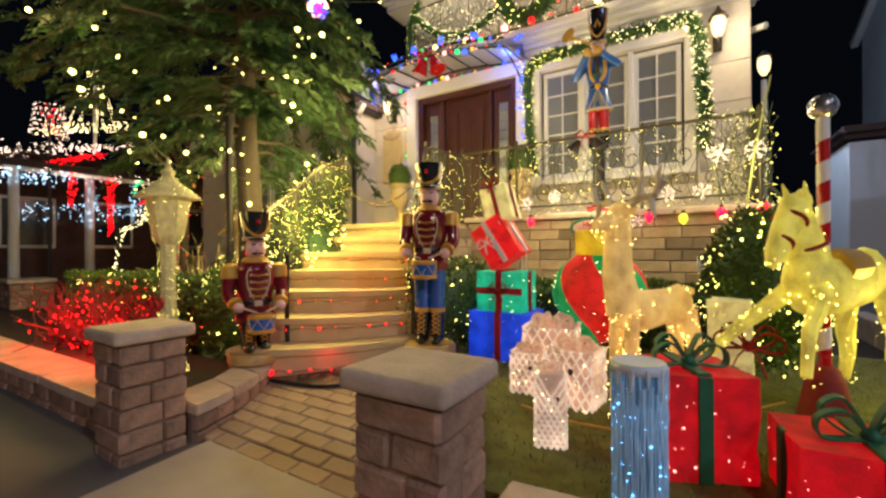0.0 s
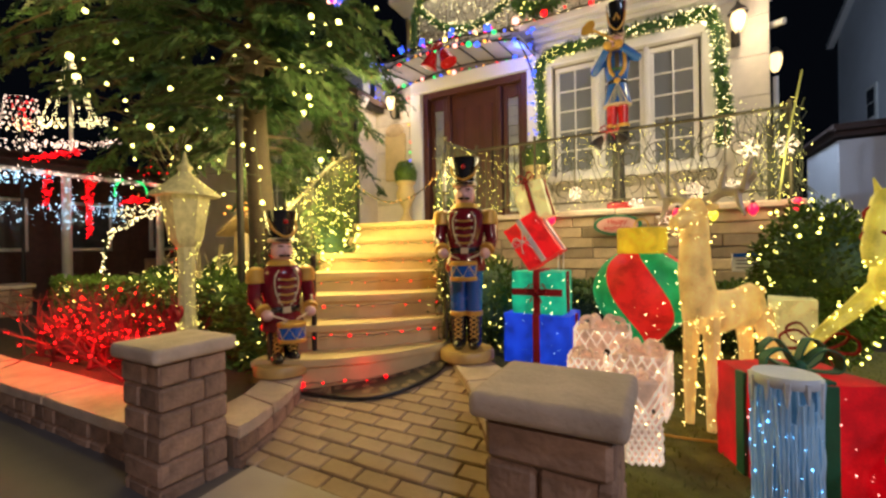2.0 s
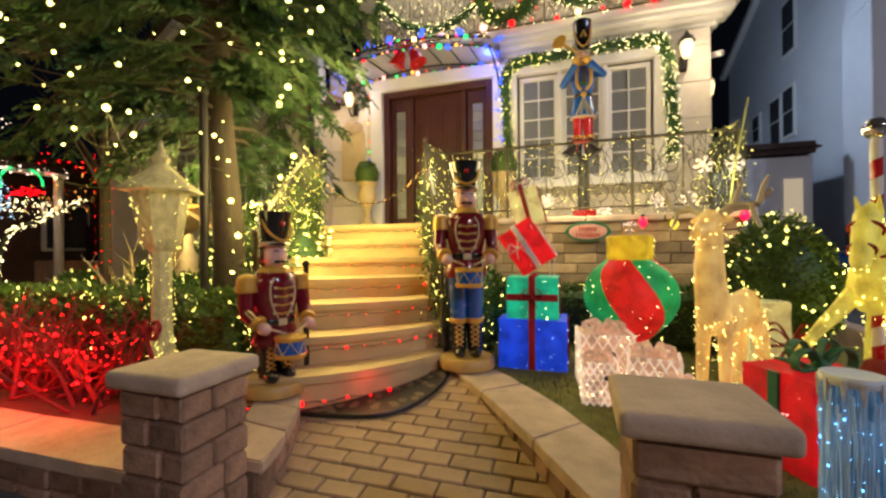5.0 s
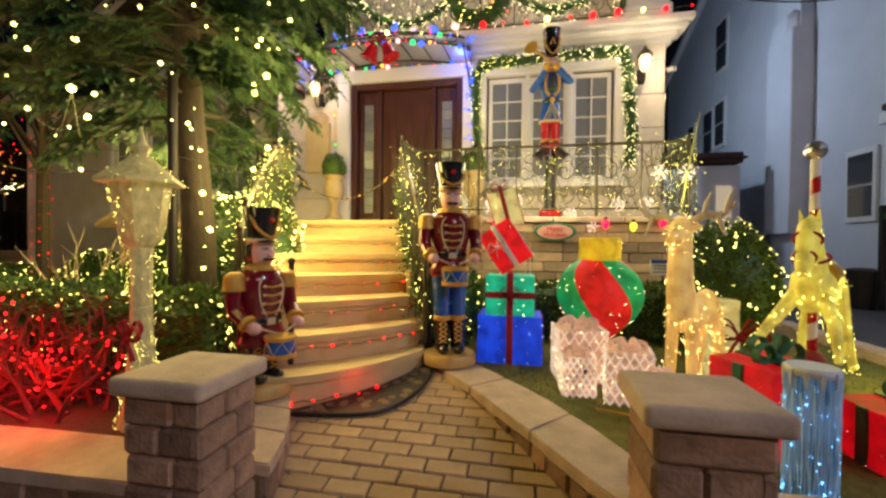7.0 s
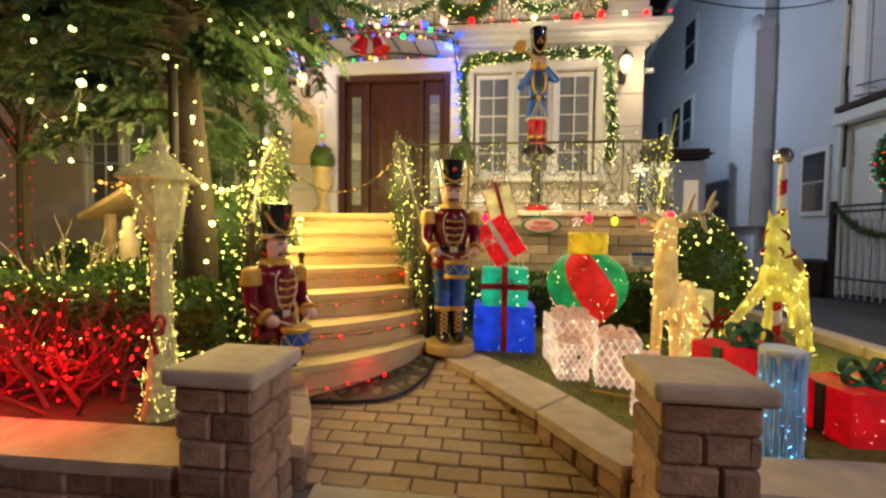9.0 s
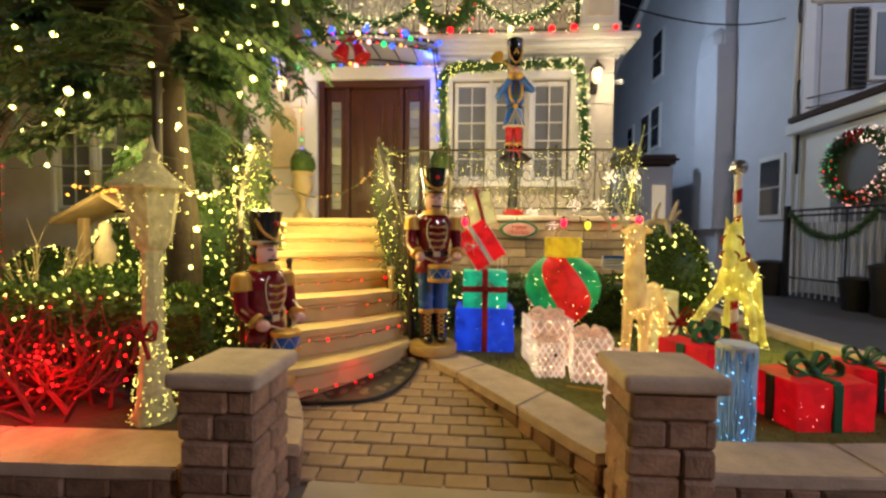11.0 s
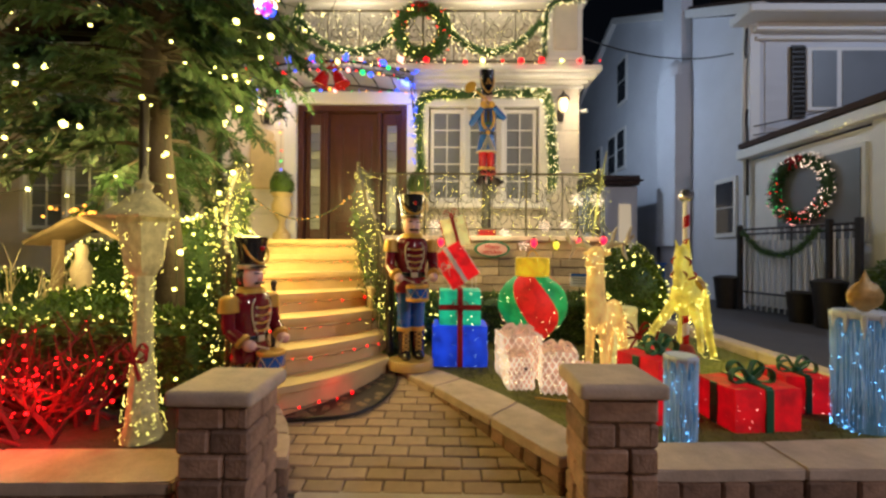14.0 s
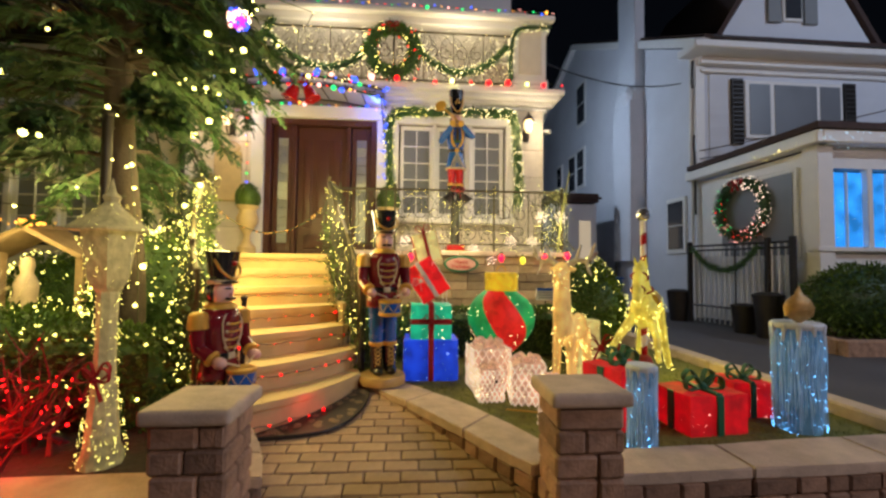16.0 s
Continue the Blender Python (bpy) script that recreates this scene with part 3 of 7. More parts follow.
pier = thing("balcony_pier", (0, 0, 0), "white panelled corner pier of the balcony", "pier", kind="structure")
part("shaft", B((0.56, 6.02, 4.78), (0.54, 0.42, 1.18), 0.01), M["white"], pier)
part("base", B((0.56, 6.02, 4.28), (0.60, 0.48, 0.16), 0.012), M["white"], pier)
part("panel", B((0.56, 5.805, 4.84), (0.38, 0.02, 0.78), 0.008), M["facade"], pier)
fas = thing("fascia", (0, 0, 0), "white fascia and soffit over the balcony", "fascia", kind="structure")
part("beam", B((-1.7, 6.05, 5.29), (5.2, 0.5, 0.16), 0.015), M["white"], fas)
part("soffit", B((-1.7, 6.72, 5.26), (5.1, 0.84, 0.05)), M["white"], fas, "", False)
part("gutter", B((-1.7, 5.74, 5.36), (5.3, 0.12, 0.09), 0.02), M["white"], fas)
part("gable_wall", P([(-4.0, 6.1), (0.3, 6.1), (0.3, 6.3), (-4.0, 6.3)], 5.37, 7.6), M["siding"], fas, "", False)
for x in (-3.35, -1.1):
    d = part("balcony_door", B((x + 0.3, 7.02, 4.9), (0.9, 0.06, 1.2), 0.01), M["white"], house)
    for k in range(6):
        part("panel", B((x - 0.06 + 0.145 * k, 6.985, 4.9), (0.11, 0.02, 1.1), 0.008), M["facade"], d)

# the wing
wing = thing("house_wing", (0, 0, 0), "projecting pale house wing with windows behind the tree", "house wing", kind="structure")
WY = 5.45
for x0, x1, z0, z1 in ((-9.5, -7.75, 0, 3.5), (-5.1, -4.72, 0, 3.5), (-7.75, -5.1, 0, 1.5), (-7.75, -5.1, 2.95, 3.5)):
    part("wall", B(((x0 + x1) / 2, WY + 0.15, (z0 + z1) / 2), (x1 - x0, 0.3, z1 - z0)), M["facade"], wing, "", False)
part("side_wall", B((-4.80, WY + 0.55, 1.75), (0.16, 0.5, 3.5), 0.004), M["facade"], wing, "", False)
part("gable", B((-7.1, WY + 0.3, 4.0), (4.7, 0.2, 1.0)), M["siding"], wing, "", False)
# dark sheet for the unlit interior behind the wing windows
part("backing", B((-6.4, WY + 0.9, 2.2), (2.8, 0.05, 1.6)), M["dark"], wing, "", False)
for a, b in (((-4.45, 3.42), (-7.1, 5.3)), ((-7.1, 5.3), (-9.8, 3.42))):
    d = math.degrees(math.atan2(b[1] - a[1], b[0] - a[0]))
    ln = math.hypot(b[0] - a[0], b[1] - a[1])
    part("rake_board", B(((a[0] + b[0]) / 2, WY - 0.12, (a[1] + b[1]) / 2), (ln, 0.12, 0.2), 0.01, pose(0, 0, 0, 0, -d, 0)), M["white"], wing)
    part("roof", B(((a[0] + b[0]) / 2, WY + 2.4, (a[1] + b[1]) / 2 + 0.12), (ln, 5.4, 0.08), 0.0, pose(0, 0, 0, 0, -d, 0)), M["roof"], wing, "", False)
part("gutter", B((-4.62, WY + 0.3, 3.52), (0.16, 1.0, 0.12), 0.02), M["dark"], wing)
part("downpipe", T([(-4.70, WY - 0.05, 3.5), (-4.70, WY - 0.05, 0.2)], 0.04, 8), M["dark"], wing, "dark metal downpipe")
w2 = thing("window_2", (0, 0, 0), "white casement windows with grid bars in the wing", "window", kind="structure")
for i in range(4):
    x0 = -7.75 + i * 0.6625
    casement(w2, x0 + 0.03, x0 + 0.63, 1.55, 2.9, WY + 0.06, 2, 4)
    part("mullion", B((x0, WY + 0.04, 2.22), (0.07, 0.1, 1.45), 0.008), M["white"], w2)

# canopy over the door
can = thing("door_canopy", (0, 0, 0), "arched white door canopy in a scrolled iron frame", "canopy")


def arch(t):
    return -4.22 + 2.40 * t, 3.73 + 0.16 * math.sin(math.pi * t)


bm = bmesh.new()
vv = []
for i in range(17):
    x, z = arch(i / 16)
    vv.append([bm.verts.new((x, y, z + dz)) for y, dz in ((5.97, 0.07), (5.15, -0.02), (5.15, 0.02), (5.97, 0.11))])
for p, q in zip(vv, vv[1:]):
    for k in range(4):
        bm.faces.new((p[k], p[(k + 1) % 4], q[(k + 1) % 4], q[k]))
bm.faces.new(vv[0]), bm.faces.new(vv[-1][::-1])
part("roof_sheet", bm, mat("frosted_canopy_sheet", (0.40, 0.40, 0.46), 0.35, var=0.12, scale=3, bump=0.05), can)
for y, dz in ((5.95, 0.06), (5.13, -0.04), (5.13, 0.07)):
    part("arch_bar", T([(arch(i / 16)[0], y, arch(i / 16)[1] + dz) for i in range(17)], 0.013, 6), M["dark"], can)
for i in range(9):
    x, z = arch(i / 8)
    part("rib", T([(x, 5.95, z + 0.055), (x, 5.13, z - 0.03)], 0.009, 6), M["dark"], can)
    if i < 8:
        pts = [(x + 0.15 + 0.11 * math.cos(a) * (1 - a / 14), 5.13, z + 0.02 + 0.05 * math.sin(a)) for a in [j * 0.6 for j in range(14)]]
        part("scroll", T(pts, 0.006, 5), M["dark"], can)
for x in (-4.2, -1.84):
    part("bracket", T(smooth_line([(x, 5.95, 3.3), (x, 5.8, 3.5), (x, 5.5, 3.64), (x, 5.15, 3.70)], 5), 0.012, 6), M["dark"], can)

# ---- the neighbour to the right ----
nb = thing("neighbour_house", (0, 0, 0), "white two-storey neighbouring house with side porch", "house")
NX, NY = 5.76, 9.0
bm = bmesh.new()
vs = [[bm.verts.new((x, y, z)) for y, z in ((NY, 0), (NY, 6.85), (16.6, 10.9), (21.5, 9.0), (21.5, 0))] for x in (NX, NX + 0.3)]
for k in range(5):
    bm.faces.new((vs[0][k], vs[0][(k + 1) % 5], vs[1][(k + 1) % 5], vs[1][k]))
bm.faces.new(vs[0][::-1]), bm.faces.new(vs[1])
part("side_wall", bm, M["stucco"], nb, "", False)
part("front_wall", B((9.6, NY + 0.15, 3.4), (7.08, 0.3, 6.8)), M["siding"], nb, "", False)
for k in range(26):
    part("clapboard", B((9.62, NY - 0.012, 3.75 + 0.115 * k), (7.0, 0.03, 0.11), 0.0, pose(0, 0, 0, 6, 0, 0)), M["siding"], nb, "", False)
part("corner_board", B((NX + 0.1, NY - 0.02, 3.4), (0.24, 0.08, 6.7), 0.01), M["white"], nb)
part("eave", B((9.3, NY - 0.25, 6.70), (7.9, 0.7, 0.2), 0.03), M["white"], nb)
part("eave_moulding", B((9.5, NY - 0.08, 6.50), (7.4, 0.2, 0.2), 0.03), M["white"], nb)
part("eave_moulding", B((9.5, NY - 0.05, 6.28), (7.3, 0.12, 0.12), 0.03), M["white"], nb)
part("eave_cable", T(curve((5.75, NY - 0.63, 6.86), (13.0, NY - 0.63, 6.82), 0.06, 12), 0.02, 5), M["dark"], nb, "black cable along the eave")
for a, b in (((NY - 0.5, 6.75), (16.6, 11.0)), ((16.6, 11.0), (22.0, 8.9))):
    d = math.degrees(math.atan2(b[1] - a[1], b[0] - a[0]))
    ln = math.hypot(b[0] - a[0], b[1] - a[1])
    part("rake_board", B((NX - 0.1, (a[0] + b[0]) / 2, (a[1] + b[1]) / 2), (0.22, ln, 0.22), 0.01, pose(0, 0, 0, d, 0, 0)), M["white"], nb)
    part("roof", B((NX + 4, (a[0] + b[0]) / 2, (a[1] + b[1]) / 2 + 0.16), (8.2, ln, 0.1), 0.0, pose(0, 0, 0, d, 0, 0)), M["roof"], nb, "", False)
bm = bmesh.new()
tri = [(6.30, 7.0), (10.66, 7.0), (8.48, 10.5)]
f = [[bm.verts.new((x, y, z)) for x, z in tri] for y in (NY - 0.1, NY + 0.1)]
for k in range(3):
    bm.faces.new((f[0][k], f[0][(k + 1) % 3], f[1][(k + 1) % 3], f[1][k]))
bm.faces.new(f[0][::-1]), bm.faces.new(f[1])
part("gable", bm, M["siding"], nb, "", False)
for a, b in (((6.12, 6.9), (8.48, 10.75)), ((8.48, 10.75), (10.84, 6.9))):
    d = math.degrees(math.atan2(b[1] - a[1], b[0] - a[0]))
    ln = math.hypot(b[0] - a[0], b[1] - a[1])
    part("gable_roof", B(((a[0] + b[0]) / 2, NY + 2.5, (a[1] + b[1]) / 2), (ln, 5.4, 0.12), 0.0, pose(0, 0, 0, 0, -d, 0)), M["roof"], nb, "", False)
chim = part("chimney", B((5.52, 11.77, 3.95), (0.5, 1.05, 5.0), 0.02), M["stucco"], nb)
part("chimney_stack", B((5.62, 11.77, 8.3), (0.34, 1.0, 4.0), 0.02), M["stucco"], chim)
part("shoulder", B((5.5, 11.77, 6.6), (0.5, 0.95, 0.7), 0.15), M["stucco"], chim)
part("foot", B((5.64, 11.9, 0.7), (0.3, 0.9, 1.6), 0.05), M["stucco"], chim)
# the pipe is pale; its shadow is put into the grey colour
part("downpipe", T([(5.68, 12.75, 6.4), (5.68, 12.75, 2.9), (5.68, 12.95, 2.5), (5.68, 12.95, 0.1)], 0.05, 8), M["blind"], nb, "pale metal downpipe coloured grey for its shadow")
for pts in ([(5.66, 8.93, 6.5), (5.60, 8.9, 6.0), (5.64, 8.92, 5.8)], [(5.66, 8.92, 4.6), (5.62, 8.88, 4.3), (5.66, 8.9, 3.9), (5.66, 8.9, 2.6)]):
    part("conduit", T(smooth_line(pts, 5), 0.028, 6), M["dark"], nb, "dark cable conduit")
part("downpipe", T([(5.70, 9.05, 6.7), (5.70, 9.1, 3.8), (5.62, 8.95, 3.3), (5.62, 8.95, 1.2)], 0.045, 8), M["white"], nb, "white corner downpipe")


def nb_window(y0, y1, z0, z1):
    w = part("window", B((NX - 0.02, (y0 + y1) / 2, (z0 + z1) / 2), (0.08, y1 - y0 + 0.2, z1 - z0 + 0.2), 0.01), M["white"], nb)
    part("pane", B((NX - 0.065, (y0 + y1) / 2, z0 + (z1 - z0) * 0.25), (0.02, y1 - y0, (z1 - z0) * 0.47)), M["glass"], w, "", False)
    part("pane", B((NX - 0.075, (y0 + y1) / 2, z0 + (z1 - z0) * 0.75), (0.02, y1 - y0, (z1 - z0) * 0.47)), M["glass"], w, "", False)


nb_window(15.6, 16.3, 7.35, 9.0)
nb_window(15.7, 16.3, 4.7, 6.2), nb_window(16.6, 17.25, 4.6, 6.15), nb_window(18.25, 18.75, 5.1, 6.05)
nb_window(9.45, 10.05, 1.75, 3.05)
entry = part("side_entry", B((3.85, 13.2, 1.65), (1.5, 2.2, 3.3), 0.02), M["stucco"], nb)
part("entry_roof", P([(2.9, 11.9), (4.75, 11.9), (4.75, 14.4), (2.9, 14.4)], 3.36, 3.64, 0.12), M["roof"], entry, "brown shingled entry roof", False)
part("lit_pane", B((4.2, 12.08, 2.0), (0.36, 0.05, 1.5)), glow("lit_side_door", (1.0, 0.80, 0.55), 0.42), entry, "dimly lit glass", False)
uw = part("window", B((8.37, NY - 0.05, 5.32), (2.7, 0.1, 1.5), 0.02), M["white"], nb)
for x, w in ((7.42, 0.55), (8.4, 1.15), (9.35, 0.55)):
    part("pane", B((x, NY - 0.1, 5.32), (w, 0.03, 1.3)), M["pane"], uw, "", False)
for x in (6.83, 9.92):
    sh = part("shutter", B((x, NY - 0.08, 5.25), (0.32, 0.06, 1.7), 0.01), M["dark"], nb, "black louvred shutter")
    for k in range(14):
        part("louvre", B((x, NY - 0.115, 4.5 + 0.115 * k), (0.25, 0.02, 0.07), 0.0, pose(0, 0, 0, 25, 0, 0)), M["dark"], sh, "", False)
gw = part("window", B((8.32, NY - 0.13, 8.0), (0.55, 0.08, 0.75), 0.02), M["white"], nb)
part("pane", B((8.32, NY - 0.18, 8.0), (0.42, 0.03, 0.6)), M["glass"], gw, "", False)
for x in (7.82, 8.82):
    part("shutter", B((x, NY - 0.15, 8.0), (0.36, 0.06, 0.85), 0.01), M["blind"], nb)
# its porch
porch = thing("porch", (0, 0, 0), "white enclosed porch with blue-lit windows next door", "porch")
PY = 5.9
part("side_wall", B((NX + 0.1, (PY + NY) / 2, 1.75), (0.2, NY - PY, 3.3)), M["white"], porch, "", False)
part("front_wall", B((9.6, PY + 0.1, 0.8), (7.4, 0.2, 1.6)), M["white"], porch, "", False)
part("front_head", B((9.6, PY + 0.1, 3.26), (7.4, 0.2, 0.4)), M["white"], porch, "", False)
part("corner_post", B((NX + 0.05, PY + 0.06, 1.75), (0.3, 0.3, 3.4), 0.01), M["white"], porch)
bluepane = mat("blue_lit_glass", (0.02, 0.16, 0.40), 0.2, var=0.4, scale=3, bump=0, emit=0.85, emit_colour=(0.03, 0.33, 1.0))
for k in range(5):
    x = NX + 0.55 + 0.78 * k
    part("pane", B((x, PY + 0.06, 2.32), (0.66, 0.03, 1.36)), bluepane, porch, "blue-lit window glass", False)
    part("window_post", B((x + 0.39, PY + 0.02, 2.32), (0.1, 0.14, 1.45), 0.01), M["white"], porch)
    part("glazing_bar", B((x, PY + 0.03, 2.32), (0.03, 0.05, 1.36), 0.004), M["white"], porch)
part("sill", B((9.4, PY - 0.03, 1.62), (7.6, 0.2, 0.08), 0.01), M["white"], porch)
sw = part("side_window", B((NX - 0.03, 7.2, 2.3), (0.06, 1.9, 1.7), 0.01), M["white"], porch)
part("pane", B((NX - 0.065, 7.2, 2.3), (0.02, 1.75, 1.55)), M["pane"], sw, "", False)
part("fascia", B((NX - 0.12, (PY + NY) / 2 - 0.1, 3.55), (0.3, NY - PY + 0.3, 0.22), 0.02), M["white"], porch)
part("fascia", B((9.4, PY - 0.12, 3.55), (7.6, 0.3, 0.22), 0.02), M["white"], porch)
part("porch_roof", P([(NX - 0.32, PY - 0.32), (13.2, PY - 0.32), (13.2, NY - 0.1), (NX - 0.32, NY - 0.1)], 3.67, 3.78), M["roof"], porch, "", False)
ic = [(x, PY - 0.3 + random.gauss(0, 0.02), 3.62 - random.random() ** 2 * 0.35) for x in np.arange(NX - 0.3, 10.5, 0.035)]
bulbs("icicle_lights", ic, 0.013, M["l_cool"], porch, "cool white icicle lights")
bulbs("icicle_lights", [(NX - 0.3, y, 3.5 - random.random() ** 2 * 0.15) for y in np.arange(PY, 6.9, 0.09)], 0.014, M["l_warm"], porch, "warm icicle lights")
bulbs("window_lights", [(NX + 0.3 + random.random() * 3.5, PY + 0.03, 1.75 + random.random() * 1.2) for _ in range(110)], 0.009, M["l_cool"], porch, "blue window lights")

# fence, bins and shrub on the driveway
fence = thing("metal_fence", (0, 0, 0), "dark metal railing with white pickets along the porch", "fence")
fa, fb = Vector((5.0, 8.2, 0)), Vector((5.4, 6.05, 0))
for z in (0.45, 1.66, 1.76):
    part("rail", T([(*fa.xy, z), (*fb.xy, z)], 0.025, 6), M["dark"], fence)
for k in range(19):
    p = fa.lerp(fb, k / 18)
    part("baluster", C((p.x, p.y, 0.1), (p.x, p.y, 1.75), 0.016, None, 6), M["dark"] if k % 9 == 0 else M["siding"], fence)
for k in range(18):
    p = fa.lerp(fb, (k + 0.5) / 18) + Vector((0.1, 0, 0))
    part("picket", B((p.x, p.y, 0.85), (0.02, 0.085, 1.35), 0.004), M["siding"], fence)
for p in (fa, fb, fa.lerp(fb, 0.8)):
    part("post", B((p.x, p.y, 0.96), (0.09, 0.09, 1.80), 0.01), M["dark"], fence)
for n, (x, y, w, h) in enumerate(((4.95, 8.55, 0.5, 0.72), (5.05, 6.75, 0.42, 0.55), (5.05, 6.2, 0.46, 0.80))):
    bin_ = thing("waste_bin", (x, y, 0.03), "black plastic waste bin by the fence", "bin", "waste bins")
    part("body", L([(w * 0.38, 0), (w * 0.5, h * 0.9), (w * 0.5, h * 0.92)], 16), M["dark"], bin_)
    part("lid", L([(w * 0.53, h * 0.92), (w * 0.53, h * 0.96), (w * 0.3, h * 1.02)], 16), M["dark"], bin_)
rb = thing("recycling_bin", (4.3, 10.6, 0.03), "blue plastic recycling bin by the house wall", "bin")
part("body", B((0, 0, 0.45), (0.5, 0.5, 0.9), 0.03), M["blue"], rb)
part("lid", B((0, 0, 0.93), (0.56, 0.56, 0.06), 0.02), M["blue"], rb)


# ---- foliage ----


def spray_leaves(n, shape, size, seed, flat=0.4, wide=0.5, droop=0.0):
    """Leaves as small bent blades: shape(rng) gives a place and an outward way."""
    rng = random.Random(seed)
    verts, faces = [], []
    for _ in range(n):
        p, d = shape(rng)
        d = (Vector(d) + Vector((rng.gauss(0, flat), rng.gauss(0, flat), rng.gauss(0, flat) - droop))).normalized()
        s = d.cross(Vector((rng.gauss(0, 1), rng.gauss(0, 1), rng.gauss(0, 1) + 0.3)))
        s = s.normalized() * size * wide * 0.5 if s.length > 1e-4 else Vector((size * wide, 0, 0))
        k = size * rng.uniform(0.6, 1.3)
        p = Vector(p)
        m, t = p + d * k * 0.5, p + d * k
        i = len(verts)
        verts += [p, m + s, t, m - s]
        faces.append((i, i + 1, i + 2, i + 3))
    return verts, faces


def blob(c, r, rng, skin=0.75):
    """A place in the outer shell of an uneven ellipsoid, and the way out."""
    while True:
        v = Vector((rng.gauss(0, 1), rng.gauss(0, 1), rng.gauss(0, 1)))
        if v.length > 0.1:
            v.normalize()
            break
    k = (skin + (1 - skin) * rng.random()) * (1 + 0.13 * noise.noise(v * 2.2 + Vector(c)))
    return Vector((c[0] + v.x * r[0] * k, c[1] + v.y * r[1] * k, c[2] + v.z * r[2] * k)), v


def shrub(name, place, radii, leaves, size, label, lights=0, light_mat=None, light_r=0.009, seed=1, category="shrub", group="", dark=0.86):
    ob = thing(name, place, label, category, group)
    c = (0, 0, radii[2])
    core = S(c, 1.0, 14, 10, (radii[0] * dark, radii[1] * dark, radii[2] * dark))
    for v in core.verts:
        v.co += Vector(v.co - Vector(c)) * 0.12 * noise.noise(v.co * 4)
    part("twig_mass", core, M["needle"], ob, kind="stuff")
    part("stem", C((0, 0, -0.02), (0, 0, radii[2]), 0.03, 0.02, 8), M["bark"], ob)
    v, f = spray_leaves(leaves, lambda g: blob(c, radii, g), size, seed)
    raw("leaves", v, f, M["leaf"], ob, "", "stuff")
    if lights:
        rng = random.Random(seed + 5)
        bulbs("lights", [blob(c, [a * 1.09 for a in radii], rng, 0.95)[0] for _ in range(lights)], light_r * 1.35, light_mat or M["l_yellow"], ob, "warm string lights")
    return ob


def hedge(name, x0, x1, y0, y1, z0, z1, leaves, size, label, lights, lmat, lr, seed, turn=0.0):
    ob = thing(name, ((x0 + x1) / 2, (y0 + y1) / 2, z0), label, "hedge", "", "", turn)
    w, d, h = x1 - x0, y1 - y0, z1 - z0
    core = B((0, 0, h * 0.45), (w * 0.95, d * 0.8, h * 0.86), 0.06)
    part("twig_mass", core, M["needle"], ob, kind="stuff")

    def at(g):
        k = g.random()
        x = g.uniform(-w / 2, w / 2)
        lump = 0.05 * noise.noise(Vector((x * 3, y0, 1.0)))
        if k < 0.45:
            return (x, g.uniform(-d / 2, d / 2), h * (0.88 + 0.1 * g.random()) + lump), (0, 0, 1)
        if k < 0.9:
            return (x, -d / 2 * (0.82 + 0.2 * g.random()) + lump, h * g.random()), (0, -1, 0.3)
        sx = g.choice((-1, 1))
        return (sx * w / 2 * 0.98, g.uniform(-d / 2, d / 2), h * g.random()), (sx, 0, 0.2)
    v, f = spray_leaves(leaves, at, size, seed)
    raw("leaves", v, f, M["leaf"], ob, "", "stuff")
    rng = random.Random(seed + 1)
    if lights:
        places = []
        while len(places) < lights:
            p, n = at(rng)
            if n[1] < -0.5 and rng.random() < 0.72:
                continue
            places.append(Vector(p) + Vector(n) * 0.02)
        bulbs("lights", places, lr, lmat, ob, "string lights")
    return ob


shrub("driveway_shrub", (5.85, 5.27, 0.2), (0.98, 0.5, 0.58), 6000, 0.07, "large dark clipped shrub before the porch", 0, seed=8, group="porch shrubs")
shrub("driveway_shrub", (7.45, 5.25, 0.2), (1.1, 0.52, 0.68), 6000, 0.07, "large dark clipped shrub before the porch", 0, seed=9, group="porch shrubs")
part("shrub_bed_wall", B((6.95, 4.72, 0.12), (4.3, 0.14, 0.28), 0.02), M["block"], None, "low brown brick edge of the neighbour's bed", False, "structure")
part("shrub_bed_wall", B((4.87, 5.3, 0.12), (0.14, 1.02, 0.28), 0.02), M["block"], None, "low brown brick edge of the neighbour's bed", False, "structure")
part("shrub_bed_soil", B((7.0, 5.34, 0.11), (4.1, 1.1, 0.2), 0.0), M["soil"], None, "dark soil of the porch bed", False, "structure")
hedge("box_hedge", -6.6, -2.98, 2.15, 2.7, BED, 0.78, 9000, 0.055, "clipped dark green hedge topped with warm lights", 560, M["l_yellow"], 0.014, 12)
hedge("low_hedge", -1.75, 0.6, 4.35, 4.8, LAWN, 0.72, 5000, 0.05, "low dark hedge with lights under the terrace wall", 90, M["l_yellow"], 0.011, 14)
shrub("garden_shrub", (-3.75, 3.45, BED), (0.62, 0.55, 0.72), 5000, 0.055, "bushy green shrub wrapped in warm lights", 640, M["l_yellow"], 0.0145, 15, group="garden shrubs")
shrub("garden_shrub", (-4.85, 3.3, BED), (0.5, 0.4, 0.36), 4000, 0.055, "bushy green shrub wrapped in warm lights", 220, M["l_yellow"], 0.010, 16, group="garden shrubs")
shrub("garden_shrub", (-6.7, 3.5, BED), (0.5, 0.4, 0.36), 3500, 0.055, "bushy green shrub wrapped in warm lights", 170, M["l_yellow"], 0.010, 17, group="garden shrubs")
shrub("garden_shrub", (-1.72, 3.85, LAWN), (0.3, 0.55, 0.42), 3200, 0.05, "leafy shrub with lights beside the steps", 110, M["l_yellow"], 0.010, 18, group="garden shrubs")
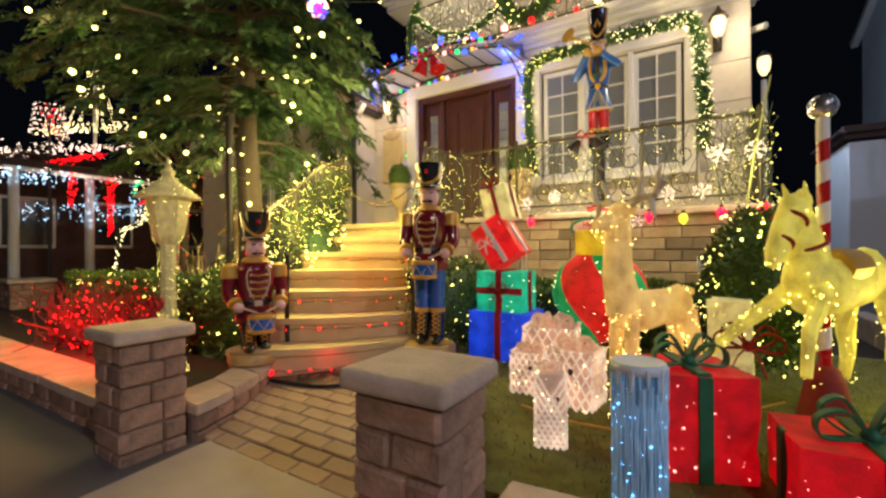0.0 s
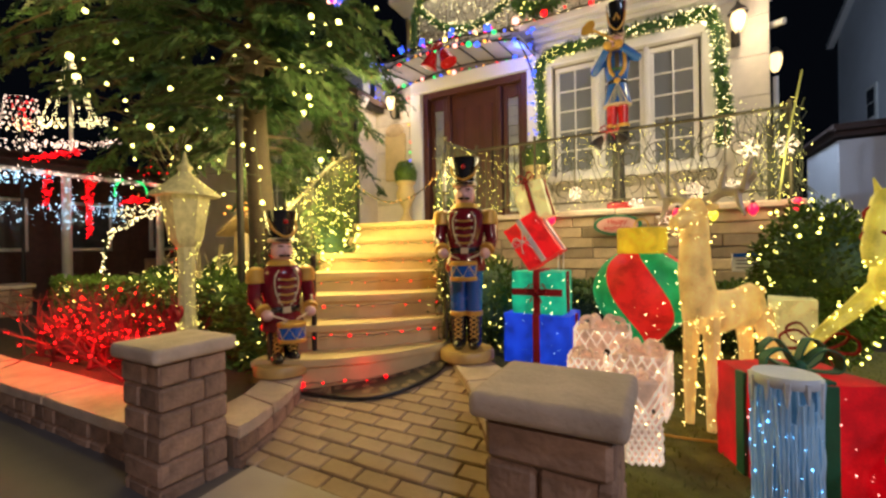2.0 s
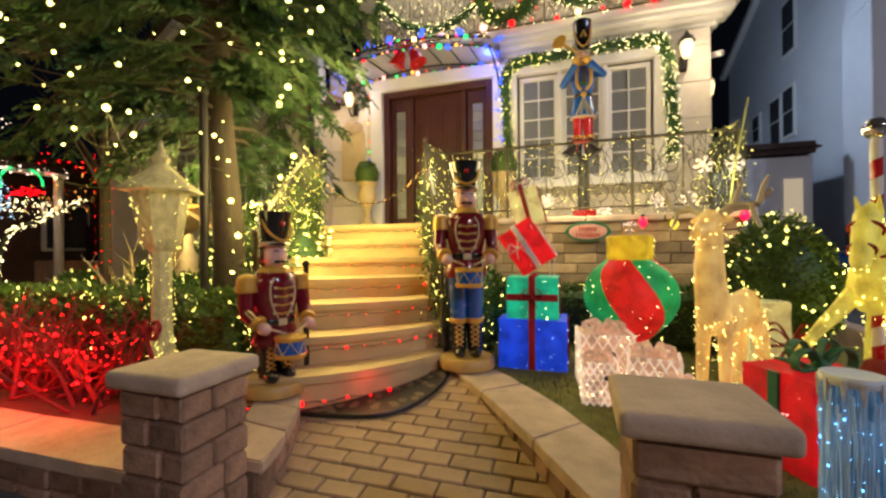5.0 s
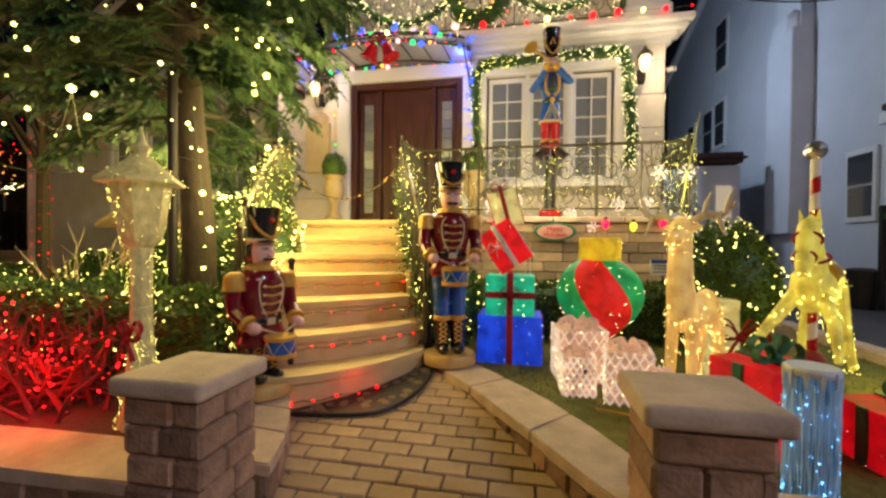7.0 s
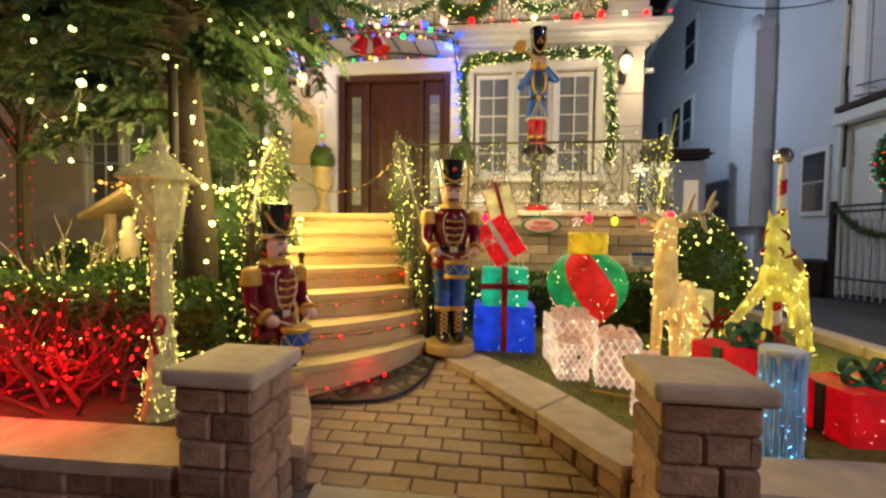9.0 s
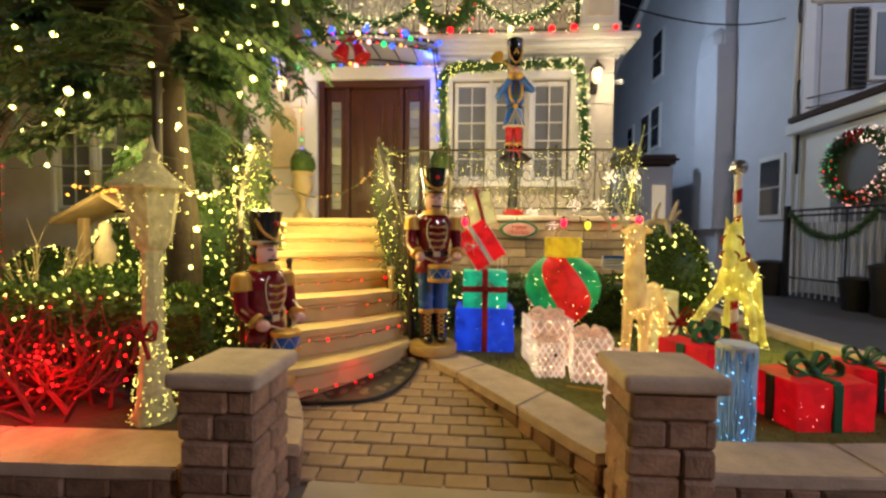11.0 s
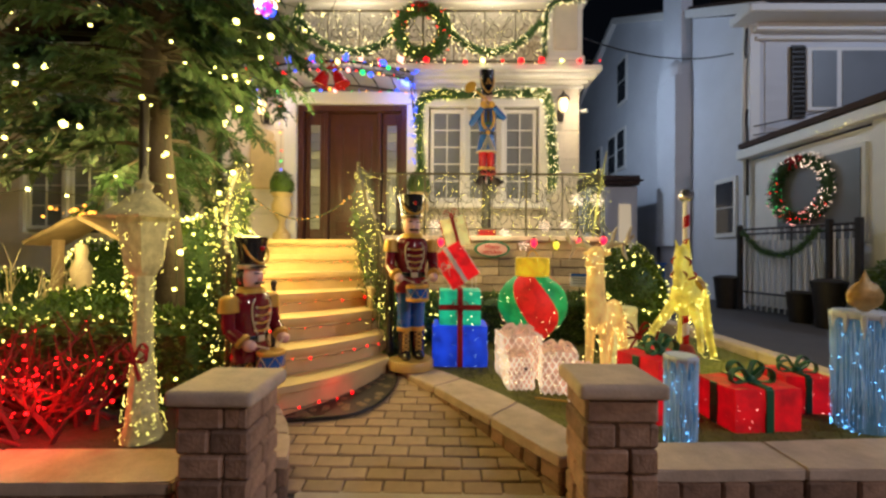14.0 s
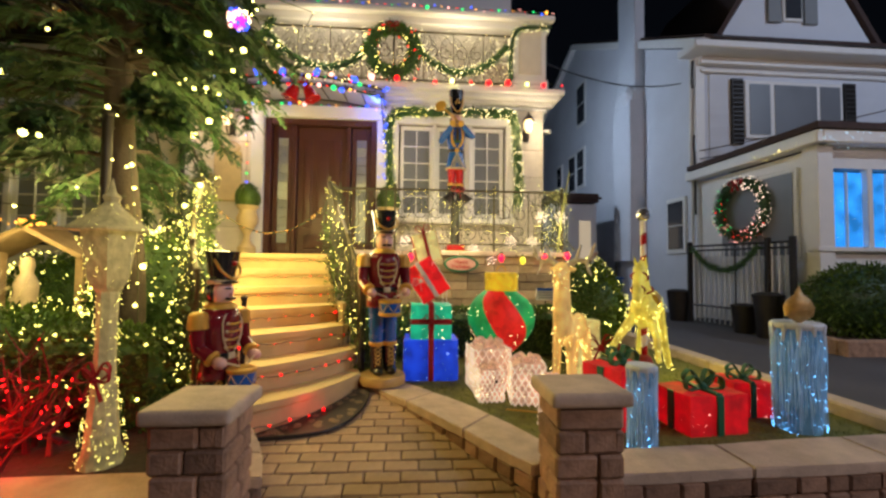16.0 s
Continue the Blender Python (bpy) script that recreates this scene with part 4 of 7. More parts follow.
shrub("garden_shrub", (-4.55, 4.25, BED), (0.42, 0.36, 0.52), 3500, 0.055, "bushy green shrub wrapped in warm lights", 240, M["l_yellow"], 0.011, 27, group="garden shrubs")
shrub("garden_shrub", (-6.75, 4.5, BED), (0.55, 0.36, 0.42), 3500, 0.055, "bushy green shrub wrapped in warm lights", 200, M["l_yellow"], 0.011, 28, group="garden shrubs")
shrub("garden_shrub", (-5.75, 4.75, BED), (0.7, 0.3, 0.62), 4000, 0.055, "bushy green shrub wrapped in warm lights", 300, M["l_yellow"], 0.012, 29, group="garden shrubs")
shrub("topiary_ball", (0.70, 3.85, LAWN + 0.1), (0.38, 0.38, 0.56), 9000, 0.04, "round clipped evergreen with warm white lights", 170, M["l_yellow"], 0.0105, 19, "topiary")

# the conifer
TREE = Vector((-3.70, 2.80, BED))
tree = thing("conifer_tree", TREE, "large dark conifer with drooping sprays and light strings", "tree")
part("trunk", T(smooth_line([(0, 0, -0.05), (0.02, 0.0, 1.0), (-0.10, 0.02, 2.2), (-0.16, 0.05, 3.6), (-0.2, 0.05, 6.6)], 5), 0.15, 12, 0.06), M["bark"], tree)
rng = random.Random(21)
bm, sprays = bmesh.new(), []
for k in range(330):
    z = rng.uniform(1.75, 6.6)
    a = rng.uniform(0, 2 * math.pi)
    if math.cos(a) > 0.0 and z < 2.15:
        continue
    if math.cos(a) > 0.0 and math.sin(a) > 0.0 and z < 2.75:
        continue
    if math.sin(a) < -0.45 and z < 3.1 and k % 3:
        continue
    reach = (1.75 if z > 2.6 else 1.25) * rng.uniform(0.55, 1.0) * min(1.0, (7.2 - z) / 2.4)
    if math.cos(a) < 0.1:
        reach *= 1.25 if z < 2.6 else 1.75
    else:
        reach *= (0.62 if z < 2.9 else 0.8) if math.sin(a) > 0.3 else 0.48
    if math.sin(a) < -0.5 and z < 2.4:
        reach *= 0.8
    base = Vector((-0.08, 0.02, z))
    out = Vector((math.cos(a), math.sin(a), 0))
    pts = [base + out * reach * t + Vector((0, 0, 0.35 * t * reach - 0.62 * t * t * reach)) for t in (0, 0.25, 0.5, 0.75, 1.0)]
    tube(bm, pts, 0.022, 5, 0.005)
    for j in range(40):
        t = 0.22 + 0.78 * rng.random() ** 0.8
        i = min(3, int(t * 4))
        p = pts[i].lerp(pts[i + 1], t * 4 - i)
        side = Vector((-out.y, out.x, 0)) * rng.choice((-1, 1))
        sprays.append((p, (out * rng.uniform(0.3, 1.0) + side * rng.uniform(0.2, 1.0) + Vector((0, 0, rng.uniform(-0.45, 0.1)))).normalized(), rng.uniform(0.16, 0.34) * (1.15 - 0.5 * t)))
part("limb_mass", bm, M["bark"], tree, kind="stuff")
verts, faces = [], []
for p, d, ln in sprays:
    side = d.cross(Vector((rng.gauss(0, 0.3), rng.gauss(0, 0.3), 1))).normalized()
    for j in range(9):
        t = (j + 0.6) / 9.5
        q = p + d * ln * t - Vector((0, 0, 0.10 * ln * t * t * 3))
        for sg in (-1, 1):
            tip = q + d * ln * 0.2 + side * sg * ln * 0.30 * (1.05 - t) + Vector((0, 0, rng.gauss(-0.015, 0.02)))
            w = d * 0.006 + side * sg * -0.002
            i = len(verts)
            verts += [q - w, q + w, (q + tip) * 0.5 + w * 2.0, tip, (q + tip) * 0.5 - w * 2.0]
            faces.append((i, i + 1, i + 2, i + 3, i + 4))
raw("needles", verts, faces, M["needle"], tree, "", "stuff")

# ---- figures and decorations ----


def merged(name, bits, place, turn=0.0, scale=1.0, label="", category="", group=""):
    """One plain mesh from several shaped solids, each with its paint."""
    whole, mats = bmesh.new(), []
    for bm, m in bits:
        if m not in mats:
            mats.append(m)
        bmesh.ops.recalc_face_normals(bm, faces=bm.faces[:])
        for f in bm.faces:
            f.material_index = mats.index(m)
        tmp = bpy.data.meshes.new("tmp")
        bm.to_mesh(tmp)
        bm.free()
        whole.from_mesh(tmp)
        bpy.data.meshes.remove(tmp)
    me = bpy.data.meshes.new(name)
    whole.to_mesh(me)
    whole.free()
    for m in mats:
        me.materials.append(m)
    me.shade_smooth()
    me.set_sharp_from_angle(angle=radians(40))
    ob = new(name, me)
    ob.matrix_basis = pose(*place, 0, 0, turn) @ Matrix.Scale(scale, 4)
    return tagged(ob, label, category, group)


def hat_and_head(z, tall, plume=True):
    """Shako, face, hair and moustache, from the neck at z."""
    b = [(S((0, 0, z + 0.085), 0.088, 16, 10, (0.92, 0.95, 1.15)), M["skin"]),
         (S((0, 0.028, z + 0.085), 0.092, 16, 10, (1.0, 0.88, 1.12)), M["black"]),
         (L([(0.075, z - 0.03), (0.11, z - 0.025), (0.095, z + 0.005), (0.06, z + 0.02)], 18), M["gold"]),
         (L([(0.088, z + 0.15), (0.092, z + 0.19), (0.086, z + 0.20), (0.115, z + 0.17 + tall), (0.118, z + 0.19 + tall), (0.06, z + 0.195 + tall)], 20), M["black"]),
         (L([(0.094, z + 0.148), (0.097, z + 0.155), (0.096, z + 0.172), (0.090, z + 0.178)], 20), M["cream"]),
         (S((0, -0.07, z + 0.16), 0.06, 12, 6, (1.3, 0.9, 0.22)), M["black"]),
         (S((0, -0.09, z + 0.075), 0.014, 8, 6, (0.9, 1.2, 1.3)), M["skin"]),
         (S((-0.022, -0.084, z + 0.045), 0.024, 10, 6, (1.1, 0.5, 0.42)), M["black"]),
         (S((0.022, -0.084, z + 0.045), 0.024, 10, 6, (1.1, 0.5, 0.42)), M["black"]),
         (T([(x, -0.085 - 0.02 * (1 - (x / 0.05) ** 2), z + 0.115 + 0.004 * abs(x) / 0.05) for x in (-0.05, -0.035, -0.018)], 0.005, 5), M["black"]),
         (T([(x, -0.085 - 0.02 * (1 - (x / 0.05) ** 2), z + 0.115) for x in (0.018, 0.035, 0.05)], 0.005, 5), M["black"]),
         (T(smooth_line([(-0.098, -0.03, z + 0.17 + tall * 0.8), (-0.08, -0.085, z + 0.17 + tall * 0.35), (0, -0.112, z + 0.185), (0.08, -0.085, z + 0.17 + tall * 0.35), (0.098, -0.03, z + 0.17 + tall * 0.8)], 5), 0.010, 6), M["gold"])]
    if plume:
        b.append((S((0, -0.11, z + 0.16 + tall * 0.72), 0.018, 10, 8), M["redpaint"]))
    return b


def drummer(place, turn, legs, name_label, size=1.0):
    """A painted toy drummer: disc base, boots, coat, drum and shako."""
    z = legs
    b = [(L([(0.195, -0.085), (0.21, -0.075), (0.21, -0.02), (0.195, 0.0), (0.02, 0.002)], 28), M["tan"])]
    for s in (-1, 1):
        b.append((S((0.06 * s, -0.05, 0.035), 0.05, 12, 8, (0.95, 1.7, 0.8)), M["black"]))
        b.append((C((0.06 * s, 0, 0.02), (0.06 * s, 0, min(0.27, z)), 0.052, 0.062, 14), M["black"]))
        top = min(0.26, z - 0.02)
        for k in range(5):
            za, zb = 0.08 + (top - 0.08) * k / 5, 0.08 + (top - 0.08) * (k + 1) / 5
            b.append((T([(0.06 * s - 0.03, -0.058, za), (0.06 * s + 0.03, -0.062, zb)], 0.005, 5), M["gold"]))
            b.append((T([(0.06 * s + 0.03, -0.058, za), (0.06 * s - 0.03, -0.062, zb)], 0.005, 5), M["gold"]))
        if z > 0.4:
            b.append((L([(0.066, 0.255), (0.07, 0.262), (0.07, 0.285), (0.064, 0.29)], 14, (0.06 * s, 0, 0)), M["gold"]))
            b.append((C((0.06 * s, 0, 0.28), (0.065 * s, 0, z + 0.05), 0.062, 0.075, 14), M["blue"]))
    b.append((L([(0.155, z - 0.02), (0.165, z), (0.15, z + 0.06), (0.125, z + 0.13), (0.128, z + 0.16), (0.15, z + 0.28), (0.162, z + 0.40), (0.13, z + 0.46), (0.06, z + 0.49)], 22, (0, 0, 0), 1.0, 0.74), M["maroon"]))
    b.append((L([(0.131, z + 0.115), (0.135, z + 0.12), (0.135, z + 0.155), (0.131, z + 0.16)], 22, (0, 0, 0), 1.0, 0.76), M["black"]))
    b.append((B((0, -0.106, z + 0.137), (0.06, 0.012, 0.045), 0.004), M["cream"]))
    for s in (-1, 1):
        b.append((T(smooth_line([(0.055 * s, -0.104, z + 0.43), (0.085 * s, -0.108, z + 0.37), (0.075 * s, -0.108, z + 0.26), (0.03 * s, -0.103, z + 0.17)], 4), 0.006, 5), M["cream"]))
    for k in range(4):
        zz = z + 0.20 + 0.055 * k
        b.append((T([(-0.05, -0.106 - 0.006 * k, zz), (0, -0.112 - 0.006 * k, zz - 0.008), (0.05, -0.106 - 0.006 * k, zz)], 0.007, 5), M["gold"]))
        for s in (-1, 1):
            b.append((S((0.058 * s, -0.108 - 0.005 * k, zz), 0.011, 8, 6), M["cream"]))
    for s in (-1, 1):
        b.append((S((0.185 * s, 0, z + 0.425), 0.062, 14, 8, (1.0, 1.0, 0.55)), M["gold"]))
        b.append((L([(0.064, z + 0.34), (0.068, z + 0.345), (0.060, z + 0.43), (0.03, z + 0.435)], 16, (0.187 * s, 0, 0)), M["gold"]))
        b.append((T([(0.187 * s, 0, z + 0.40), (0.20 * s, -0.01, z + 0.27), (0.20 * s, -0.03, z + 0.20)], 0.052, 12, 0.047), M["maroon"]))
        b.append((T([(0.20 * s, -0.03, z + 0.205), (0.17 * s, -0.12, z + 0.14)], 0.048, 12, 0.05), M["maroon"]))
        b.append((T([(0.175 * s, -0.105, z + 0.155), (0.168 * s, -0.125, z + 0.14)], 0.055, 12, 0.055), M["gold"]))
        b.append((S((0.155 * s, -0.16, z + 0.118), 0.045, 12, 8, (0.9, 1.25, 0.9)), M["skin"]))
        b.append((T([(0.16 * s, -0.18, z + 0.13), (0.03 * s, -0.21, z + 0.075)], 0.007, 6), M["cream"]))
    dz = z - 0.08
    b += [(L([(0.095, dz), (0.10, dz + 0.005), (0.10, dz + 0.025), (0.095, dz + 0.03)], 20, (0, -0.2, 0)), M["gold"]),
          (L([(0.092, dz + 0.03), (0.092, dz + 0.11)], 20, (0, -0.2, 0)), M["blue"]),
          (L([(0.095, dz + 0.11), (0.10, dz + 0.115), (0.10, dz + 0.135), (0.09, dz + 0.14), (0.02, dz + 0.138)], 20, (0, -0.2, 0)), M["gold"])]
    zig = [(0.096 * math.cos(a), -0.2 + 0.096 * math.sin(a), dz + (0.03 if k % 2 else 0.108)) for k, a in enumerate([i * math.pi / 6 for i in range(13)])]
    b.append((T(zig, 0.005, 5), M["cream"]))
    b += hat_and_head(z + 0.49, 0.17 if z > 0.4 else 0.19)
    return merged("toy_drummer", b, place, turn, size, name_label, "figure", "toy drummers")


drummer((-1.605, 3.02, 0.29), 21, 0.62, "tall glossy toy drummer figure in maroon coat and blue trousers", 1.0)
drummer((-2.63, 2.13, 0.285), 68, 0.26, "short glossy toy drummer figure in maroon coat", 0.94)
# the drummers' posts
for x, y, z in ((-1.80, 3.16, 1.0), (-2.58, 2.38, 1.0)):
    p = thing("stake", (x, y, 0.2), "thin dark metal post behind a toy drummer", "post", "stakes")
    part("rod", C((0, 0, -0.15), (0, 0, z - 0.2), 0.018, None, 8), M["dark"], p)
    part("knob", S((0, 0, z - 0.19), 0.025, 10, 6), M["dark"], p)

# trumpeter behind the railing
b = [(B((0, 0, 0.05), (0.36, 0.28, 0.12), 0.02), M["gold"]), (B((0, 0, 0.15), (0.27, 0.2, 0.09), 0.015), M["redpaint"]), (C((0, 0, 0.1), (0, 0, 0.87), 0.075, 0.065, 14), M["dark"])]
for s in (-1, 1):
    b += [(S((0.075 * s, -0.05, 0.90), 0.048, 12, 8, (1.0, 1.8, 0.85)), M["black"]), (C((0.07 * s, 0, 0.88), (0.062 * s, 0, 1.12), 0.056, 0.062, 12), M["black"]),
          (C((0.062 * s, 0, 1.10), (0.06 * s, 0, 1.40), 0.055, 0.064, 12), M["redpaint"]), (L([(0.066, 1.09), (0.07, 1.10), (0.068, 1.125)], 12, (0.062 * s, 0, 0)), M["gold"])]
b += [(L([(0.158, 1.345), (0.160, 1.36), (0.135, 1.46), (0.108, 1.60), (0.112, 1.66), (0.135, 1.78), (0.155, 1.90), (0.125, 1.96), (0.06, 2.0)], 22, (0, 0, 0), 1, 0.76), M["blue"]),
      (L([(0.161, 1.343), (0.164, 1.35), (0.158, 1.362)], 22, (0, 0, 0), 1, 0.78), M["cream"]),
      (L([(0.113, 1.60), (0.116, 1.605), (0.116, 1.64), (0.112, 1.645)], 22, (0, 0, 0), 1, 0.80), M["black"]), (S((0, -0.095, 1.62), 0.036, 12, 8, (1, 0.5, 1)), M["gold"])]
for s in (-1, 1):
    b += [(T([(0, -0.098, 1.59), (0.10 * s, -0.115, 1.36)], 0.008, 5), M["cream"]), (T([(0.0, -0.094, 1.56), (0.045 * s, -0.112, 1.37)], 0.022, 6), M["blind"]),
          (T(smooth_line([(0.03 * s, -0.10, 1.67), (0.075 * s, -0.108, 1.74), (0.085 * s, -0.112, 1.86), (0.07 * s, -0.098, 1.95)], 4), 0.020, 6), M["gold"])]
b += [(B((0, -0.112, 1.84), (0.05, 0.02, 0.22), 0.006), M["bark"]), (T([(-0.05, -0.108, 1.75), (0.05, -0.108, 1.75)], 0.018, 6), M["green"]),
      (T([(-0.14, 0, 1.92), (-0.25, -0.12, 1.735), (-0.11, -0.24, 1.93)], 0.046, 10, 0.042), M["blue"]), (T([(0.14, 0, 1.92), (0.22, -0.14, 1.83), (0.05, -0.25, 1.94)], 0.046, 10, 0.042), M["blue"]),
      (S((-0.10, -0.26, 1.97), 0.05, 10, 8), M["gold"]), (S((0.02, -0.27, 1.97), 0.048, 10, 8), M["gold"]),
      (T([(0.0, -0.12, 2.06), (-0.12, -0.24, 2.10), (-0.28, -0.33, 2.165)], 0.013, 8), M["gold"])]
bell = L([(0.013, -0.10), (0.03, -0.05), (0.055, -0.01), (0.085, 0.0), (0.088, 0.008), (0.02, 0.004)], 18)
bmesh.ops.transform(bell, matrix=pose(-0.30, -0.34, 2.175) @ Vector((-0.5, -0.8, 0.25)).to_track_quat("Z", "Y").to_matrix().to_4x4(), verts=bell.verts[:])
b.append((bell, M["gold"]))
b += hat_and_head(2.02, 0.345, False)
b.append((T([(-0.03, -0.108, 2.33), (0, -0.118, 2.40), (0.03, -0.108, 2.33)], 0.012, 6), M["gold"]))
merged("toy_trumpeter", b, (-0.71, 5.42, LAND), 6, 1.0, "tall toy trumpeter in blue coat and red trousers on a pedestal", "figure")


# ---- lit boxes and bows ----


def ribbon(bm, pts, w0, w1, thick):
    """A flat band along points in an upright plane, its width along y."""
    rows = []
    n = len(pts) - 1
    for i, p in enumerate(pts):
        d = (pts[min(i + 1, n)] - pts[max(i - 1, 0)]).normalized()
        up = Vector((0, 1, 0)).cross(d)
        up = up.normalized() * thick if up.length > 1e-3 else Vector((0, 0, thick))
        w = Vector((0, (w0 + (w1 - w0) * i / n) / 2, 0))
        rows.append([bm.verts.new(p + a) for a in (-w - up, w - up, w + up, -w + up)])
    for p, q in zip(rows, rows[1:]):
        for k in range(4):
            bm.faces.new((p[k], p[(k + 1) % 4], q[(k + 1) % 4], q[k]))
    bm.faces.new(rows[0][::-1]), bm.faces.new(rows[-1])


def bow_part(parent, c, s, material, name="bow", tilt=0.0):
    """A tied ribbon bow: four flat loops, tails and knot."""
    bm = bmesh.new()
    for sg in (-1, 1):
        for lift, dy, k in ((0.30, -0.16, 1.0), (0.62, 0.14, 0.8)):
            loop = smooth_line([(0, dy * s * 0.3, 0), (0.42 * sg * s * k, dy * s, (lift + 0.16) * s * k), (0.82 * sg * s * k, dy * s, lift * s * k), (0.78 * sg * s * k, dy * s, (lift - 0.36) * s * k), (0.3 * sg * s * k, dy * s * 0.6, -0.06 * s * k), (0, dy * s * 0.3, -0.02 * s)], 4)
            ribbon(bm, [Vector(p) for p in loop], 0.22 * s, 0.26 * s, 0.022 * s)
        tail = smooth_line([(0, -0.08 * s, 0), (0.25 * sg * s, -0.16 * s, -0.30 * s), (0.45 * sg * s, -0.10 * s, -0.85 * s)], 4)
        ribbon(bm, [Vector(p) for p in tail], 0.16 * s, 0.30 * s, 0.018 * s)
    ball(bm, (0, -0.08 * s, 0.02 * s), 0.17 * s, 10, 8)
    bmesh.ops.transform(bm, matrix=pose(*c, tilt, 0, 0), verts=bm.verts[:])
    return part(name, bm, material, parent, "tied ribbon bow")


LIT = {}
for key, colour, e in (("blue", (0.01, 0.06, 0.75), 0.5), ("green", (0.01, 0.50, 0.28), 0.45), ("pale", (0.70, 0.62, 0.25), 0.45), ("cream", (0.78, 0.50, 0.15), 0.40), ("horse", (0.72, 0.62, 0.09), 0.36), ("pink", (0.70, 0.46, 0.32), 0.24), ("slat", (0.88, 0.68, 0.54), 0.50), ("ice", (0.12, 0.27, 0.42), 0.15), ("gift_red", (0.42, 0.004, 0.006), 1.1), ("teal", (0.01, 0.22, 0.20), 0.3), ("orn_red", (0.65, 0.015, 0.012), 0.5), ("orn_green", (0.01, 0.34, 0.09), 0.42), ("orn_gold", (0.66, 0.44, 0.02), 0.5)):
    LIT[key] = mat("lit_fabric_" + key, colour, 0.6, var=0.34, scale=9, bump=0.45, fine=90, emit=e)


LIT["red"] = mat("lit_fabric_red_box", (0.26, 0.004, 0.008), 0.7, var=0.3, scale=8, bump=0.3, fine=120, emit=0.32, emit_colour=(1.0, 0.004, 0.012))


def lit_box(place, size, fabric, label, ribbon=None, bulb=None, n=40, rot=None, bow=None, cross=True, frame=None, bulb_r=0.006, group="lit gift boxes"):
    """A fabric gift box on a wire frame, glowing from bulbs within."""
    w, d, h = size
    ob = thing("gift_box", place, label, "gift box", group)
    if rot:
        ob.matrix_basis = pose(*place) @ rot
    bm = B((0, 0, h / 2), (w, d, h), 0.0)
    bmesh.ops.subdivide_edges(bm, edges=bm.edges[:], cuts=5, use_grid_fill=True)
    for v in bm.verts:
        v.co += Vector((noise.noise(v.co * 9 + Vector(place)), noise.noise(v.co * 9 + Vector((5, 1, 2))), noise.noise(v.co * 8 + Vector((1, 7, 3))))) * 0.012
        if v.co.z < 0.004:
            v.co.z = 0.0
    part("cover", bm, fabric, ob)
    if ribbon:
        rw = min(0.055, w * 0.14)
        part("ribbon", B((0, -d / 2 - 0.004, h / 2), (rw, 0.02, h), 0.003), ribbon, ob)
        part("ribbon", B((0, 0, h + 0.004), (rw, d, 0.02), 0.003), ribbon, ob)
        part("ribbon", B((w / 2 + 0.004, 0, h / 2), (0.02, rw, h), 0.003), ribbon, ob)
        part("ribbon", B((-w / 2 - 0.004, 0, h / 2), (0.02, rw, h), 0.003), ribbon, ob)
        if cross:
            part("ribbon", B((0, -d / 2 - 0.006, h * 0.52), (w, 0.02, rw), 0.003), ribbon, ob)
    if bow:
        bow_part(ob, bow[0], bow[1], bow[2])
    if bulb:
        g = random.Random(int(place[0] * 1000))
        ps = []
        for _ in range(n):
            k = g.randrange(4)
            u, v = g.uniform(-0.48, 0.48), g.random() * h
            ps.append({0: (u * w, -d / 2 - 0.008, v), 1: (u * w, -d / 2 - 0.008, v), 2: (w / 2 + 0.008, u * d, v), 3: (-w / 2 - 0.008, u * d, v)}[k])
        bulbs("lights", ps, bulb_r, bulb, ob)
    if frame:
        for sx in (-1, 1):
            for sy in (-1, 1):
                part("frame_wire", C((sx * w / 2, sy * d / 2, -frame), (sx * w / 2, sy * d / 2, h), 0.004, None, 5), M["white"], ob)
    return ob


ic, ig = M["l_cool"], M["l_white"]
lit_box((-1.15, 3.57, LAWN), (0.54, 0.42, 0.40), LIT["blue"], "glowing blue fabric gift box with red ribbon", M["redcloth"], ic, 60, None, None, False)
lit_box((-1.15, 3.57, 0.525), (0.41, 0.36, 0.34), LIT["green"], "glowing green gift box with red ribbon and bow", M["redcloth"], ig, 40, None, ((0, -0.2, 0.18), 0.10, M["redcloth"]))
rot = pose(0, 0, 0, 0, -33, 0)
lit_box((-1.09, 3.55, 0.955), (0.31, 0.28, 0.39), LIT["gift_red"], "tilted glowing red gift box with white ribbon", M["white"], M["l_pink"], 14, rot, ((-0.06, -0.16, 0.22), 0.10, M["white"]), False)
lit_box((-1.16, 3.55, 1.30), (0.24, 0.22, 0.31), LIT["pale"], "pale yellow glowing gift box with red ribbon", M["redcloth"], M["l_yellow"], 10, pose(0, 0, 0, 0, -15, 0), ((0, -0.1, 0.34), 0.09, M["redcloth"]), False)
sup = thing("gift_support", (-1.0, 3.6, 0.86), "thin white wire support between stacked gift boxes", "wire support")
for x in (-0.02, 0.02):
    part("wire", T([(x, 0, 0), (x, 0, 0.22)], 0.004, 5), M["white"], sup)


